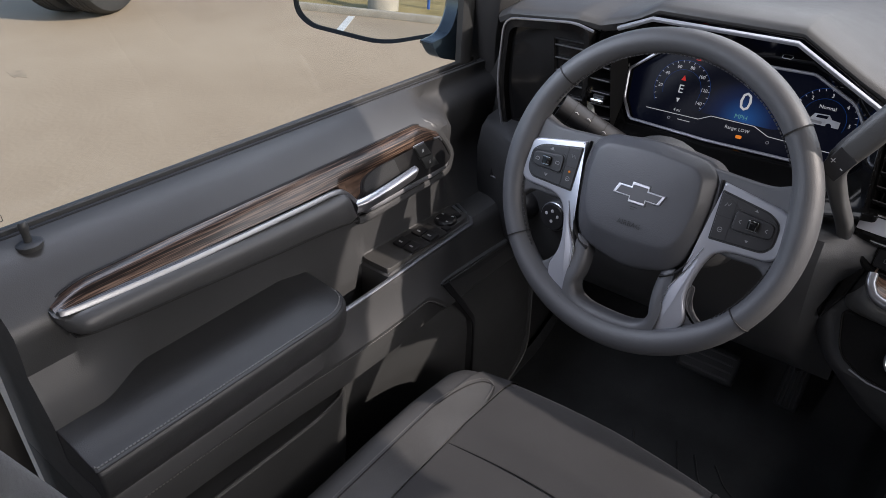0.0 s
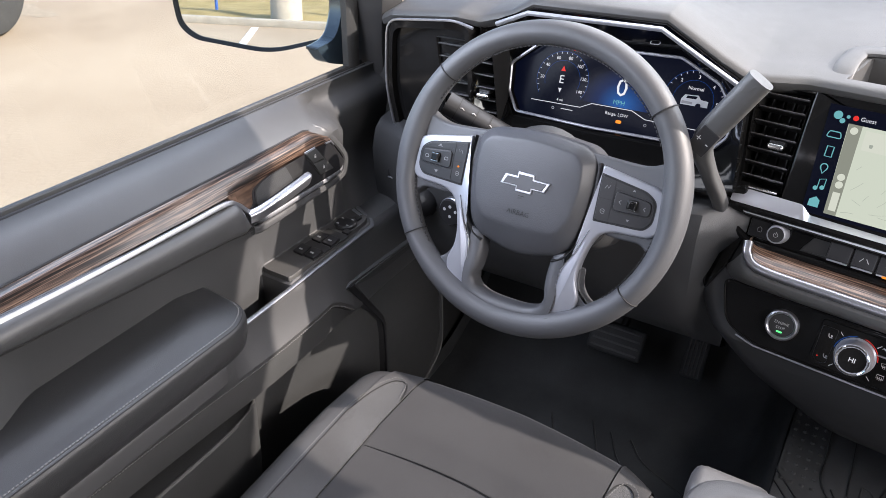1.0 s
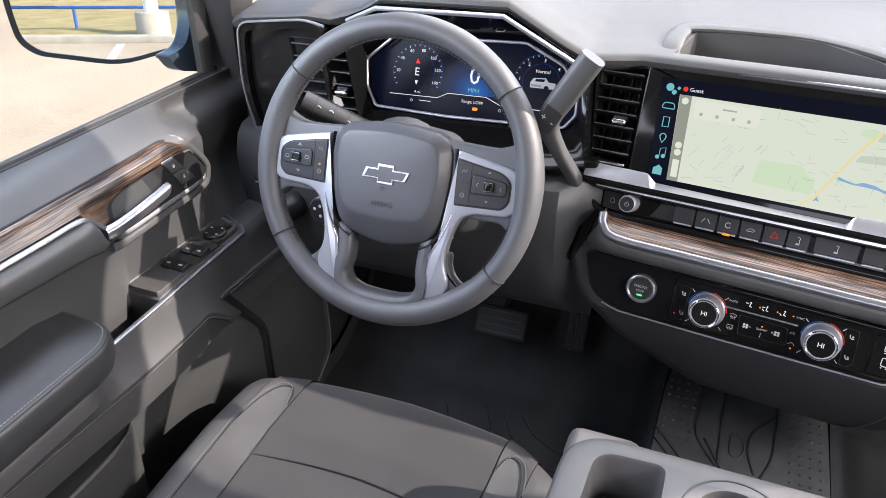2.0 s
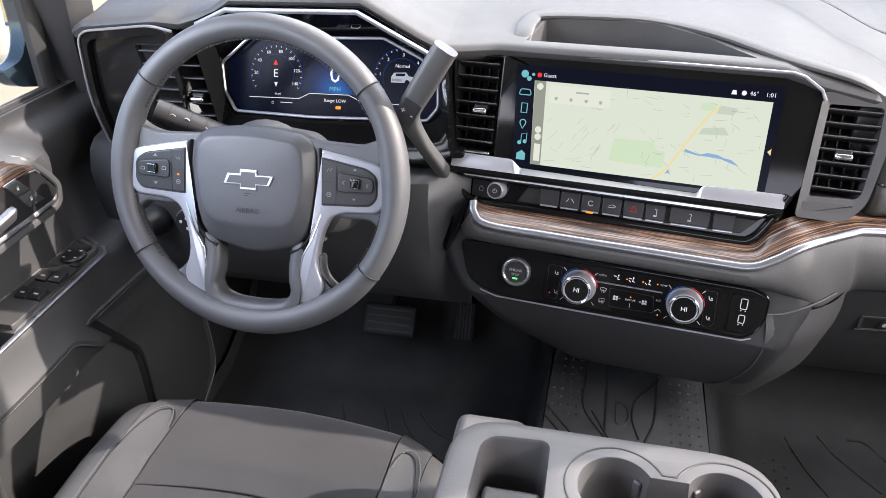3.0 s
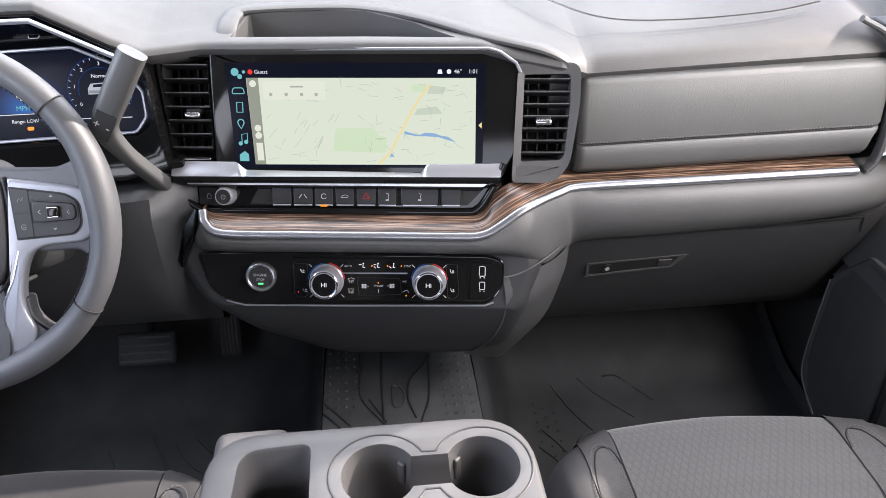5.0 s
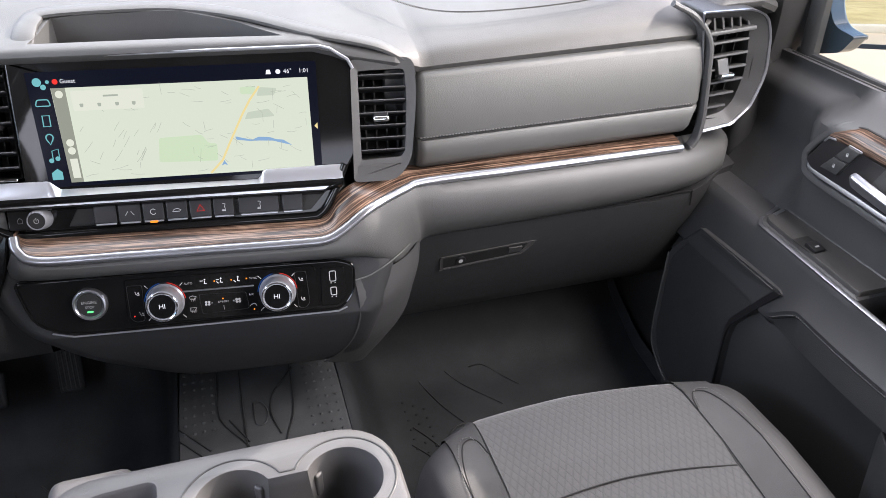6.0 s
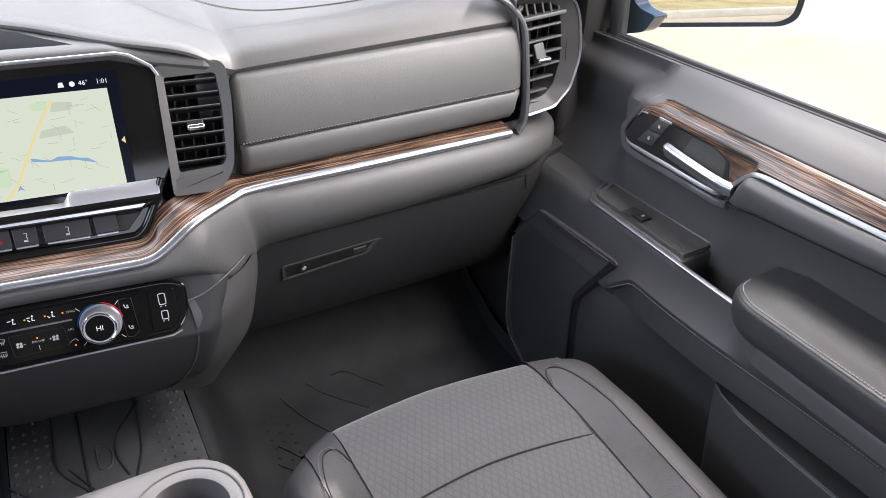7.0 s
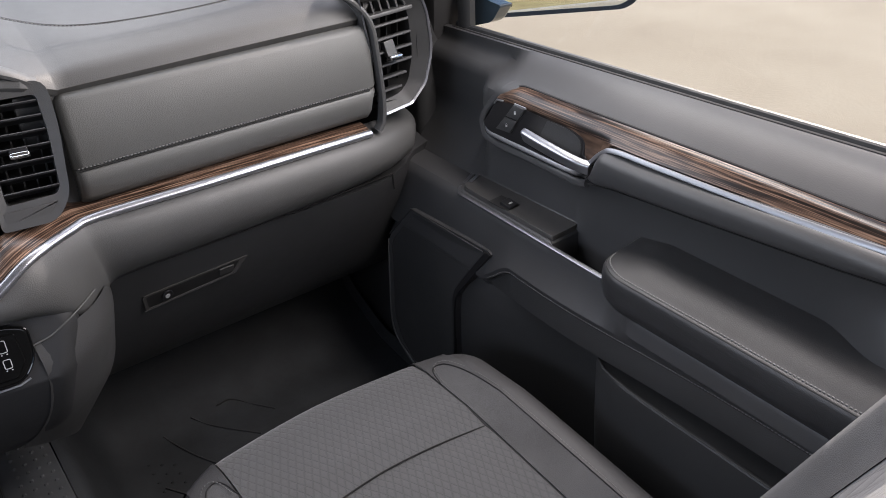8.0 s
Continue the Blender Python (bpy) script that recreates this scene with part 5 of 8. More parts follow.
    truck = [(-0.017, 0.0), (-0.017, 0.007), (-0.013, 0.013), (0.004, 0.014), (0.008, 0.009), (0.018, 0.008), (0.018, 0.0)]
    part("truck_symbol", flat([(0.118 + u, 0.030 + v) for u, v in truck], n, Q), M_PRINT, panel)
    part("truck_symbol", flat([(0.107, 0.0385), (0.120, 0.0388), (0.1215, 0.0425), (0.1085, 0.0420)], n + 0.0002, Q), M_NAVY, panel)
    part("truck_symbol", flat(arc(0.124, 0.0305, 0.0036, 0, 360, 12)[:-1], n + 0.0003, Q), M_NAVY, panel)
    part("truck_symbol", flat([(0.102, 0.0315), (0.116, 0.0315), (0.116, 0.0345), (0.102, 0.0350)], n + 0.0002, Q), M_SYMBOL, panel)
    words("fuel_text", "Range: LOW", 0.0062, Q @ pose(0.020, 0.0005, n), M_INK, panel)
    part("warning_lamp", flat(rounded([(0.021, -0.0108), (0.0285, -0.0108), (0.029, -0.0064), (0.021, -0.0064)], 0.0015, 2), n, Q), M_ORANGE, panel)
    part("temperature_bar", stroke([(-0.062, -0.0055), (-0.044, -0.0055)], 0.0012, n, Q), M_INK, panel)
    for u in (-0.074, 0.062, 0.092):
        part("display_symbol", stroke(arc(u, -0.0065, 0.0018, 0, 360, 8), 0.0007, n, Q), M_PRINT, panel)
    pod = part("lamp_pod", prism(rounded([(-0.124, -0.026), (-0.056, -0.027), (-0.066, -0.0415), (-0.116, -0.040)], 0.003), -0.01, 0.014, 0.002, 2, Q), M_MATTE, dash, "small black row of warning lamps")
    part("belt_lamp", flat([(-0.0895, -0.0365), (-0.0855, -0.0365), (-0.0862, -0.0305), (-0.0888, -0.0305)], 0.0146, Q), M_RED, pod)
    for u in (-0.112, -0.100, -0.076, -0.068):
        part("pod_symbol", stroke(rounded([(u - 0.003, -0.036), (u + 0.003, -0.036), (u + 0.003, -0.0315), (u - 0.003, -0.0315)], 0.001, 2), 0.0007, 0.0146, Q, True), M_SYMBOL, pod)
    part("alert_lamp", flat([(-0.060, 0.0785), (-0.052, 0.0785), (-0.052, 0.0755), (-0.060, 0.0755)], n, Q), M_RED, panel)
    # driver's outer air outlet
    out = rounded([(-0.772, 0.802), (-0.655, 0.813), (-0.632, 0.806), (-0.622, 0.660), (-0.735, 0.600), (-0.764, 0.620), (-0.781, 0.700)], [0.02, 0.02, 0.01, 0.02, 0.02, 0.02, 0.04])
    inn = rounded([(-0.763, 0.791), (-0.656, 0.802), (-0.640, 0.797), (-0.632, 0.664), (-0.735, 0.611), (-0.757, 0.627), (-0.772, 0.700)], [0.016, 0.016, 0.008, 0.02, 0.02, 0.02, 0.04])
    part("outlet_frame", ring(out, inn, -0.05, 0.006, -0.002, FACE), M_BLACK, dash, "gloss black frame of the side air outlet")
    for off, mt in ((0.0, M_SATIN),):
        edge = rounded([(-0.625, 0.808), (-0.655, 0.815), (-0.770, 0.803), (-0.781, 0.700), (-0.764, 0.618), (-0.745, 0.604)], [0.0, 0.02, 0.02, 0.04, 0.02, 0.0])
        part("outlet_chrome", sweep([(u, -0.007, v) for u, v in edge], 0.0036, 0.004, up=(0, -1, 0), seg=8, power=3), mt, dash, "chrome outline of the side outlet")
    part("outlet_panel", prism(inn, -0.04, -0.006, 0.003, 2, FACE), M_BLACK, dash, "gloss black outlet panel")
    v = air_vent("air_vent", FACE @ Matrix.Translation((0, 0, 0.0)), -0.690, 0.675, -0.600, 0.786, 6, (0.8, 0.35), dash, "black slatted air outlet beside the driver's door", shear=0.012)
    # passenger's outer air outlet
    out = rounded([(0.650, 0.794), (0.727, 0.794), (0.753, 0.784), (0.766, 0.757), (0.776, 0.700), (0.763, 0.652), (0.737, 0.6255), (0.688, 0.6195)], [0.004, 0.02, 0.012, 0.02, 0.02, 0.006, 0.006, 0.003])
    mid = rounded([(0.652, 0.7915), (0.7265, 0.7915), (0.7515, 0.782), (0.7638, 0.7565), (0.7732, 0.700), (0.7608, 0.6535), (0.7362, 0.6285), (0.6883, 0.6225)], [0.004, 0.02, 0.012, 0.02, 0.02, 0.006, 0.006, 0.003])
    inn = rounded([(0.662, 0.780), (0.722, 0.778), (0.735, 0.771), (0.743, 0.752), (0.7505, 0.695), (0.7415, 0.655), (0.727, 0.640), (0.692, 0.6345)], [0.004, 0.012, 0.008, 0.015, 0.02, 0.010, 0.010, 0.003])
    part("outlet_body", ring(out, mid, -0.04, 0.0075, -0.001, FACE), M_LOWER, dash)
    part("outlet_chrome", ring(out, mid, 0.0078, 0.0125, -0.002, FACE), M_SATIN, dash, "satin chrome outline of the side outlet")
    part("outlet_frame", ring(mid, inn, -0.05, 0.009, -0.014, FACE), M_LOWER, dash, "dark grey frame of the side air outlet")
    v = air_vent("air_vent", FACE, 0.664, 0.634, 0.752, 0.782, 0, None, dash, "black slatted air outlet beside the passenger's door", shear=0.006)
    for j in range(6):
        z = 0.645 + j * 0.0192
        u1 = 0.726 + 0.020 * smooth(0.64, 0.69, z) - 0.008 * smooth(0.70, 0.76, z)
        part("slat", move(rbox((u1 - 0.674, 0.0038, 0.024), r=0.0010, seg=1), FACE @ Matrix.Translation(((u1 + 0.674) / 2, z + 0.003, -0.010)) @ pose(0, 0, 0, -18, 0, 4)), M_PANELDARK, v)
    part("outlet_bridge", move(rbox((0.078, 0.0060, 0.020), r=0.002), FACE @ Matrix.Translation((0.705, 0.7620, -0.004)) @ pose(0, 0, 0, -8, 0, 4)), M_PANELDARK, v)
    for j in range(5):
        part("vane", move(rbox((0.0028, 0.026, 0.014), r=0), FACE @ Matrix.Translation((0.680 + 0.0135 * j, 0.7755, -0.010)) @ pose(0, 0, 0, 0, 0, 18)), M_PANELDARK, v)
    grip = part("tab", rbox((0.022, 0.0085, 0.012), (0.708, 0.7020, 0.010), 0.003, 3, FACE), M_CHROME, v, "chrome vent tab")
    part("tab_neck", move(rbox((0.017, 0.022, 0.010), r=0.002), FACE @ Matrix.Translation((0.7035, 0.7130, 0.002)) @ pose(0, 0, 0, -20, 0, 8)), M_PANELDARK, grip)
    fin = [(0.615, 0.010, 0.802), (0.645, 0.0, 0.786), (0.6655, -0.010, 0.758), (0.6725, -0.013, 0.715), (0.6780, -0.016, 0.650), (0.6755, -0.018, 0.618), (0.668, -0.018, 0.604)]
    part("end_fin", sweep(spline(fin, 5), 0.008, 0.016, up=(0, -1, 0), seg=10, power=3), M_PANELDARK, dash, "dark fin closing the passenger panel")


cluster()


# ---- outside ----
def outside():
    g = rbox((160, 160, 0.2), (0, 0, -0.85), 0)
    tagged(part("ground", g, M_CONCRETE, label="sandy beige concrete yard in full sun", kind="structure"), category="ground")
    rng = random.Random(8)
    bms = []
    for x, y, r in ((-5.2, -1.35, 0.12), (-4.6, -0.15, 0.10), (-3.4, 0.9, 0.07), (-3.2, 1.1, 0.05), (-7.6, 3.2, 0.25), (-6.0, 1.2, 0.08), (3.6, 0.2, 0.08), (4.4, -0.2, 0.06), (3.1, -0.9, 0.12), (5.2, -1.3, 0.10), (-2.9, 0.7, 0.06), (4.0, 1.2, 0.09)):
        poly = [(x + r * rng.uniform(0.5, 1.2) * math.cos(a) * 1.8, y + r * rng.uniform(0.4, 1.0) * math.sin(a)) for a in np.linspace(0, 2 * math.pi, 14)[:-1]]
        bms.append(prism(poly, -0.752, -0.7485))
    tagged(part("stain", merge(*bms), M_STAIN, label="faint oil stains on the yard", kind="stuff"), category="stain")
    rng = random.Random(4)
    grass = bmesh.new()
    gx, gy = np.linspace(-70, 70, 120), -12.0 - np.linspace(0, 1, 36) ** 1.8 * 45
    rows = [[(x, y, -0.70 + 0.06 * math.sin(0.7 * x + y) * math.cos(0.9 * y) + rng.uniform(0, 0.05)) for x in gx] for y in gy]
    tagged(part("grass", loft(rows), M_GRASS, label="dry yellow grass beyond the yard", kind="stuff"), category="grass")
    tagged(part("kerb", rbox((140, 0.16, 0.14), (0, -11.85, -0.69), 0.03), M_KERB, label="low concrete kerb along the grass", kind="structure"), category="kerb")
    # added white strip, standing in for a streak reflected at the mirror
    tagged(part("streak_strip", move(rbox((0.12, 4.0, 0.008), (0, 0, -0.747), 0), pose(-5.15, -9.7, 0, 0, 0, -16)), M_WHITE, label="white strip on the yard in place of a reflected streak", kind="structure"), category="line")
    px, py = -5.35, -12.3
    post = thing("lamp_post_base", (px, py, -0.7), "round concrete post base carrying a white pole", "post")
    part("base", lathe([(0.29, -0.75), (0.285, -0.30), (0.265, -0.275), (0.1, -0.270)], 28, Matrix.Translation((px, py, 0))), M_KERB, post)
    part("pole", lathe([(0.12, -0.28), (0.10, 5.0)], 20, Matrix.Translation((px, py, 0))), M_WHITE, post, "white steel pole")
    f = thing("blue_rail", (-6.0, -13.1, -0.7), "blue painted pipe rail along the grass", "railing")
    part("top_rail", sweep([(-16, -13.1, -0.27), (6, -13.1, -0.27)], 0.06, 0.06), M_BLUE, f)
    for x in (-14.2, -11.8, -9.4, -7.05, -4.7, -2.3, 0.1, 2.5):
        part("rail_post", sweep([(x, -13.1, -0.75), (x, -13.1, -0.27)], 0.06, 0.06, up=(0, 1, 0)), M_BLUE, f)
    # the next vehicle's twin wheels
    for (x, y) in ((-7.08, 2.54), (-7.42, 2.38)):
        w = thing("truck_wheel", (x, y, -0.75), "worn black truck tyre standing on the yard", "wheel", "wheels of a parked truck")
        prof = [(0.24, -0.13), (0.40, -0.15), (0.485, -0.135), (0.51, -0.10), (0.515, 0.0), (0.51, 0.10), (0.485, 0.135), (0.40, 0.15), (0.24, 0.13)]
        mw = pose(x, y, -0.235, 0, 90, 25)
        t = part("tyre", lathe(prof, 48, mw), M_TYRE, w)
        for n in (-0.07, -0.025, 0.025, 0.07):
            part("tread_groove", sweep([mw @ Vector((0.513 * math.cos(a), 0.513 * math.sin(a), n)) for a in np.linspace(0, 2 * math.pi, 49)[:-1]], 0.014, 0.012, up=mw.to_3x3() @ Vector((0, 0, 1)), seg=6, closed=True), M_MATTE, t)
        part("rim", lathe([(0.25, -0.12), (0.25, 0.12), (0.20, 0.10), (0.12, 0.04), (0.06, 0.05)], 32, mw), M_SILVER, w)


outside()


def wing_mirror(s):
    w = thing("side_mirror", (s * 0.95, 0.10, 0.70), "dark blue housed wing mirror outside the door window", "mirror", "wing mirrors")
    B = Matrix.Translation((s * 1.10, 0.035, 0.80 if s < 0 else 0.792)) @ pose(0, 0, 0, 0, 0, s * -12) @ basis((0, 0, 0), 0, 5)
    if s < 0:
        o = [(0.182, 0.15), (0.180, -0.045), (0.170, -0.068), (0.042, -0.103), (-0.114, -0.090), (-0.145, -0.069), (-0.150, -0.02), (-0.145, 0.15)]
    else:
        o = [(-0.192, 0.15), (-0.194, -0.045), (-0.184, -0.072), (-0.143, -0.091), (0.128, -0.106), (0.157, -0.096), (0.163, -0.07), (0.157, 0.15)]
    o = rounded(o, [0.04, 0.03, 0.02, 0.04, 0.03, 0.02, 0.03, 0.04])
    i = [(u * 0.962, v * 0.95 + 0.001) for u, v in o]
    part("mirror_rim", ring(o, i, -0.03, 0.006, -0.004, B), M_MATTE, w, "black rim round the mirror glass")
    shell_rows = [[(u, v, -0.03) for u, v in o], [(u * 0.97, v * 0.97, -0.07) for u, v in o], [(u * 0.82, v * 0.8, -0.12) for u, v in o], [(u * 0.5, v * 0.5, -0.14) for u, v in o]]
    part("mirror_shell", loft(shell_rows, True, True, B), M_PAINT, w)
    part("mirror_glass", flat(i, 0.0, B), M_MIRROR, w, "silver mirror glass showing the yard behind")
    foot = rounded([(-0.040, 0.752), (-0.022, 0.724), (0.06, 0.695), (0.13, 0.70), (0.13, 0.96), (0.040, 0.96), (0.026, 0.79), (0.005, 0.755)], [0.006, 0.01, 0.01, 0.02, 0.02, 0.02, 0.03, 0.02])
    part("mirror_arm", prism(foot, 0.882, 0.912, 0.008, 3, Matrix(((0, 0, s, 0), (1, 0, 0, 0), (0, 1, 0, 0), (0, 0, 0, 1)))), M_PAINT, w, "dark blue mirror arm with water spots")
    rng, spots = random.Random(21), []
    for k in range(46):
        spots.append(move(lathe([(r := rng.uniform(0.0008, 0.0024), -0.0004), (r * 0.8, 0.0006), (r * 0.3, 0.0009)], 7), Matrix.Translation((s * 0.8818, rng.uniform(0.03, 0.12), rng.uniform(0.72, 0.94))) @ pose(0, 0, 0, 0, -90 * s, 0)))
    part("water_spots", merge(*spots), M_WHITE, w, "dried pale water spots", kind="stuff")
    return w


for s in (-1, 1):
    wing_mirror(s)


# ---- doors: built for the right, mirrored for the left ----
def ledge_edge(y):
    """Inner edge of the switch ledge: x and z at y."""
    led, arm = smooth(-0.09, -0.42, y), smooth(-0.41, -0.47, y)
    return 0.745 - 0.012 * led - 0.026 * arm, 0.506 + 0.006 * led - 0.006 * arm


def seam_at(y):
    f = smooth(-0.250, -0.178, y)
    return 0.722 + 0.014 * (1 - smooth(-0.09, -0.42, y)), 0.446 + 0.018 * smooth(-0.25, -0.65, y) - 0.045 * f


def belt_at(y):
    return 0.714 - 0.0305 * y


def door_profile(y):
    """Section of the inner skin at y: points (x, z) from the window line down to the stitched seam."""
    def back(z):
        """The skin steps back ahead of the handle, along a slanting edge."""
        return 0.042 * smooth(-0.118, -0.066, y + 0.045 * smooth(0.655, 0.715, z))
    lx, lz = ledge_edge(y)
    bowl = smooth(-0.300, -0.310, y) * smooth(-0.408, -0.398, y)     # finger well behind the switches
    rear = 0.028 * smooth(-0.625, -0.70, y)
    b = belt_at(y) - 0.741
    p = [(0.862, 0.730 + b), (0.852, 0.741 + b), (0.842, 0.7395 + b)]
    p += [(x + back(z) * k, z + b * c) for x, z, k, c in ((0.824, 0.724, 0.5, 0.75), (0.809, 0.707, 0.85, 0.4), (0.799, 0.692, 1, 0.1), (0.790, 0.682, 1, 0), (0.784, 0.672, 1, 0), (0.784, 0.660, 1, 0), (0.787, 0.640, 1, 0), (0.791, 0.622, 1, 0))]
    p += [(0.797 + back(0.6) - rear * 0.5, 0.600), (0.800 + back(0.57) * 0.8 - rear, 0.57)]
    top = lz + 0.011
    p += [(0.801 - rear, top + 0.006), (0.797 - 0.004 * bowl - rear, top - 0.055 * bowl), (lx + 0.020, top - 0.055 * bowl), (lx + 0.009, top - 0.002 - 0.030 * bowl), (lx + 0.003, lz + 0.003), (lx, lz - 0.006), (lx - 0.002, lz - 0.022)]
    sx, sz = seam_at(y)
    p += [(sx - 0.006, sz + 0.012), (sx - 0.003, sz + 0.003), (sx + 0.001, sz)]
    return p


def build_door(s, name, label):
    d = thing(name, (s * 0.86, -0.3, 0.02), label, "door", "front doors")
    MS = Matrix.Diagonal((s, 1, 1, 1))
    ys = sorted(set([round(float(v), 4) for v in np.linspace(0.06, -0.745, 110)] + [-0.335, -0.345, -0.415, -0.425]), reverse=True)
    rows = []
    for y in ys:
        pr = door_profile(y)
        rows.append([(0.872, y, pr[0][1] - 0.002)] + [(x, y, z) for x, z in pr] + [(0.90, y, pr[-1][1])])
    part("door_skin", loft(rows, True, True, MS), M_DOOR, d, "charcoal moulded inner skin", 32)
    rows = []
    for y in ys:
        sx, sz = seam_at(y)
        zl = min(0.396 + 0.018 * smooth(-0.25, -0.65, y), sz - 0.010)
        fr = smooth(-0.36, -0.17, y)             # the recess runs out towards the front
        rows.append([(0.90, y, sz - 0.001), (sx + 0.004, y, sz - 0.001), (sx + 0.003, y, sz - 0.003), (sx + 0.006, y, zl + 0.003), (sx + 0.010, y, zl), (sx + 0.034 - 0.020 * fr, y, zl - 0.005), (0.774 - 0.034 * fr, y, zl - 0.020), (0.780 - 0.040 * fr, y, 0.34), (0.784 - 0.040 * fr, y, 0.20), (0.786, y, 0.03), (0.90, y, 0.03)])
    part("lower_panel", loft(rows, True, True, MS), M_LOWER, d, "dark lower door panel", 32)
    # window line
    part("window_seal", sweep([(0.858, y, belt_at(y) + 0.0015) for y in (0.03, -0.4, -0.80)], 0.009, 0.008, m=MS, power=3), M_LOWER, d, "black window seal")
    part("outer_belt", sweep([(0.876, y, belt_at(y) - 0.020) for y in (0.03, -0.4, -0.80)], 0.008, 0.022, m=MS, power=3), M_MATTE, d)
    part("seal_gap", sweep([(0.848, y, belt_at(y) - 0.0004) for y in (0.03, -0.4, -0.745)], 0.003, 0.002, m=MS), M_SEAM, d)
    glass = loft([[(0.866 - 0.004 * k - 0.16 * (max(0, z - 0.72) / 0.5) ** 1.4, y - 0.0 * z, z) for z in np.linspace(0.69, 1.20, 8)] for k, y in enumerate((0.0, -0.4, -0.80))])
    geo = bmesh.ops.extrude_face_region(glass, geom=glass.faces[:])
    bmesh.ops.translate(glass, verts=[v for v in geo["geom"] if isinstance(v, bmesh.types.BMVert)], vec=(0.004, 0, 0))
    gl = part("window_pane", move(glass, MS), M_GLASS, d, "clear side window glass")
    gl.visible_shadow = False
    part("window_post", sweep([(0.862, 0.012, 0.70), (0.845, 0.004, 0.86), (0.80, -0.06, 1.04), (0.72, -0.16, 1.2)], 0.020, 0.030, up=(0, 1, 0), m=MS, power=3), M_LOWER, d, "black window frame")
    part("upper_frame", sweep([(0.72, -0.16, 1.2), (0.70, -0.5, 1.225), (0.70, -0.85, 1.21)], 0.05, 0.05, m=MS, power=3), M_LOWER, d)
    # wood inlay, reaching down behind the handle plate
    rows = []
    for y in np.linspace(-0.150, -0.706, 64):
        f = math.sqrt(smooth(-0.149, -0.186, y))
        r = math.sqrt(smooth(-0.709, -0.666, y))
        ztop = 0.6880 + 0.0045 * smooth(-0.2, -0.6, y) - 0.020 * (1 - f) - 0.013 * (1 - r)
        down = smooth(-0.352, -0.335, y)
        zbot = min(0.668 + 0.010 * smooth(-0.35, -0.70, y), ztop - 0.002)
        a, b = Vector((0.7945, y, ztop)), Vector((0.7765, y, zbot))
        mid = a.lerp(b, 0.5) + Vector((-0.0016, 0, 0.0026))
        low = Vector((0.7785, y, zbot - 0.002 - 0.042 * down))
        rows.append([a + Vector((0.012, 0, -0.006)), a, a.lerp(mid, 0.5) + Vector((-0.0007, 0, 0.0009)), mid, b, low, low + Vector((0.014, 0, -0.001))])
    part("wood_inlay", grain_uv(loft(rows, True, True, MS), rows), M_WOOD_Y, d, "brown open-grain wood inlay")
    part("inlay_gap", sweep([(0.7960, y, 0.6884 + 0.0045 * smooth(-0.2, -0.6, y) - 0.018 * (1 - math.sqrt(smooth(-0.149, -0.186, y))) - 0.012 * (1 - math.sqrt(smooth(-0.709, -0.666, y)))) for y in np.linspace(-0.156, -0.705, 40)], 0.0034, 0.0034, m=MS), M_SEAM, d)
    # chrome line round the handle and along the rail
    ch = [(0.784, -0.131, 0.626), (0.7800, -0.131, 0.619), (0.7785, -0.145, 0.611), (0.777, -0.22, 0.611), (0.775, -0.290, 0.612), (0.772, -0.312, 0.618), (0.769, -0.330, 0.640), (0.769, -0.345, 0.657), (0.769, -0.362, 0.6655), (0.769, -0.42, 0.6675), (0.769, -0.56, 0.6725), (0.771, -0.690, 0.6805), (0.776, -0.704, 0.683)]
    line = spline(ch, 5)
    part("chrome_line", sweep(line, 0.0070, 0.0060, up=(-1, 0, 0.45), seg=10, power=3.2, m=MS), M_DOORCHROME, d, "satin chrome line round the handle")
    # pull rail under the chrome, open below
    def rail_low(y):
        return lerp_at([(-0.72, 0.690), (-0.7085, 0.672), (-0.706, 0.662), (-0.699, 0.6555), (-0.684, 0.6515), (-0.64, 0.6455), (-0.48, 0.630), (-0.37, 0.620), (-0.335, 0.614), (-0.31, 0.609), (-0.12, 0.606)], y)[0]
    rows = []
    for y in np.linspace(-0.300, -0.709, 64):
        zl = rail_low(y)
        up = 0.664 + 0.016 * smooth(-0.36, -0.70, y) - 0.048 * smooth(-0.350, -0.320, y)
        up = max(up, zl + 0.003)
        g = smooth(-0.305, -0.352, y) * smooth(-0.712, -0.690, y)
        x = 0.779 - 0.022 * g
        rows.append([(0.80, y, up), (x + 0.014 - 0.008 * (1 - g), y, up), (x + 0.003, y, up - 0.006 * g - 0.001), (x, y, up - 0.014 * g - 0.001), (x, y, zl + 0.009 * g), (x + 0.0025, y, zl + 0.003 * g), (x + 0.008, y, zl), (0.80, y, zl + 0.006)])
    part("pull_rail", loft(rows, True, True, MS), M_DOOR, d, "charcoal pull rail below the chrome line", 40)
    # dark strip painted in as the shade under the hollow rail
    part("rail_shade", sweep([(0.772, y, rail_low(y) - 0.0012) for y in np.linspace(-0.33, -0.70, 40)], 0.016, 0.003, m=MS), M_SEAM, d)
    lip = [(0.802, -0.163, 0.686), (0.796, -0.156, 0.682), (0.788, -0.143, 0.670), (0.785, -0.118, 0.632), (0.784, -0.118, 0.614), (0.783, -0.136, 0.5985), (0.780, -0.22, 0.5995), (0.778, -0.300, 0.600), (0.772, -0.325, 0.608)]
    part("handle_lip", sweep(spline(lip, 5), 0.011, 0.008, up=(-1, 0, 0.3), seg=10, power=2.6, m=MS), M_DOOR, d)
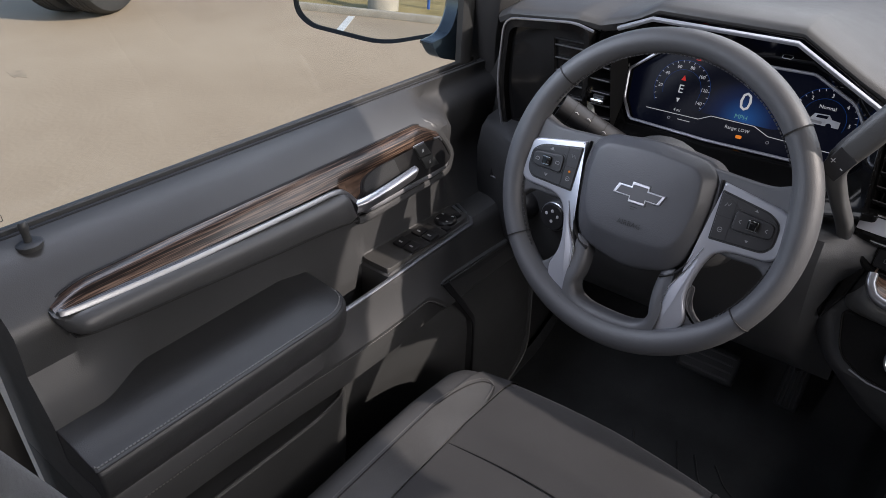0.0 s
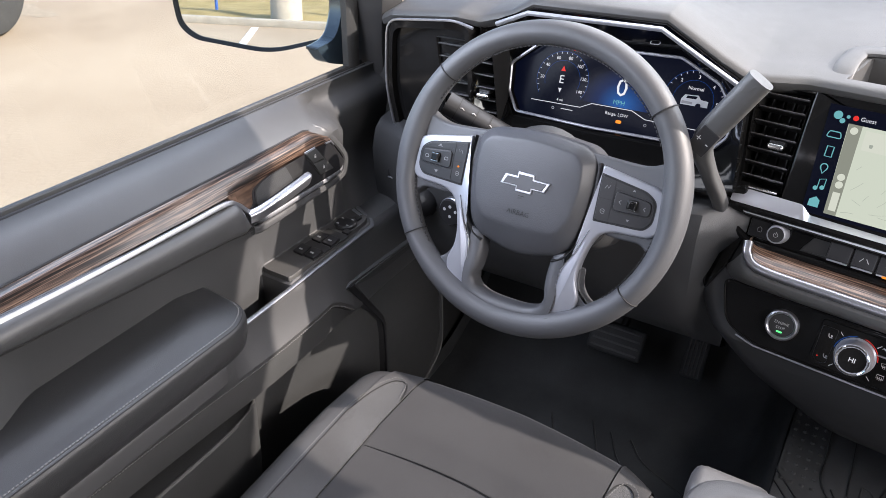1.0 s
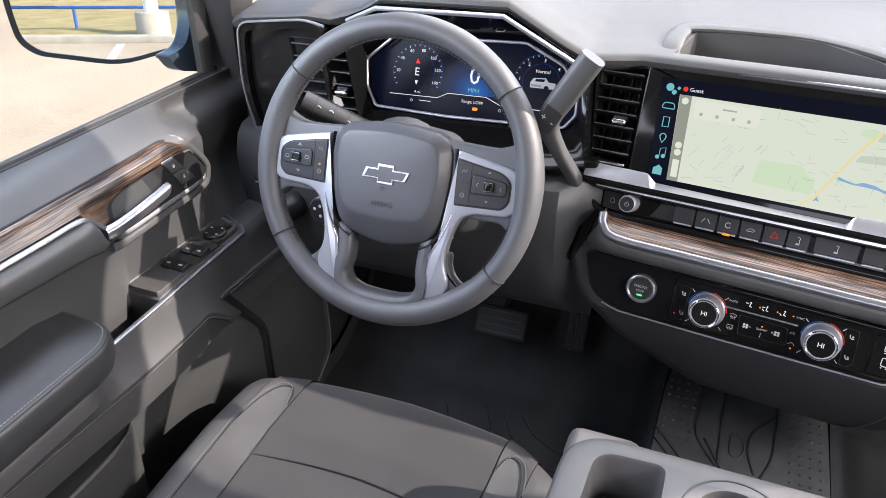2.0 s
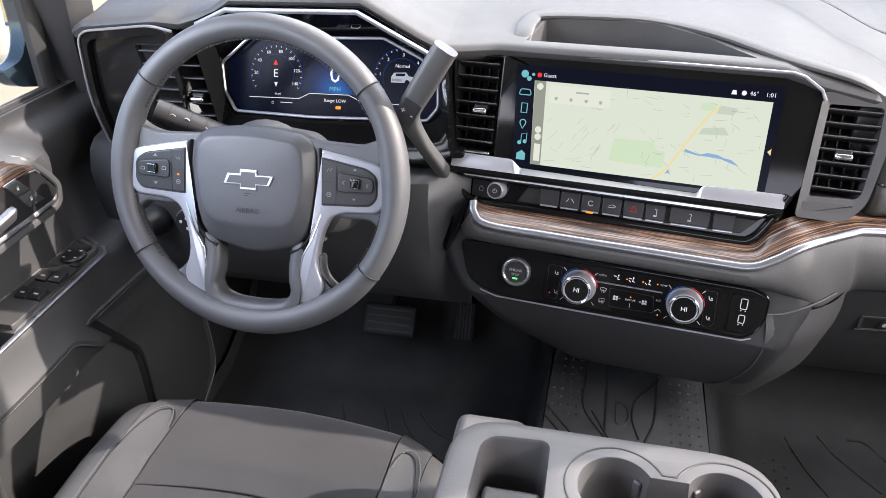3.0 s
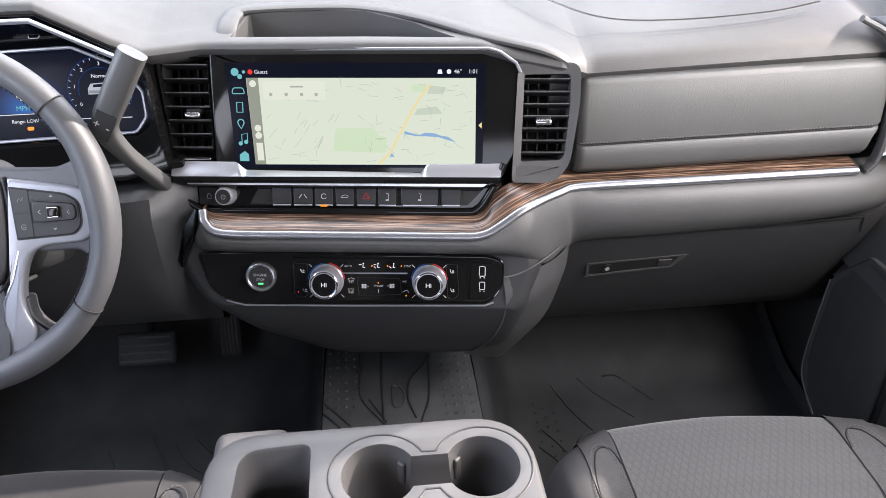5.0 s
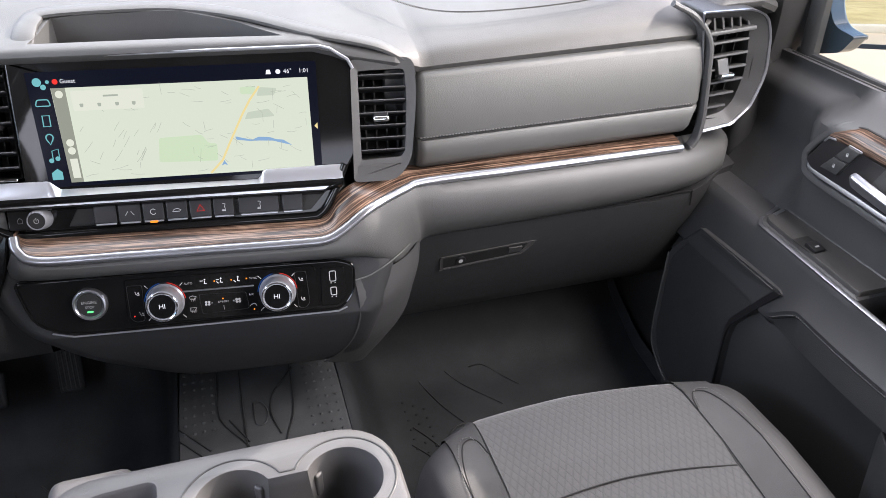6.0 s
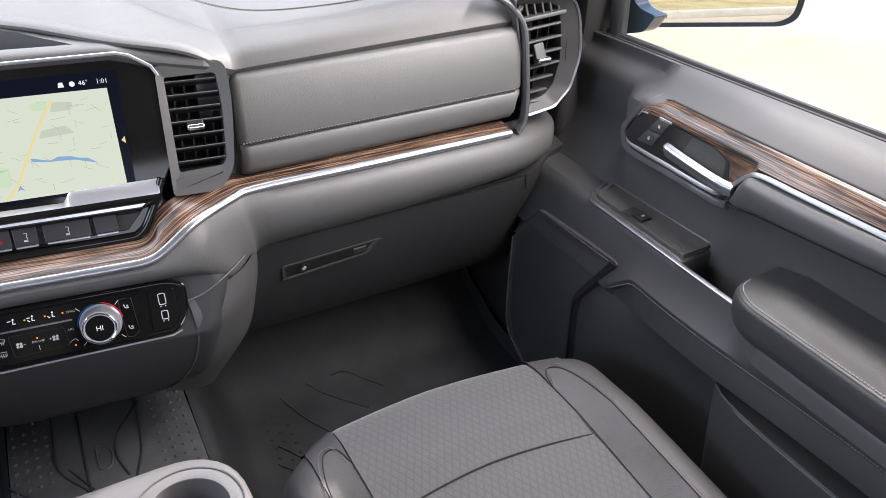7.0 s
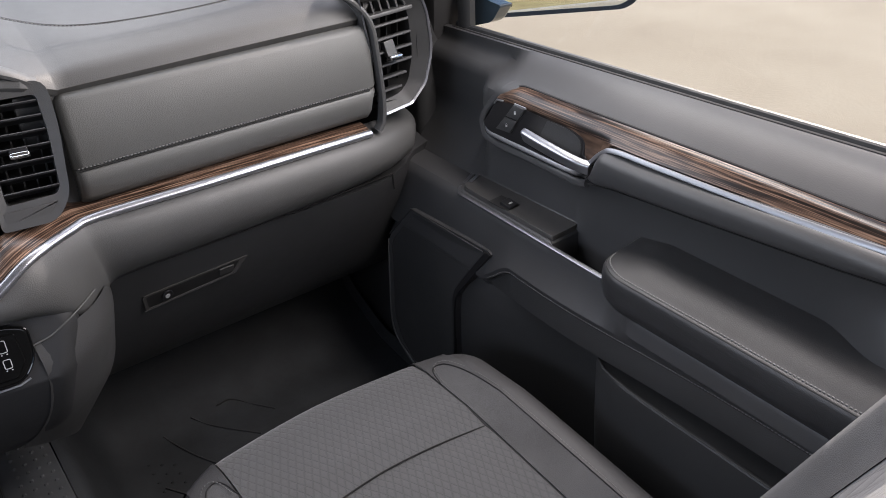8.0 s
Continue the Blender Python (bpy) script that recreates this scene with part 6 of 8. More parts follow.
    # handle
    plate = rounded([(-0.150, 0.664), (-0.18, 0.668), (-0.29, 0.668), (-0.311, 0.660), (-0.311, 0.640), (-0.322, 0.632), (-0.310, 0.615), (-0.136, 0.613), (-0.124, 0.622)], [0.006, 0.02, 0.01, 0.008, 0.004, 0.003, 0.006, 0.005, 0.005])
    SIDE = MS @ Matrix(((0, 0, -1, 0.783), (1, 0, 0, 0), (0, 1, 0, 0), (0, 0, 0, 1)))
    bez = part("handle_plate", prism(plate, -0.020, 0.0065, 0.0015, 2, SIDE), M_BUTTON, d, "black handle plate")
    cup = rounded([(-0.226, 0.666), (-0.288, 0.666), (-0.307, 0.658), (-0.307, 0.622), (-0.200, 0.622)], [0.003, 0.01, 0.008, 0.004, 0.003])
    part("handle_cup", prism(cup, 0.0, 0.0070, 0.0, 0, SIDE), M_MATTE, bez)
    part("cup_lining", prism(rounded([(-0.246, 0.665), (-0.287, 0.665), (-0.305, 0.657), (-0.305, 0.623), (-0.228, 0.623)], [0.002, 0.01, 0.008, 0.003, 0.002]), 0.0, 0.0074, 0.0, 0, SIDE), M_LOWER, bez)
    lev = [(0.7650, -0.2215, 0.6395), (0.7638, -0.2225, 0.6392), (0.7630, -0.235, 0.6382), (0.7625, -0.26, 0.6362), (0.7630, -0.290, 0.6336), (0.7655, -0.314, 0.6313), (0.7700, -0.328, 0.6300)]
    part("door_handle", sweep(spline(lev, 6), 0.012, 0.0185, up=(-0.5, 0, 1), seg=16, power=4.5, m=MS), M_SATIN, d, "satin chrome inner door handle", 50)
    part("key_backing", prism([(-0.2085, 0.6685), (-0.1850, 0.6690), (-0.1500, 0.6225), (-0.1835, 0.6245)], 0.0, 0.0071, 0.0, 0, SIDE), M_MATTE, bez)
    for quad in ([(-0.2065, 0.6675), (-0.1855, 0.6680), (-0.1710, 0.6475), (-0.1950, 0.6490)], [(-0.1942, 0.6472), (-0.1697, 0.6455), (-0.1535, 0.6240), (-0.1822, 0.6258)]):
        k = part("lock_key", prism(quad, 0.0, 0.0095, 0.0010, 2, SIDE), M_LOWER, bez, "black door lock key")
        y, z = sum(p[0] for p in quad) / 4, sum(p[1] for p in quad) / 4
        part("symbol", merge(rbox((0.0034, 0.0030, 0.0006), (y, z - 0.001, 0.0096), 0.0002, 1, SIDE), stroke(arc(y, z + 0.0008, 0.0015, 0, 180, 8), 0.0007, 0.0096, SIDE)), M_PRINT, k)
    # satin slivers stand in for highlights on the handle plate
    part("key_glint", rbox((0.022, 0.003, 0.001), (-0.1970, 0.6690, 0.0078), 0.0003, 1, SIDE), M_SATIN, bez)
    part("plate_glint", sweep([SIDE @ Vector((u, v, 0.0075)) for u, v in ((-0.164, 0.6665), (-0.152, 0.6650), (-0.147, 0.658))], 0.003, 0.0025, up=(-1, 0, 0)), M_SATIN, bez)
    # armrest
    def arm_loop(q, z):
        loop = rounded([(0.815, -0.392 - q), (0.722 + q * 0.6, -0.399 - q), (0.6965 + q, -0.430 - q * 0.6), (0.6955 + q, -0.7445), (0.815, -0.7445)], [0.001, 0.018, 0.022, 0.004, 0.001], 6)
        return [(x, y, z - 0.004 * smooth(-0.43, -0.39, y)) for x, y in loop]
    levels = ((0.010, 0.508), (0.004, 0.516), (0.001, 0.528), (0.0, 0.542), (0.0004, 0.5500), (0.0020, 0.5545), (0.005, 0.5566), (0.010, 0.5572), (0.018, 0.5576), (0.026, 0.5584), (0.033, 0.5596), (0.039, 0.5608), (0.045, 0.5620), (0.050, 0.5626))
    arm = part("armrest", loft([arm_loop(q, z) for q, z in levels], True, True, MS), M_VINYL, d, "padded black vinyl armrest", 50)
    edge = [(x, max(y, -0.743), z + 0.0010) for x, y, z in arm_loop(0.0066, 0.5570) if x < 0.805]
    stitches(edge, arm, (-0.4, 0, 1), m=MS)
    part("armrest_seam", sweep([(x, y, z + 0.0001) for x, y, z in arm_loop(0.0030, 0.5547) if x < 0.805], 0.0016, 0.0016, m=MS), M_SEAM, arm)
    # switch plate and chrome edge on the ledge
    def ledge(y, dx, dz):
        lx, lz = ledge_edge(y)
        return (lx + dx, y, lz + dz)
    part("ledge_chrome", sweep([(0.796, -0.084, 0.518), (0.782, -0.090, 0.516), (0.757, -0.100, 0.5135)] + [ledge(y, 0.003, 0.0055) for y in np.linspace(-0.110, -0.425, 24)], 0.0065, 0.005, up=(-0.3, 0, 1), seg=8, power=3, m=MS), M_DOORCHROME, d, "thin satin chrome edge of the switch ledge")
    outline = rounded([(0.800, -0.096), (0.784, -0.097), (0.760, -0.106), (ledge(-0.12, 0.010, 0)[0], -0.116), (ledge(-0.292, 0.010, 0)[0], -0.292), (ledge(-0.298, 0.012, 0)[0], -0.2985), (0.790, -0.2985), (0.800, -0.296)], [0.001, 0.004, 0.004, 0.004, 0.002, 0.002, 0.004, 0.001], 3)
    rows = [[(x, y, ledge_edge(y)[1] + dz) for x, y in outline] for dz in (-0.012, 0.0135)]
    rows.append([(0.777 + (x - 0.777) * 0.96, -0.2 + (y + 0.2) * 0.99, ledge_edge(y)[1] + 0.0155) for x, y in outline])
    plate = part("switch_plate", loft(rows, True, True, MS), M_TRIM, d, "charcoal window switch plate")
    def key_at(y, x):
        return MS @ Matrix.Translation((x, y, ledge_edge(y)[1] + 0.0162)) @ pose(0, 0, 0, 1.5, 0, 4)
    pairs = ((-0.2265, (0.7580, 0.7785)), (-0.1865, (0.7580, 0.7785))) if s < 0 else ((-0.190, (0.764,)),)
    for y, xs in pairs:
        mid = sum(xs) / len(xs)
        part("switch_well", move(rbox((0.0205 * len(xs) + (0.001 if s < 0 else 0.006), 0.037, 0.0014), r=0), key_at(y, mid)), M_MATTE, plate)
        for x in xs:
            k = part("window_switch", move(rbox((0.0190, 0.0205, 0.007), (0, 0, 0), 0.002, 2), key_at(y, x) @ pose(0, -0.0085, 0.0022, 7, 0, 0)), M_BUTTON, plate, "black window switch")
            part("symbol", move(rbox((0.0065, 0.0028, 0.0008), (0, -0.002, 0.0036), 0.0003, 1), key_at(y, x) @ pose(0, -0.0085, 0.0022, 7, 0, 0)), M_PRINT, k)
    # satin sliver stands in for a highlight on the switch plate
    part("plate_glint", sweep([(0.792, -0.100, 0.5235), (0.772, -0.106, 0.5215)], 0.006, 0.002, m=MS), M_SATIN, plate)
    if s < 0:
        T = MS @ Matrix.Translation((0.773, -0.143, 0.5235))
        k = part("mirror_dial", lathe([(0.0175, -0.004), (0.0175, 0.003), (0.015, 0.005), (0.009, 0.0035)], 28, T), M_BUTTON, plate, "round mirror adjuster")
        part("symbol", merge(*[rbox((0.004, 0.002, 0.0008), (0.012 * math.cos(a), 0.012 * math.sin(a), 0.0052), 0, m=T) for a in (0.6, 2.2, 3.8, 5.4)]), M_PRINT, k)
        for x, y in ((0.757, -0.160), (0.769, -0.120)):
            part("mirror_key", move(rbox((0.013, 0.011, 0.005), r=0.002), MS @ Matrix.Translation((x, y, 0.5235))), M_BUTTON, plate)
        pin = thing("lock_pin", (s * 0.84, -0.70, 0.735), "black door lock pin beside the window", "lock pin")
        part("pin_collar", lathe([(0.0125, -0.004), (0.0125, 0.0005), (0.010, 0.0022), (0.006, 0.0025)], 20, Matrix.Translation((s * 0.834, -0.690, 0.7285))), M_LOWER, pin)
        part("pin", lathe([(0.0038, 0.0), (0.0038, 0.012), (0.0048, 0.017), (0.0046, 0.021), (0.0030, 0.0235)], 16, Matrix.Translation((s * 0.834, -0.690, 0.7285))), M_LOWER, pin)
        mark = part("glass_mark", stroke([(-0.003, -0.003), (0.003, -0.003), (0.003, 0.003), (-0.003, 0.003)], 0.001, 0, Matrix.Translation((-0.8595, -0.700, 0.750)) @ pose(0, 0, 0, 90, 0, 90), True), M_FAINT, gl)
        part("glass_mark", merge(*[rbox((0.001, 0.016, 0.0012), (-0.8595, -0.716, 0.748 - 0.005 * j), 0) for j in range(3)]), M_FAINT, gl)
    # stitched line, map pocket, speaker
    seam = [(seam_at(y)[0] - 0.0040, y, seam_at(y)[1] + 0.004) for y in np.linspace(-0.200, -0.74, 70)]
    stitches(seam, d, (-1, 0, 0.3), m=MS)
    part("seam", sweep([(x + 0.0035, y, z - 0.0040) for x, y, z in seam], 0.002, 0.002, m=MS), M_SEAM, d)
    rows = []
    for y in np.linspace(-0.400, -0.745, 20):
        t = math.sqrt(max(0, 1 - (1 - min(1, (-0.400 - y) / 0.10)) ** 2))
        zb = 0.375 - 0.27 * t
        rows.append([(0.782, y, 0.386), (0.746 - 0.016 * t, y, 0.3865), (0.744 - 0.018 * t, y, 0.382), (0.744 - 0.020 * t, y, 0.34 * 0.5 + zb * 0.5 + 0.02), (0.750 - 0.006 * t, y, zb), (0.784, y, zb)])
    pk = part("map_pocket", loft(rows, True, True, MS), M_LOWER, d, "black map pocket in the lower door")
    part("pocket_edge", sweep([(0.7445 - 0.018 * math.sqrt(max(0, 1 - (1 - min(1, (-0.402 - y) / 0.10)) ** 2)), y, 0.3872) for y in np.linspace(-0.402, -0.745, 20)], 0.004, 0.003, m=MS), M_TRIM, pk)
    SP = MS @ Matrix(((0, 0, -1, 0.7305), (1, 0, 0, 0), (0, 1, 0, 0), (0, 0, 0, 1))) @ Matrix.Translation((0, 0, 0))
    out = rounded([(0.056, 0.36), (-0.010, 0.449), (-0.196, 0.4585), (-0.205, 0.455), (-0.1614, 0.391), (-0.131, 0.344), (-0.127, 0.311), (-0.134, 0.10), (0.0, 0.115), (0.036, 0.15), (0.054, 0.19)], [0.02, 0.01, 0.003, 0.003, 0.006, 0.006, 0.006, 0.01, 0.02, 0.01, 0.01])
    inn = [(-0.05 + (u + 0.05) * 0.93, 0.29 + (v - 0.29) * 0.94) for u, v in out]
    sp = part("speaker_frame", ring(out, inn, -0.056, 0.0, -0.002, SP), M_DOOR, d, "black speaker frame in the lower door")
    part("speaker_grille", prism(inn, -0.056, -0.003, 0.0, 0, SP), M_LOWER, sp)
    part("speaker_lip", sweep([SP @ Vector((u, v, 0.0005)) for u, v in ((-0.186, 0.4525), (-0.012, 0.448), (0.05, 0.372))], 0.003, 0.003, up=(-1, 0, 0)), M_LOWER, sp)
    band = [(-0.204, 0.4560), (-0.1614, 0.391), (-0.133, 0.347), (-0.128, 0.334), (-0.1265, 0.315), (-0.131, 0.20), (-0.1270, 0.20), (-0.1215, 0.315), (-0.1210, 0.336), (-0.1265, 0.355), (-0.151, 0.394), (-0.190, 0.4545)]
    part("trim_strip", prism(band, -0.002, 0.0030, 0.0008, 1, SP), M_BUTTON, sp, "gloss black strip beside the speaker")
    part("frame_edge", sweep(spline([SP @ Vector(p) for p in ((0.0545, 0.36, 0.0), (0.0555, 0.274, 0.0), (0.053, 0.188, 0.0), (0.036, 0.150, 0.0), (-0.015, 0.120, 0.0))], 5), 0.0032, 0.0032, up=(-1, 0, 0)), M_PANEL, sp)
    return d


build_door(-1, "driver_door", "charcoal driver door with wood inlay, padded armrest and window switches")
build_door(1, "passenger_door", "charcoal passenger door with wood inlay, padded armrest and one switch")


# ---- steering wheel ----
W = basis((-0.456, -0.161, 0.684), 0, 22.6)


def steering_wheel():
    st = thing("steering_wheel", (-0.456, -0.08, 0.65), "dark leather steering wheel with silver spokes and a plain bow emblem", "steering wheel")
    N = 120
    rows = []
    for i in range(N):
        a = 2 * math.pi * i / N
        low = smooth(-0.55, -0.95, math.sin(a))
        grip = math.exp(-((math.sin(a) - 0.12) / 0.25) ** 2)
        rr, rn = 0.0146 + 0.0022 * low + 0.0022 * grip, 0.0168 + 0.0012 * grip
        R = 0.1905 - rr
        row = []
        for j in range(16):
            b = 2 * math.pi * j / 16
            row.append(((R + rr * math.cos(b)) * math.cos(a), (R + rr * math.cos(b)) * math.sin(a), rn * math.sin(b)))
        rows.append(row)
    rows.append(rows[0])
    rim = part("rim", loft(rows, True, False, W), M_LEATHER, st, "leather wrapped rim")
    for a in (39, 141, 214, 326):
        c, s = math.cos(radians(a)), math.sin(radians(a))
        loop = []
        for j in range(20):
            b = 2 * math.pi * j / 20
            loop.append(W @ Vector(((0.1755 + 0.0152 * math.cos(b)) * c, (0.1755 + 0.0152 * math.cos(b)) * s, 0.0178 * math.sin(b))))
        part("rim_seam", sweep(loop, 0.0016, 0.0016, up=W.to_3x3() @ Vector((-s, c, 0.01)), seg=6, closed=True), M_SEAM, rim)
    inner = [W @ Vector((0.1605 * math.cos(a), 0.1605 * math.sin(a), 0.004)) for a in np.linspace(radians(28), radians(152), 80)]
    stitches(inner, rim, W.to_3x3() @ Vector((0, 0, 1)), 0.005, 0.0036, 0.0009, M_FAINT)
    for a0, a1 in ((190, 222), (318, 350)):
        stitches([W @ Vector((0.1605 * math.cos(a), 0.1605 * math.sin(a), 0.004)) for a in np.linspace(radians(a0), radians(a1), 20)], rim, W.to_3x3() @ Vector((0, 0, 1)), 0.005, 0.0036, 0.0009, M_FAINT)
    # airbag cover: a flat face with slanting sides
    outer = [(-0.079, 0.043), (-0.062, 0.0575), (0.0, 0.0645), (0.062, 0.0575), (0.079, 0.043), (0.0805, 0.008), (0.0765, -0.034), (0.069, -0.062), (0.056, -0.077), (0.0, -0.0925), (-0.056, -0.077), (-0.069, -0.062), (-0.0765, -0.034), (-0.0805, 0.008)]
    face = [(-0.064, 0.036), (-0.054, 0.046), (0.0, 0.051), (0.054, 0.046), (0.064, 0.036), (0.0675, 0.006), (0.0625, -0.026), (0.054, -0.043), (0.044, -0.0505), (0.0, -0.0540), (-0.044, -0.0505), (-0.054, -0.043), (-0.0625, -0.026), (-0.0675, 0.006)]
    radii = [0.012, 0.012, 0.03, 0.012, 0.012, 0.03, 0.016, 0.012, 0.016, 0.04, 0.016, 0.012, 0.016, 0.03]
    oo, ff = rounded(outer, radii, 4), rounded(face, radii, 4)
    rows = [[(u, v, -0.045) for u, v in oo], [(u, v, -0.008) for u, v in oo], [(u * 0.992, v * 0.992, -0.002) for u, v in oo]]
    for k, n in ((0.08, 0.0022), (0.20, 0.0055), (0.55, 0.0110), (0.86, 0.0158), (0.97, 0.0173)):
        rows.append([(a[0] + (b[0] - a[0]) * k, a[1] + (b[1] - a[1]) * k, n) for a, b in zip(oo, ff)])
    rows += [[(u * f, v * f, n) for u, v in ff] for f, n in ((0.97, 0.0178), (0.90, 0.0183), (0.5, 0.0194), (0.1, 0.0198))]
    cover = part("airbag_cover", loft(rows, True, True, W), M_HUB, st, "soft grey airbag cover with bevelled sides", 60)
    for x in (-1, 1):
        side = [(0.0815, 0.042), (0.0840, 0.008), (0.0800, -0.034), (0.0725, -0.062), (0.060, -0.078), (0.048, -0.084)]
        part("cover_gap", sweep([W @ Vector((x * p.x, p.y, 0.0)) for p in spline([(*q, 0) for q in side], 4)], 0.0045, 0.012, up=W.to_3x3() @ Vector((0, 0, 1)), seg=6), M_MATTE, st)
    bow = [(-0.0315, -0.006), (-0.0265, 0.006), (-0.0105, 0.006), (-0.0105, 0.0118), (0.0105, 0.0118), (0.0105, 0.006), (0.0315, 0.006), (0.0265, -0.006), (0.0105, -0.006), (0.0105, -0.0118), (-0.0105, -0.0118), (-0.0105, -0.006)]
    E = W @ Matrix.Translation((0.0015, 0.0008, 0))
    em = part("emblem", prism(bow, 0.016, 0.0216, 0.0010, 2, E), M_SATIN, cover, "plain bow-shaped emblem with a bright chrome edge")
    part("emblem_face", prism([(u * 0.88, v * 0.76) for u, v in bow], 0.019, 0.0222, 0.0005, 1, E), M_SATINDARK, em)
    words("airbag_text", "AIRBAG", 0.0085, W @ pose(0, -0.036, 0.0200), M_FAINT, cover)
    part("horn_symbol", merge(stroke([(-0.004, -0.0155), (0.004, -0.0155)], 0.0012, 0.0202, W), stroke([(-0.004, -0.0185), (0.001, -0.0175)], 0.0012, 0.0202, W)), M_FAINT, cover)
    # spokes with silver trim and switch pads
    for x in (-1, 1):
        MX = W @ Matrix.Diagonal((x, 1, 1, 1))
        arm = rounded([(0.055, 0.052), (0.090, 0.0495), (0.130, 0.0480), (0.152, 0.056), (0.170, 0.070), (0.176, 0.0), (0.170, -0.055), (0.158, -0.050), (0.146, -0.0375), (0.110, -0.0385), (0.060, -0.030)], [0.01, 0.01, 0.02, 0.015, 0.004, 0.01, 0.004, 0.01, 0.012, 0.01, 0.01], 4)
        part("spoke", prism(arm, -0.020, 0.002, 0.004, 4, MX), M_LEATHER, st, "dark leather covered spoke", 60)
        leg = rounded([(0.0605, -0.085), (0.0860, -0.085), (0.0870, -0.104), (0.0960, -0.117), (0.115, -0.128), (0.100, -0.150), (0.0605, -0.158)], [0.002, 0.004, 0.01, 0.01, 0.004, 0.01, 0.002], 4)
        part("spoke_leg", prism(leg, -0.018, 0.001, 0.003, 3, MX), M_LEATHER, st, "dark leather covered spoke leg", 60)
        trim = rounded([(0.0850, 0.0405), (0.154, 0.0285), (0.1665, 0.0180), (0.1690, 0.004), (0.1635, -0.0200), (0.154, -0.0285), (0.112, -0.0310), (0.0975, -0.038), (0.0890, -0.055), (0.0835, -0.080), (0.0835, -0.100), (0.0910, -0.118), (0.0900, -0.131), (0.0810, -0.1450), (0.0660, -0.1540), (0.0595, -0.1545), (0.0595, -0.1285), (0.0625, -0.089), (0.0755, -0.065), (0.0860, -0.035)],
                       [0.002, 0.008, 0.008, 0.010, 0.008, 0.010, 0.012, 0.012, 0.014, 0.02, 0.012, 0.010, 0.008, 0.010, 0.004, 0.001, 0.02, 0.02, 0.02, 0.01])
        tb = prism(trim, -0.006, 0.0070, 0.0035, 3)
        for q in tb.verts:                    # the lower leg leans back towards the rim
            q.co.z -= 0.0035 * smooth(-0.10, -0.15, q.co.y)
        tr = part("spoke_trim", move(tb, MX), M_SILVER, st, "silver painted spoke trim", 50)
        pad = rounded([(0.0875, 0.0310), (0.1410, 0.0220), (0.1535, 0.0130), (0.1535, -0.0105), (0.1455, -0.0200), (0.0885, -0.0225)], [0.002, 0.008, 0.008, 0.006, 0.006, 0.002])
        part("pad_recess", prism([(0.118 + (u - 0.118) * 1.04, 0.004 + (v - 0.004) * 1.05) for u, v in pad], 0.0, 0.0073, 0.0, 0, MX), M_MATTE, tr)
        p = part("switch_pad", prism(pad, 0.0, 0.0084, 0.0014, 2, MX), M_BUTTON, st, "black switch pad")
        part("rocker", prism(rounded([(0.1075, 0.0165), (0.1500, 0.0120), (0.1500, -0.0050), (0.1075, -0.0065)], 0.006), 0.006, 0.0104, 0.0016, 2, MX), M_BUTTON, p)
        part("roller", rbox((0.0120, 0.0125, 0.010), (0.1290, 0.0045, 0.0100), 0.003, 3, MX), M_BLACK, p, "ribbed gloss roller")
        for e in (-1, 1):
            part("roller_edge", rbox((0.0110, 0.0012, 0.0014), (0.1290, 0.0045 + e * 0.0048, 0.0148), 0.0005, 1, MX), M_CHROME, p)
        part("pad_gap", stroke(rounded([(0.1060, 0.0180), (0.1515, 0.0135), (0.1515, -0.0065), (0.1060, -0.0080)], 0.006), 0.0009, 0.0086, MX, True), M_SEAM, p)
        part("pad_gap", stroke([(0.1050, 0.028), (0.1050, -0.0215)], 0.0010, 0.0086, MX), M_SEAM, p)
        part("pad_gap", stroke([(0.089, 0.0045), (0.1050, 0.0045)], 0.0010, 0.0086, MX), M_SEAM, p)
        marks = (((0.1145, 0.0050, 0.0107), "car"), ((0.1430, 0.0035, 0.0107), "car"), ((0.1270, 0.0205, 0.0087), "up"), ((0.1270, -0.0135, 0.0087), "down"), ((0.0965, 0.0180, 0.0087), "wave"), ((0.0965, -0.0100, 0.0087), "ring"))
        for (u, v, n), kind in marks:
            if kind == "car":
                g = [stroke(rounded([(u - 0.0028, v - 0.0015), (u + 0.0028, v - 0.0015), (u + 0.0022, v + 0.0020), (u - 0.0022, v + 0.0020)], 0.001, 2), 0.0008, n, MX, True)] if x < 0 else [stroke([(u - 0.0012, v), (u + 0.0012, v + 0.0022)], 0.0009, n, MX), stroke([(u - 0.0012, v), (u + 0.0012, v - 0.0022)], 0.0009, n, MX)]
            elif kind in ("up", "down"):
                d = 0.0016 if kind == "up" else -0.0016
                g = [flat([(u - 0.0020, v - d * 0.6), (u + 0.0020, v - d * 0.6), (u, v + d)], n, MX)] + ([stroke([(u - 0.003, v - d), (u + 0.003, v - d)], 0.0008, n, MX)] if x < 0 else [])
            elif kind == "wave":
                g = [stroke([(u - 0.003, v - 0.002), (u - 0.001, v + 0.002), (u + 0.001, v - 0.001), (u + 0.003, v + 0.0025)], 0.0009, n, MX)]
            else:
                g = [stroke(arc(u, v, 0.0026, 20, 340, 12), 0.0008, n, MX), stroke([(u - 0.0012, v), (u + 0.0024, v)], 0.0008, n, MX)]
            part("symbol", merge(*g), M_SYMBOL, p)
        if x < 0:
            part("pilot_light", disc(0.0014, 0.008, 0.0092, 0.0965, -0.0010, 10, MX), M_ORANGE, p)
        edge = [(0.0595, -0.1525), (0.0597, -0.1285), (0.0627, -0.089), (0.0757, -0.065), (0.0862, -0.035)]
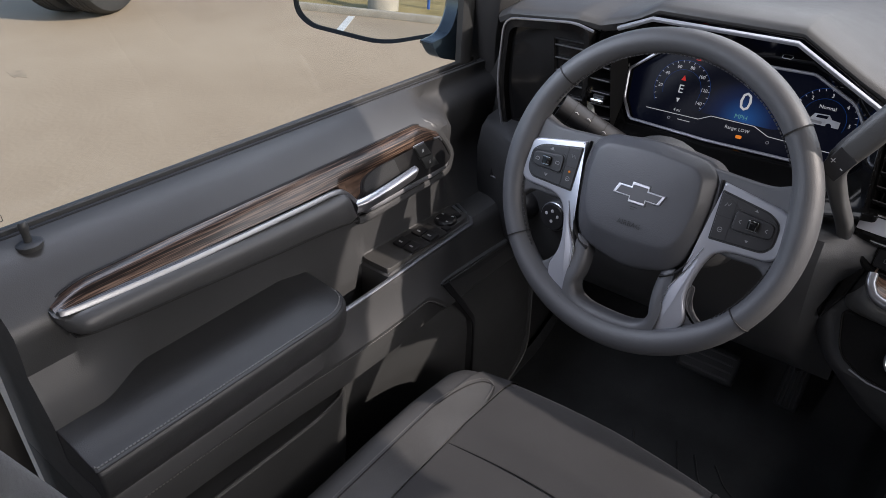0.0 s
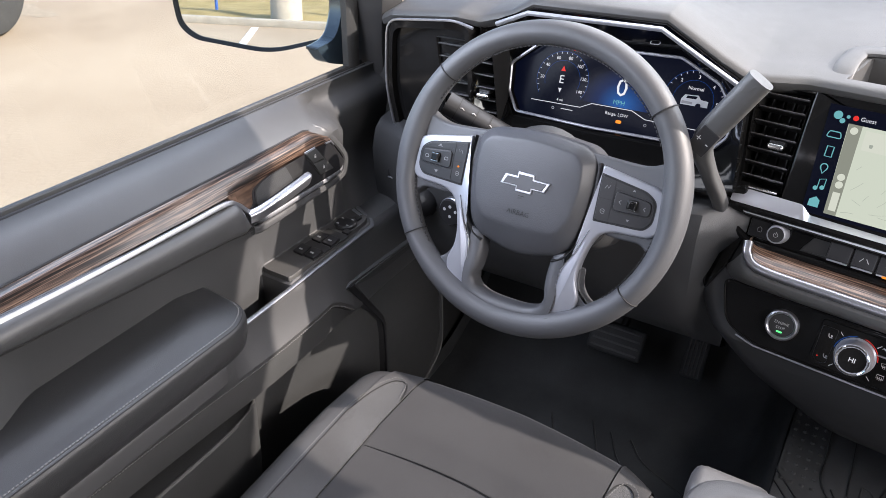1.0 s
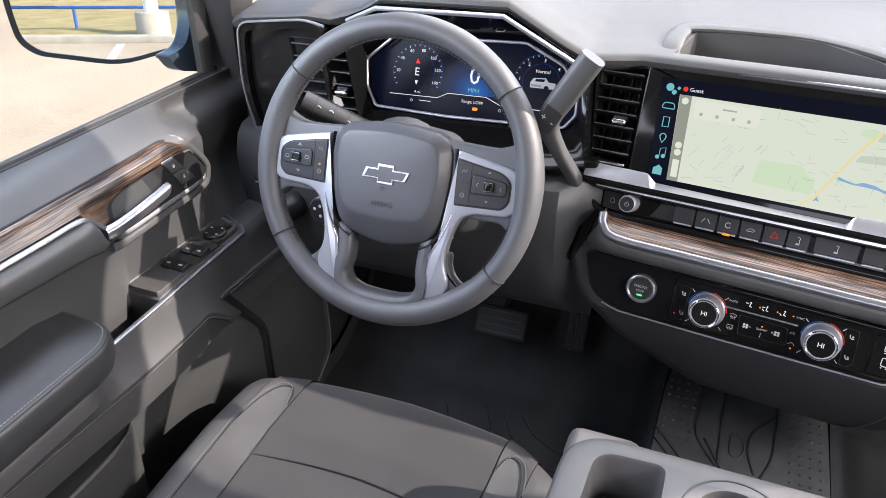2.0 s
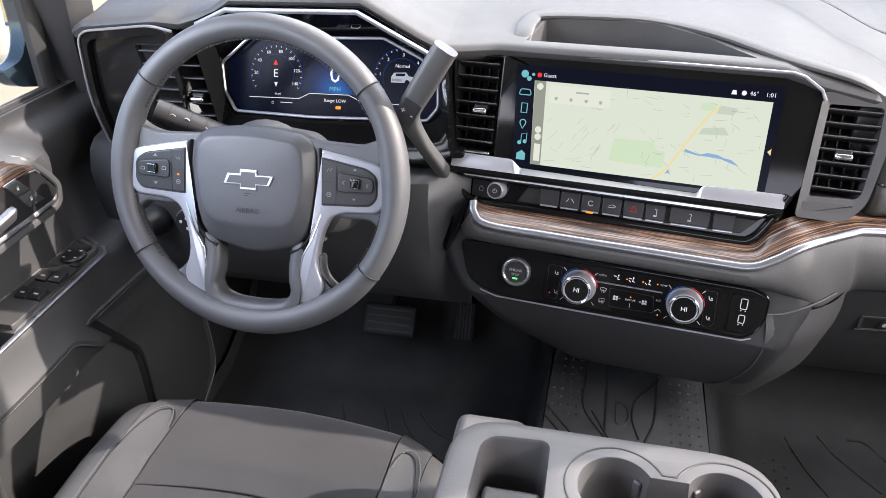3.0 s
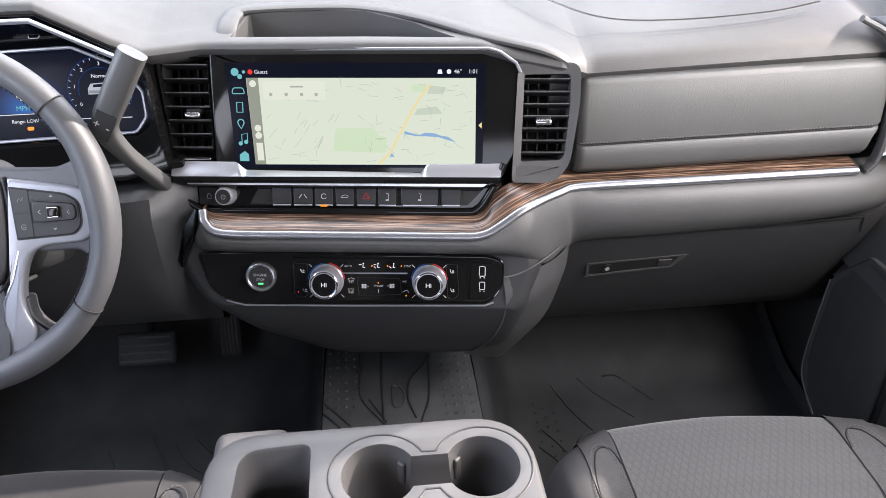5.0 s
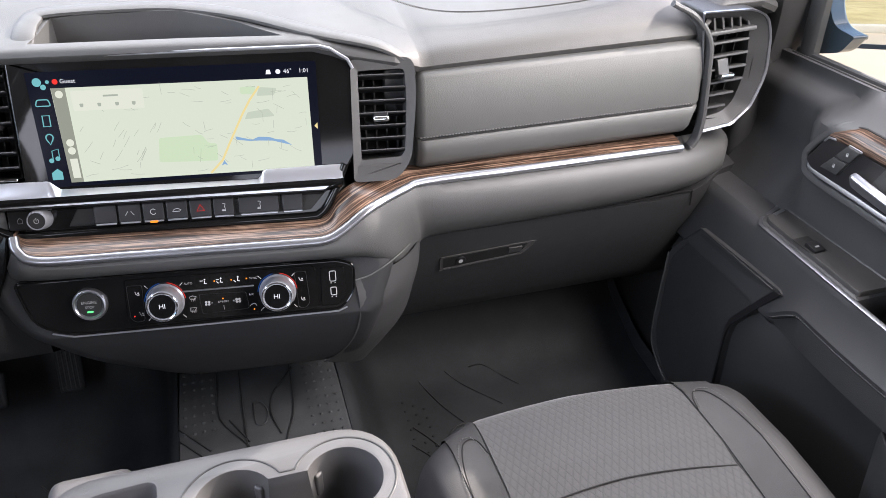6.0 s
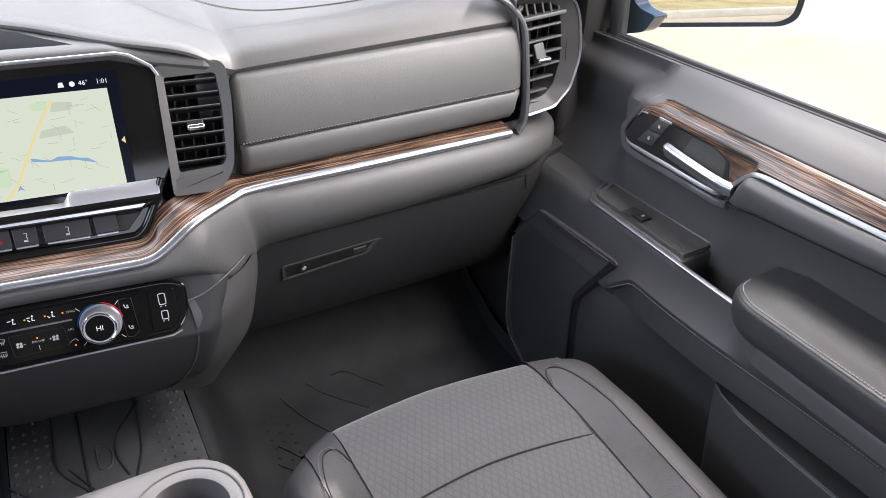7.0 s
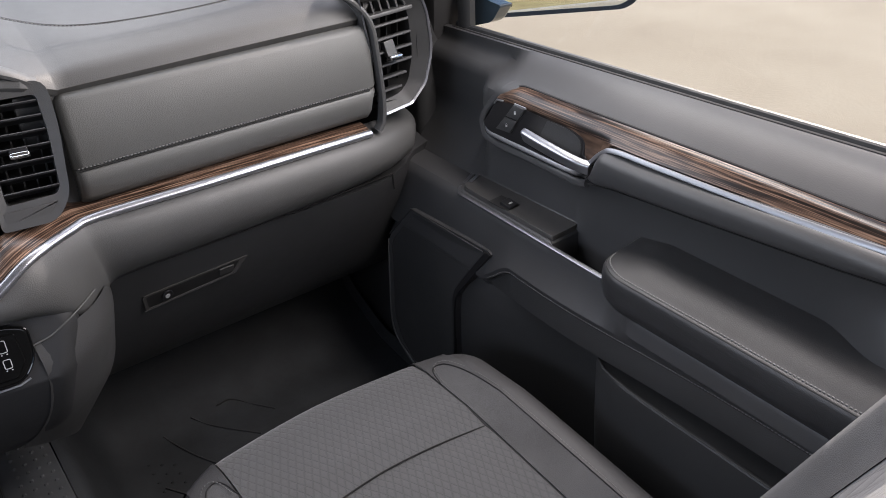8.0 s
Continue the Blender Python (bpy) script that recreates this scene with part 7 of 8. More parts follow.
        part("trim_edge", sweep([MX @ Vector((u + 0.0004, v, 0.0062 - 0.0035 * smooth(-0.10, -0.15, v))) for u, v in edge], 0.0020, 0.003, up=W.to_3x3() @ Vector((0, 0, 1))), M_CHROME, tr)
    half = [(0.062, -0.070), (0.0480, -0.076), (0.0445, -0.098), (0.0460, -0.118), (0.0490, -0.130), (0.0440, -0.1415), (0.030, -0.148), (0.012, -0.1500)]
    inner = spline([(u, v, 0) for u, v in half + [(-u, v) for u, v in half[::-1]]], 4)
    outer = spline([(u, v, 0) for u, v in ((0.0640, -0.070), (0.0640, -0.090), (0.0635, -0.115), (0.0625, -0.138), (0.0570, -0.1535), (0.040, -0.1605), (0.025, -0.1635), (0.008, -0.1655), (-0.008, -0.1655), (-0.025, -0.1635), (-0.040, -0.1605), (-0.0570, -0.1535), (-0.0625, -0.138), (-0.0635, -0.115), (-0.0640, -0.090), (-0.0640, -0.070))], 4)
    rows = []
    for a, b in zip(inner, outer):
        up = 0.0085 - 0.004 * smooth(-0.12, -0.07, a.y)
        rows.append([(*a.xy, -0.018), (*a.xy, up - 0.009), (*a.lerp(b, 0.10).xy, up - 0.004), (*a.lerp(b, 0.28).xy, up - 0.001), (*a.lerp(b, 0.6).xy, up), (*b.xy, up - 0.001), (*b.xy, -0.018)])
    part("lower_bridge", loft(rows, True, True, W), M_LEATHER, st, "leather covered lower bridge", 60)
    part("bridge_seam", stroke([(u, v - 0.0014) for u, v in ((-0.0625, -0.1500), (-0.040, -0.1605), (-0.015, -0.1650), (0.015, -0.1650), (0.040, -0.1605), (0.0625, -0.1500))], 0.0016, 0.0130, W), M_SEAM, st)
    part("wheel_back", lathe([(0.040, -0.10), (0.058, -0.06), (0.070, -0.03), (0.060, -0.015)], 32, W), M_LOWER, st)
    # column shroud and stalks
    col = thing("steering_column", (-0.456, 0.0, 0.60), "grey plastic steering column cover with stalks", "steering column")
    sec = rounded([(-0.070, 0.028), (-0.045, 0.040), (0.060, 0.040), (0.092, 0.028), (0.100, -0.030), (0.078, -0.075), (0.0, -0.085), (-0.070, -0.070), (-0.080, 0.0)], 0.02, 3)
    part("column_cover", loft([[(u * f, v * f, n) for u, v in sec] for f, n in ((0.80, -0.055), (0.95, -0.062), (1.0, -0.08), (1.02, -0.13), (1.0, -0.20))], True, True, W), M_STACK, col)
    part("column_slot", rbox((0.02, 0.004, 0.03), (0.055, -0.078, -0.058), 0.001, 1, W), M_LOWER, col)
    a, b = W @ Vector((-0.065, 0.035, -0.085)), W @ Vector((-0.155, 0.072, -0.035))
    d = (b - a).normalized()
    pts = [a, a + d * 0.03, a + d * 0.06, b]
    sk = part("indicator_stalk", sweep(pts, 0.030, 0.026, up=(0, -0.5, 1), seg=14, power=3), M_BUTTON, col, "black indicator and wiper stalk")
    for off, side in ((0.078, 0.004), (0.060, 0.006), (0.056, -0.004), (0.036, 0.003)):
        c = a + d * off + Vector((0, -0.0122, 0.0072 + side))
        part("symbol", sweep([c - d * 0.003, c + Vector((0, 0, 0.0018)), c + d * 0.003], 0.0012, 0.0012, up=(0, -1, 0.3), seg=6), M_PRINT, sk)
    for off in (0.046, 0.066, 0.092):
        part("stalk_ring", sweep([a + d * off, a + d * (off + 0.0012)], 0.0312, 0.0272, up=(0, -0.5, 1), seg=14, power=3), M_SEAM, sk)
    # column shifter
    ax = [Vector((-0.262, 0.0, 0.625)), Vector((-0.262, -0.045, 0.665)), Vector((-0.270, -0.088, 0.715)), Vector((-0.277, -0.105, 0.755)), Vector((-0.255, -0.105, 0.795)), Vector((-0.232, -0.102, 0.832))]
    rows = []
    up = Vector((0, -1, 0.15)).normalized()
    line = spline(ax, 5)
    for i, p in enumerate(line):
        d = (line[min(i + 1, len(line) - 1)] - line[max(i - 1, 0)]).normalized()
        side = d.cross(up).normalized()
        t = i / (len(line) - 1)
        w, h = 0.017 + 0.012 * smooth(0.35, 0.75, t), 0.020 + 0.006 * smooth(0.4, 0.8, t)
        n = side.cross(d)
        rows.append([p + side * w / 2 * math.copysign(abs(math.cos(b)) ** 0.65, math.cos(b)) + n * h / 2 * math.copysign(abs(math.sin(b)) ** 0.65, math.sin(b)) for b in np.linspace(0, 2 * math.pi, 15)[:-1]])
    sh = part("gear_lever", loft(rows, True, True), M_PANELDARK, col, "dark grey column gear lever with a plus and minus key")
    S = Matrix.Translation((-0.2745, -0.1195, 0.762)) @ pose(0, 0, 0, 82, 0, 0) @ pose(0, 0, 0, 0, 0, -30)
    pk = part("lever_key", rbox((0.022, 0.030, 0.003), (0, 0, 0), 0.0014, 2, S), M_BUTTON, sh)
    words("lever_text", "+", 0.012, S @ pose(-0.006, 0.0, 0.0017), M_PRINT, pk)
    words("lever_text", "-", 0.012, S @ pose(0.006, 0.0, 0.0017), M_PRINT, pk)


steering_wheel()


# ---- seats ----
def build_seat(cx, s, name, label, middle):
    """cx: middle of the seat; s: +1 when the door is on the +x side."""
    seat = thing(name, (cx, -0.45, 0.02), label, "seat", "front seats")

    def top(q, t):
        """Point of the cushion: q across (-1 console .. 1 door), t along from the front skirt to the back."""
        prof = [(0.0, 0.030, -0.20), (0.10, 0.012, -0.14), (0.18, 0.002, -0.085), (0.25, 0.0, -0.050), (0.31, 0.006, -0.024), (0.37, 0.022, -0.008), (0.44, 0.050, 0.0), (0.60, 0.14, 0.003), (0.80, 0.30, -0.008), (1.0, 0.50, -0.022)]
        dy, dz = lerp_at(prof, t)
        aq = abs(q)
        inner = q < 0
        front = -0.170 - 0.020 * aq ** 2 - (0.17 if inner else 0.085) * max(0, aq - 0.55) ** 1.6 - 0.012 * (s * q > 0) * aq
        x = (0.246 if s > 0 else 0.260) * q * (1 - 0.015 * t)
        side = max(0.0, (aq - 0.89) / 0.11)
        bol = 0.018 * math.exp(-((aq - 0.85) / 0.16) ** 2) * smooth(0.20, 0.50, t)
        z = 0.334 + dz + bol - 0.075 * side ** 2.4 - (0.10 * max(0, side - 0.75) if side > 0.75 else 0)
        crown = 0.006 * (1 - q * q) - (0.016 if inner else 0.006) * max(0, aq - 0.60) / 0.4 * (1 - smooth(0.45, 0.70, t))
        return Vector((cx + s * x, front - dy, z + crown))

    ts = list(np.linspace(0.0, 0.60, 25)) + list(np.linspace(0.64, 1.0, 12))

    SQ = 0.605
    cq = np.linspace(-SQ + 0.006, SQ - 0.006, 25)
    rows = []
    cross = 0.64
    for t in ts:
        row = [top(q, t) + Vector((0, 0, -0.0045 * math.exp(-((t - cross - 0.02 * q * q) / 0.010) ** 2))) for q in cq]
        rows.append([row[0] + Vector((0, 0.006, -0.010))] + row + [row[-1] + Vector((0, 0.006, -0.010))])
    part("cushion", loft(rows), middle, seat, "quilted grey cloth cushion" if middle is M_QUILT else "plain dark grey cloth cushion", 60)
    line = [top(q, cross + 0.02 * q * q) + Vector((0, 0, -0.0024)) for q in cq]
    part("cross_seam", sweep(line, 0.0022, 0.002), M_SEAM, seat)
    for sg in (-1, 1):
        qs = [sg * q for q in np.linspace(SQ + 0.006, 0.785, 9)]
        inner_rows = []
        for t in ts:
            row = [top(q, t) for q in qs]
            inner_rows.append([row[0] + Vector((0, 0.006, -0.010))] + row)
        lift = [[p.copy() for p in r] for r in inner_rows]
        part("bolster_insert", loft(lift), M_CLOTH, seat, "flecked grey cloth bolster", 60)
        qs = [sg * q for q in np.linspace(0.788, 1.0, 13)]
        rows = []
        for t in ts:
            row = [top(q, t) for q in qs]
            rows.append([row[0] + Vector((0, 0.0, -0.006))] + row + [row[-1] + Vector((s * sg * 0.012, -0.01, -0.05)), row[-1] + Vector((s * sg * 0.0, -0.02, -0.22))])
        part("bolster_side", loft(rows), M_SEATV, seat, "dark vinyl bolster side", 60)
        # vinyl nose over the front of the bolster, ending in a stitched arch
        bend = [(SQ + 0.004, 0.500), (0.628, 0.462), (0.655, 0.440), (0.690, 0.432), (0.725, 0.445), (0.755, 0.478), (0.776, 0.530), (0.787, 0.600)]
        nq = [SQ + 0.004, 0.617, 0.628, 0.641, 0.655, 0.672, 0.690, 0.708, 0.725, 0.740, 0.755, 0.766, 0.776, 0.782, 0.787]
        nose = [[top(sg * q, k * lerp_at(bend, q)[0]) + Vector((0, 0.002, 0.0022 * (1 - k ** 8))) for q in nq] for k in np.linspace(0.0, 1.0, 22)]
        part("bolster_nose", loft(nose), M_SEATV, seat, "dark vinyl bolster nose", 60)
        seam = [top(sg * SQ, t) + Vector((0, 0.002, -0.003)) for t in ts]
        part("seam", sweep(seam, 0.0035, 0.003), M_SEAM, seat)
        path = [top(sg * p.x, p.y) + Vector((0, 0, 0.0008)) for p in spline([(*q, 0) for q in bend], 5)] + [top(sg * 0.787, t) + Vector((0, 0, 0.0005)) for t in np.linspace(0.60, 1.0, 18)]
        part("seam", sweep(path, 0.0016, 0.0016), M_SEAM, seat)
        stitches([p + Vector((s * sg * 0.0045, 0.0035, 0.0008)) for p in path], seat, (0, 0, 1), 0.0052, 0.0034, 0.0007, M_SEATTHREAD)
    # backrest
    def back(q, t):
        lean = lerp_at([(0, -0.655, 0.34), (0.10, -0.668, 0.40), (0.35, -0.735, 0.60), (0.7, -0.81, 0.82), (0.95, -0.86, 0.985), (1.0, -0.885, 1.0)], t)
        lean[0] -= 0.03 if s > 0 else 0.085
        aq = abs(q)
        side = max(0.0, (aq - 0.72) / 0.28)
        wing = 0.040 * math.exp(-((aq - 0.80) / 0.16) ** 2) * (1 - smooth(0.75, 1.0, t))
        return Vector((cx + s * 0.235 * q * (1 - 0.12 * t * t), lean[0] + wing - 0.10 * side ** 2.5, lean[1]))
    tt = np.linspace(0, 1, 22)
    part("backrest", loft([[back(q, t) for q in np.linspace(-0.60, 0.60, 15)] for t in tt]), middle, seat, "grey cloth backrest", 60)
    for sg in (-1, 1):
        part("backrest_bolster", loft([[back(sg * q, t) + Vector((0, 0.0015, 0)) for q in np.linspace(0.595, 0.90, 10)] for t in tt]), M_CLOTH, seat, "flecked grey cloth side bolster", 60)
        rows = []
        for t in tt:
            row = [back(sg * q, t) + Vector((0, 0.0015, 0)) for q in np.linspace(0.903, 1.0, 6)]
            rows.append(row + [row[-1] + Vector((0, -0.10, 0))])
        part("backrest_side", loft(rows), M_SEATV, seat, "dark vinyl backrest side", 60)
        edge = [back(sg * 0.90, t) + Vector((0, 0.003, 0)) for t in tt]
        part("seam", sweep(edge, 0.003, 0.003, up=(0, 1, 0)), M_SEAM, seat)
        stitches([p + Vector((s * sg * 0.006, -0.002, 0.001)) for p in edge], seat, (0, 1, 0.3), 0.006, 0.004, 0.001, M_SEATTHREAD)
    part("backrest_shell", rbox((0.40, 0.06, 0.62), (cx, 0, 0), 0.03, 3, Matrix.Translation((0, -0.95, 0.62)) @ pose(0, 0, 0, 18, 0, 0)), M_SEATV, seat)
    part("seat_base", rbox((0.42, 0.42, 0.16), (cx, -0.44, 0.13), 0.03, 3), M_LOWER, seat, "black plastic seat base")
    for x in (-0.17, 0.17):
        part("seat_rail", rbox((0.04, 0.56, 0.03), (cx + x, -0.42, 0.03), 0.005, 2), M_MATTE, seat)
    for x in (-0.06, 0.06):
        part("headrest_post", sweep([(cx + x, -0.955, 0.96), (cx + x, -0.975, 1.06)], 0.014, 0.014, up=(0, 1, 0)), M_SATIN, seat)
    part("headrest", rbox((0.26, 0.09, 0.17), (cx, -0.98, 1.10), 0.035, 4), M_SEATV, seat, "dark vinyl headrest")
    return seat


build_seat(-0.441, -1, "bucket_seat", "dark grey cloth driver seat with stitched vinyl bolsters", M_PLAIN)
build_seat(0.434, 1, "bucket_seat", "dark grey quilted cloth passenger seat with stitched bolsters", M_QUILT)


# ---- centre console ----
def console():
    c = thing("centre_console", (-0.02, -0.55, 0.02), "grey plastic centre console with two cup holders", "console")
    Z = 0.495
    plan = rounded([(-0.186, -0.303), (0.148, -0.305), (0.152, -0.78), (-0.190, -0.78)], [0.055, 0.065, 0.02, 0.02], 8)
    body = bmesh.new()
    rows = []
    for f, z in ((0.975, 0.30), (0.99, 0.42), (0.995, 0.478), (0.985, 0.489), (0.965, Z - 0.001), (0.93, Z)):
        rows.append([(-0.019 + (x + 0.019) * f, -0.55 + (y + 0.55) * (f if f > 0.97 else 1 - (1 - f) * 0.72), z) for x, y in plan])
    body = loft(rows, True, True)
    cuts = []
    A, Bc, R = (-0.0115, -0.3735), (0.0905, -0.3735), 0.0370
    for x, y in (A, Bc):
        cuts.append(lathe([(R * 0.84, 0.405), (R * 0.90, 0.43), (R, Z - 0.004), (R * 1.03, Z + 0.02)], 48, Matrix.Translation((x, y, 0))))
    cuts.append(rbox((0.060, 0.036, 0.14), (0.0395, -0.3735, Z + 0.022), 0.004))
    pocket = rounded([(-0.150, -0.333), (-0.080, -0.329), (-0.076, -0.60), (-0.156, -0.60)], [0.022, 0.012, 0.01, 0.01], 5)
    bm = loft([[(-0.115 + (x + 0.115) * f, -0.46 + (y + 0.46) * f, z) for x, y in pocket] for f, z in ((0.86, 0.405), (0.95, 0.45), (1.0, Z - 0.004), (1.08, Z + 0.02))], True, True)
    cuts.append(bm)
    link("console_body", carve(body, cuts, 0.0025, 2), M_CONSOLE, c, "grey moulded console with wells", 35)
    for x, y in (A, Bc):
        liner = part("cup_floor", lathe([(R * 0.80, 0.398), (R * 0.80, 0.4065)], 36, Matrix.Translation((x, y, 0))), M_MATTE, c)
        part("cup_ring", sweep([(x + R * 0.74 * math.cos(a), y + R * 0.74 * math.sin(a), 0.4075) for a in np.linspace(0, 2 * math.pi, 41)[:-1]], 0.0015, 0.0015, closed=True), M_CONSOLE, liner)
    for (x, y), a in ((A, 50), (Bc, 130)):
        px, py = x + R * 0.95 * math.cos(radians(a)), y + R * 0.95 * math.sin(radians(a))
        part("cup_finger", rbox((0.006, 0.010, 0.030), (0, 0, 0), 0.003, 3, Matrix.Translation((px, py, 0.462)) @ pose(0, 0, 0, 0, 0, a)), M_CONSOLE, c)
    # groove outlining the cup holders
    G = R + 0.0125
    half = []
    for a in np.linspace(27.5, 180, 24):
        half.append((A[0] + G * math.cos(radians(a)), A[1] + G * math.sin(radians(a))))
    right = [(Bc[0] - (x - A[0]) , y) for x, y in half]
    topline = half[::-1] + right
    full = topline + [(x, 2 * A[1] - y) for x, y in topline[::-1]]
    part("cup_groove", sweep([(x, y, Z + 0.0002) for x, y in full], 0.0022, 0.0016, closed=True), M_LOWER, c)
    part("pocket_pad", rbox((0.060, 0.16, 0.012), (-0.114, -0.445, 0.452), 0.005, 3), M_CONSOLE, c, "rubber pad in the phone pocket")
    part("console_base", rbox((0.29, 0.42, 0.30), (-0.02, -0.565, 0.165), 0.03, 3), M_TRIM, c)
    latch = rbox((0.082, 0.05, 0.05), (-0.150, -0.290, 0.436), 0.014, 3)
    part("latch_lip", latch, M_CONSOLE, c, "grey latch lip at the console front")


console()


# ---- floor mats ----
def mat_plate(name, label, poly, z, material):
    t = thing(name, (sum(p[0] for p in poly) / len(poly), sum(p[1] for p in poly) / len(poly), z), label, "floor mat", "rubber floor mats")
    part("mat_sheet", prism(rounded(poly, 0.03), z, z + 0.012, 0.004, 2), material, t)
    return t


def mats():
    z = 0.167
    # tunnel mat
    t = mat_plate("tunnel_mat", "grey ribbed rubber mat over the centre tunnel", [(-0.112, 0.34), (0.150, 0.34), (0.150, -0.16), (-0.112, -0.16)], z, M_MAT)
    zt = z + 0.012
    emb = [[(-0.050, 0.22), (-0.050, 0.12), (-0.048, 0.048), (-0.011, -0.014), (0.01, -0.06)], [(-0.014, 0.22), (-0.012, 0.05), (-0.011, -0.02)], [(0.075, 0.30), (0.071, 0.128), (0.067, 0.041), (0.053, -0.007), (0.04, -0.05)], [(0.075, 0.14), (0.057, 0.114), (0.036, 0.082), (0.031, 0.039), (0.042, -0.006)], [(-0.112, 0.045), (-0.065, -0.013)], [(-0.110, 0.019), (-0.07, -0.03)], [(-0.034, 0.043), (-0.007, -0.010)]]
    for k, ln in enumerate(emb):
        part("mat_rib", sweep([(p.x, p.y, zt + 0.001) for p in spline([(*p, 0) for p in ln], 4)], 0.0026, 0.0035, power=3), M_LOWER, t)
    part("mat_loop", sweep([(p.x, p.y, zt + 0.001) for p in spline([(0.005, 0.07, 0), (0.005, 0.035, 0), (0.008, 0.022, 0), (0.02, 0.022, 0), (0.026, 0.045, 0), (0.018, 0.068, 0), (0.005, 0.072, 0)], 4)], 0.003, 0.003), M_MAT, t)
    dots = bmesh.new()
    def nub(x, y, zz, r=0.0035):
        v = [dots.verts.new((x + r * math.cos(a), y + r * math.sin(a), zz)) for a in np.linspace(0, 2 * math.pi, 7)[:-1]]
        w = [dots.verts.new((x + r * 0.5 * math.cos(a), y + r * 0.5 * math.sin(a), zz + 0.003)) for a in np.linspace(0, 2 * math.pi, 7)[:-1]]
        dots.faces.new(w)
        for i in range(6):
            dots.faces.new((v[i], v[(i + 1) % 6], w[(i + 1) % 6], w[i]))
    for i in range(4):
        for j in range(18):
            nub(0.094 + 0.0145 * i, -0.06 + 0.0195 * j, zt)
            if -0.100 + 0.0145 * i < -0.05:
                nub(-0.102 + 0.0145 * i, 0.03 + 0.0195 * j, zt)
    part("nub_field", dots, M_MAT, t, "raised anti-slip nubs", kind="stuff")
    # one-piece liners that follow the footwells
    rise = [(-0.4, 0.0), (0.0, 0.0), (0.18, 0.015), (0.30, 0.07), (0.42, 0.20), (0.55, 0.40)]

    def on_liner(x, y, lift=0.0):
        return (x, y, 0.014 + lift + lerp_at(rise, y)[0])

    def liner(name, label, section):
        """A sheet with the given section (x, z), rising with the floor and climbing the tunnel's side."""
        t = thing(name, (sum(p[0] for p in section) / len(section), 0.0, 0.012), label, "floor mat", "rubber floor mats")
        pts = spline([(x, 0, z) for x, z in section], 3)
        bm = loft([[(p.x, y, p.z + lerp_at(rise, y)[0] * (1 - min(1, max(0, p.z - 0.014) / 0.165) * 0.55)) for p in pts] for y in np.linspace(0.50, -0.30, 30)])
        geo = bmesh.ops.extrude_face_region(bm, geom=bm.faces[:])
        bmesh.ops.translate(bm, verts=[v for v in geo["geom"] if isinstance(v, bmesh.types.BMVert)], vec=(0, 0, -0.008))
        part("liner_sheet", bm, M_RUBBER, t, angle=60)
        return t

    def rib(t, line, w, h, material, closed=False):
        part("mat_rib", sweep([on_liner(q.x, q.y, 0.001) for q in line], w, h, power=3, closed=closed), material, t)

    p = liner("passenger_mat", "black ribbed rubber liner in the passenger footwell", ((0.1505, 0.1765), (0.162, 0.173), (0.172, 0.158), (0.182, 0.120), (0.200, 0.070), (0.222, 0.034), (0.252, 0.017), (0.30, 0.014), (0.40, 0.014), (0.60, 0.014), (0.77, 0.014), (0.785, 0.022), (0.795, 0.044)))
    for a, b, c in (((0.425, 0.20), (0.46, 0.195), (0.512, 0.137)), ((0.375, 0.20), (0.412, 0.153), (0.463, 0.099)), ((0.319, 0.190), (0.347, 0.124), (0.381, 0.068)), ((0.28, 0.088), (0.30, 0.06), (0.316, 0.034)), ((0.268, 0.05), (0.285, 0.03), (0.301, 0.009))):
        rib(p, spline([(*a, 0), (*b, 0), (*c, 0)], 6), 0.0032, 0.0045, M_LOWER)
    rib(p, [Vector((*q, 0)) for q in rounded([(0.33, 0.034), (0.355, 0.074), (0.62, 0.057), (0.70, -0.04), (0.70, -0.24), (0.33, -0.24)], 0.02)], 0.0045, 0.005, M_LOWER, True)
    dots = bmesh.new()
    for i in range(3):
        for j in range(6):
            nub(0.275 + 0.018 * i, 0.04 + 0.022 * j - 0.012 * i, on_liner(0, 0.04 + 0.022 * j - 0.012 * i)[2] - 0.0005)
    part("nub_field", dots, M_RUBBER, p, "raised anti-slip nubs", kind="stuff")
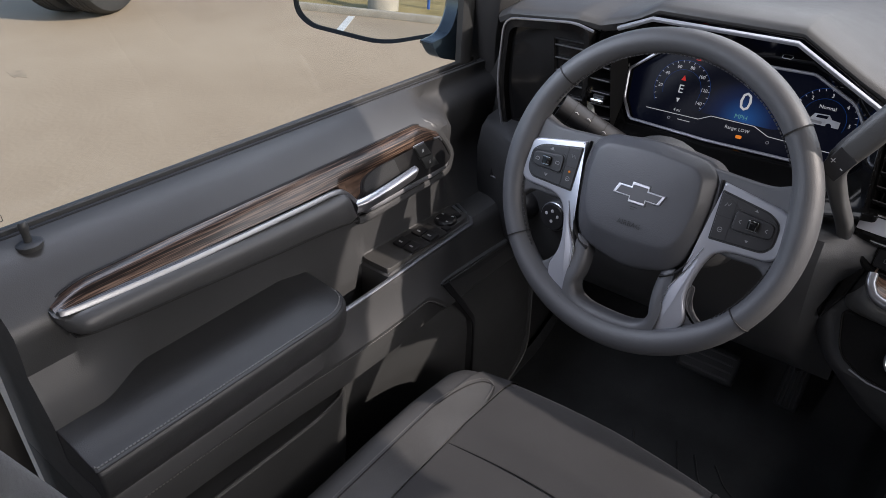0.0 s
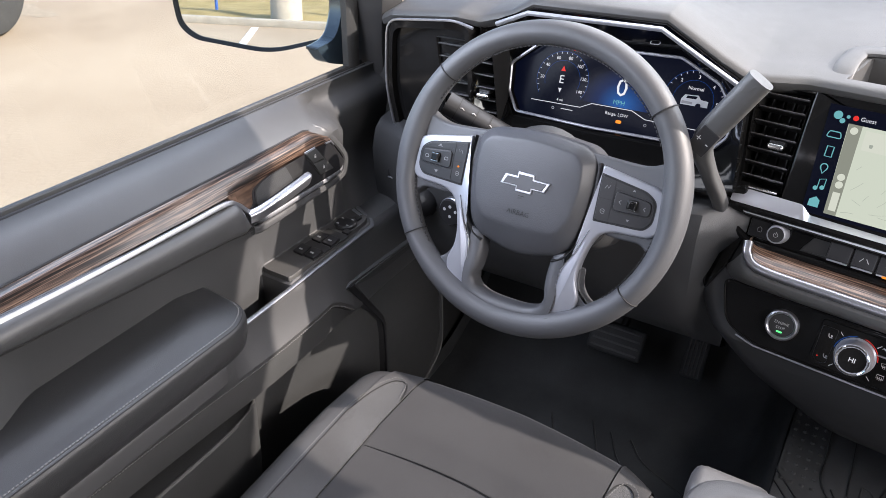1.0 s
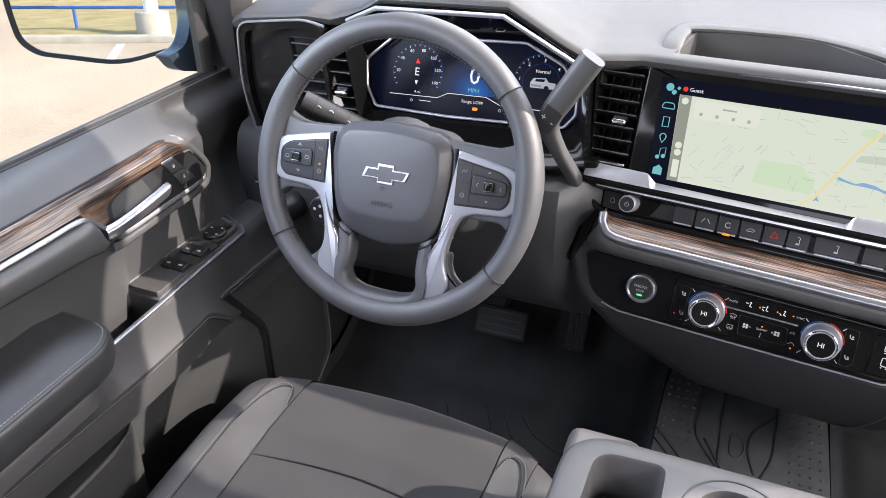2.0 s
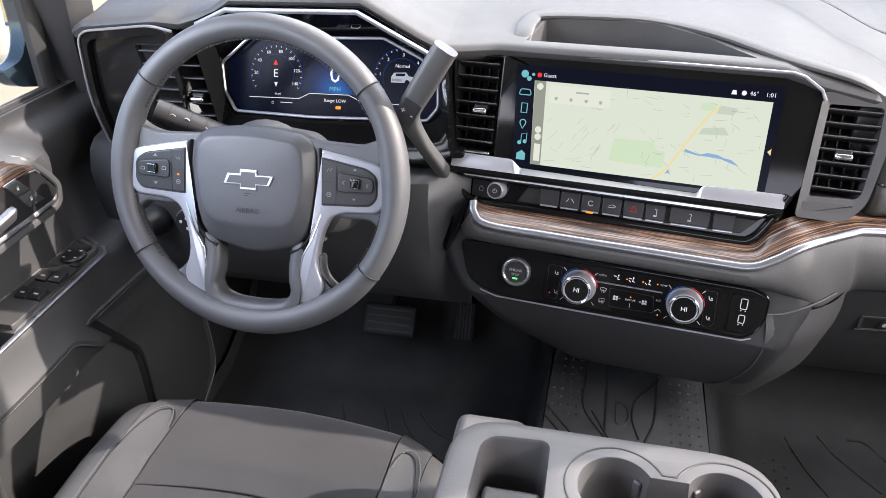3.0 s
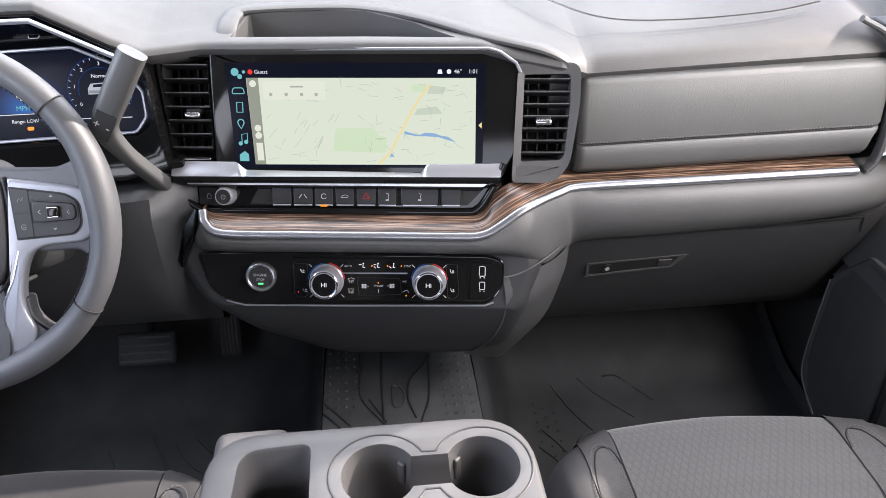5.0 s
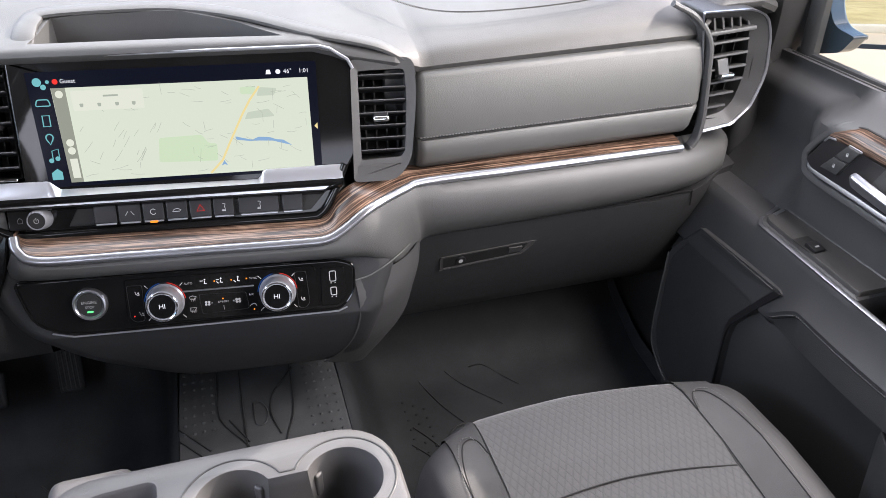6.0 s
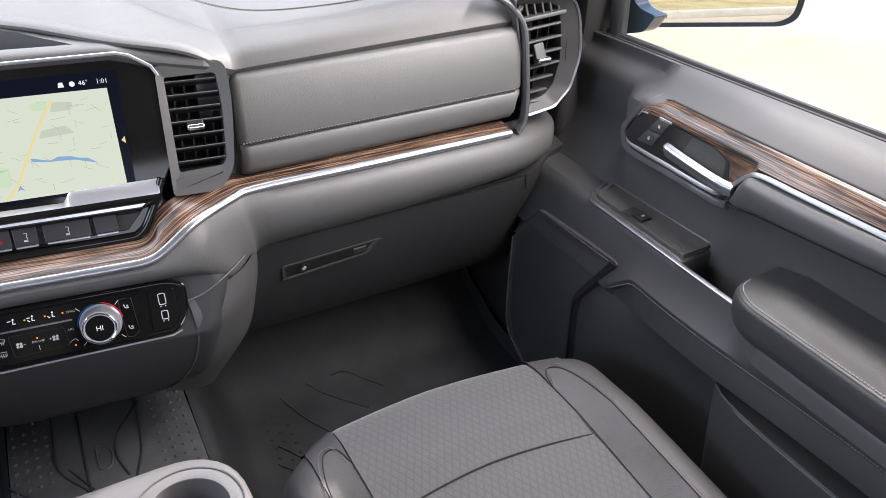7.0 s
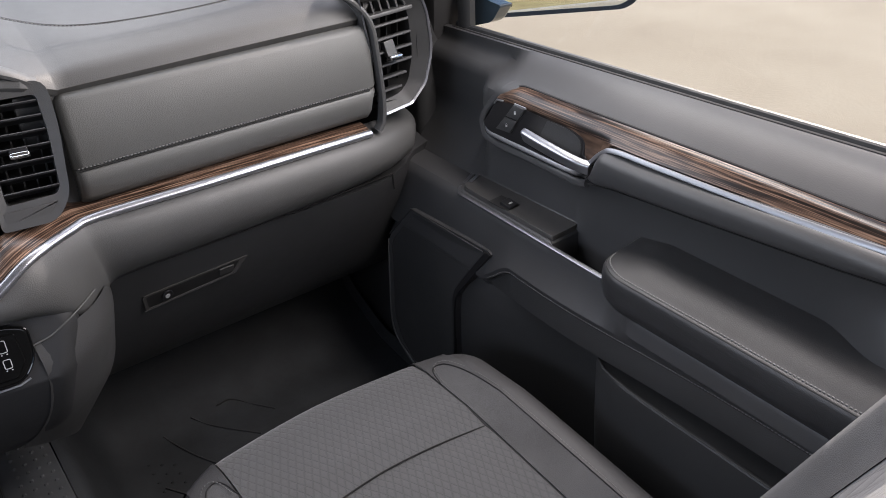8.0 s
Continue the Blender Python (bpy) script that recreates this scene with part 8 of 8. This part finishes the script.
    d = liner("driver_mat", "black ribbed rubber liner in the driver footwell", ((-0.795, 0.044), (-0.785, 0.022), (-0.77, 0.014), (-0.60, 0.014), (-0.40, 0.014), (-0.24, 0.014), (-0.19, 0.018), (-0.158, 0.040), (-0.142, 0.090), (-0.131, 0.145), (-0.123, 0.168), (-0.1125, 0.1765)))
    for a, b, c in (((-0.52, 0.12), (-0.48, 0.05), (-0.44, -0.02)), ((-0.44, 0.14), (-0.40, 0.06), (-0.38, -0.01)), ((-0.40, 0.13), (-0.36, 0.07), (-0.28, 0.02)), ((-0.36, 0.13), (-0.32, 0.09), (-0.24, 0.06))):
        rib(d, spline([(*a, 0), (*b, 0), (*c, 0)], 6), 0.0032, 0.0045, M_LOWER)
    rib(d, [Vector((*q, 0)) for q in rounded([(-0.62, 0.03), (-0.25, 0.03), (-0.22, -0.05), (-0.22, -0.24), (-0.66, -0.24), (-0.66, -0.02)], 0.02)], 0.006, 0.005, M_RUBBER, True)
    # brake and accelerator
    b = thing("brake_pedal", (-0.42, 0.22, 0.19), "wide black rubber brake pedal on a steel arm", "pedal")
    P = Matrix.Translation((-0.438, 0.220, 0.176)) @ pose(0, 0, 0, 52, 0, 0)
    part("pedal_pad", rbox((0.108, 0.062, 0.016), r=0.008, seg=3, m=P), M_RUBBER, b)
    for k in range(4):
        part("pad_rib", rbox((0.090, 0.004, 0.004), (0, -0.021 + 0.014 * k, 0.009), 0.001, 1, P), M_MAT, b)
    part("pedal_arm", sweep(spline([(-0.438, 0.230, 0.176), (-0.43, 0.33, 0.25), (-0.42, 0.36, 0.42)], 4), 0.016, 0.03, up=(0, 1, 0.2)), M_MATTE, b)
    a = thing("accelerator_pedal", (-0.30, 0.24, 0.16), "narrow black ribbed accelerator pedal", "pedal")
    P = Matrix.Translation((-0.297, 0.27, 0.165)) @ pose(0, 0, 0, 62, 0, 0)
    part("pedal_pad", rbox((0.042, 0.100, 0.014), r=0.006, seg=3, m=P), M_RUBBER, a)
    for k in range(5):
        part("pad_rib", rbox((0.003, 0.086, 0.004), (-0.014 + 0.007 * k, 0, 0.008), 0.001, 1, P), M_MAT, a)
    part("pedal_arm", sweep([(-0.30, 0.28, 0.19), (-0.30, 0.36, 0.42)], 0.012, 0.02, up=(0, 1, 0.2)), M_MATTE, a)


mats()
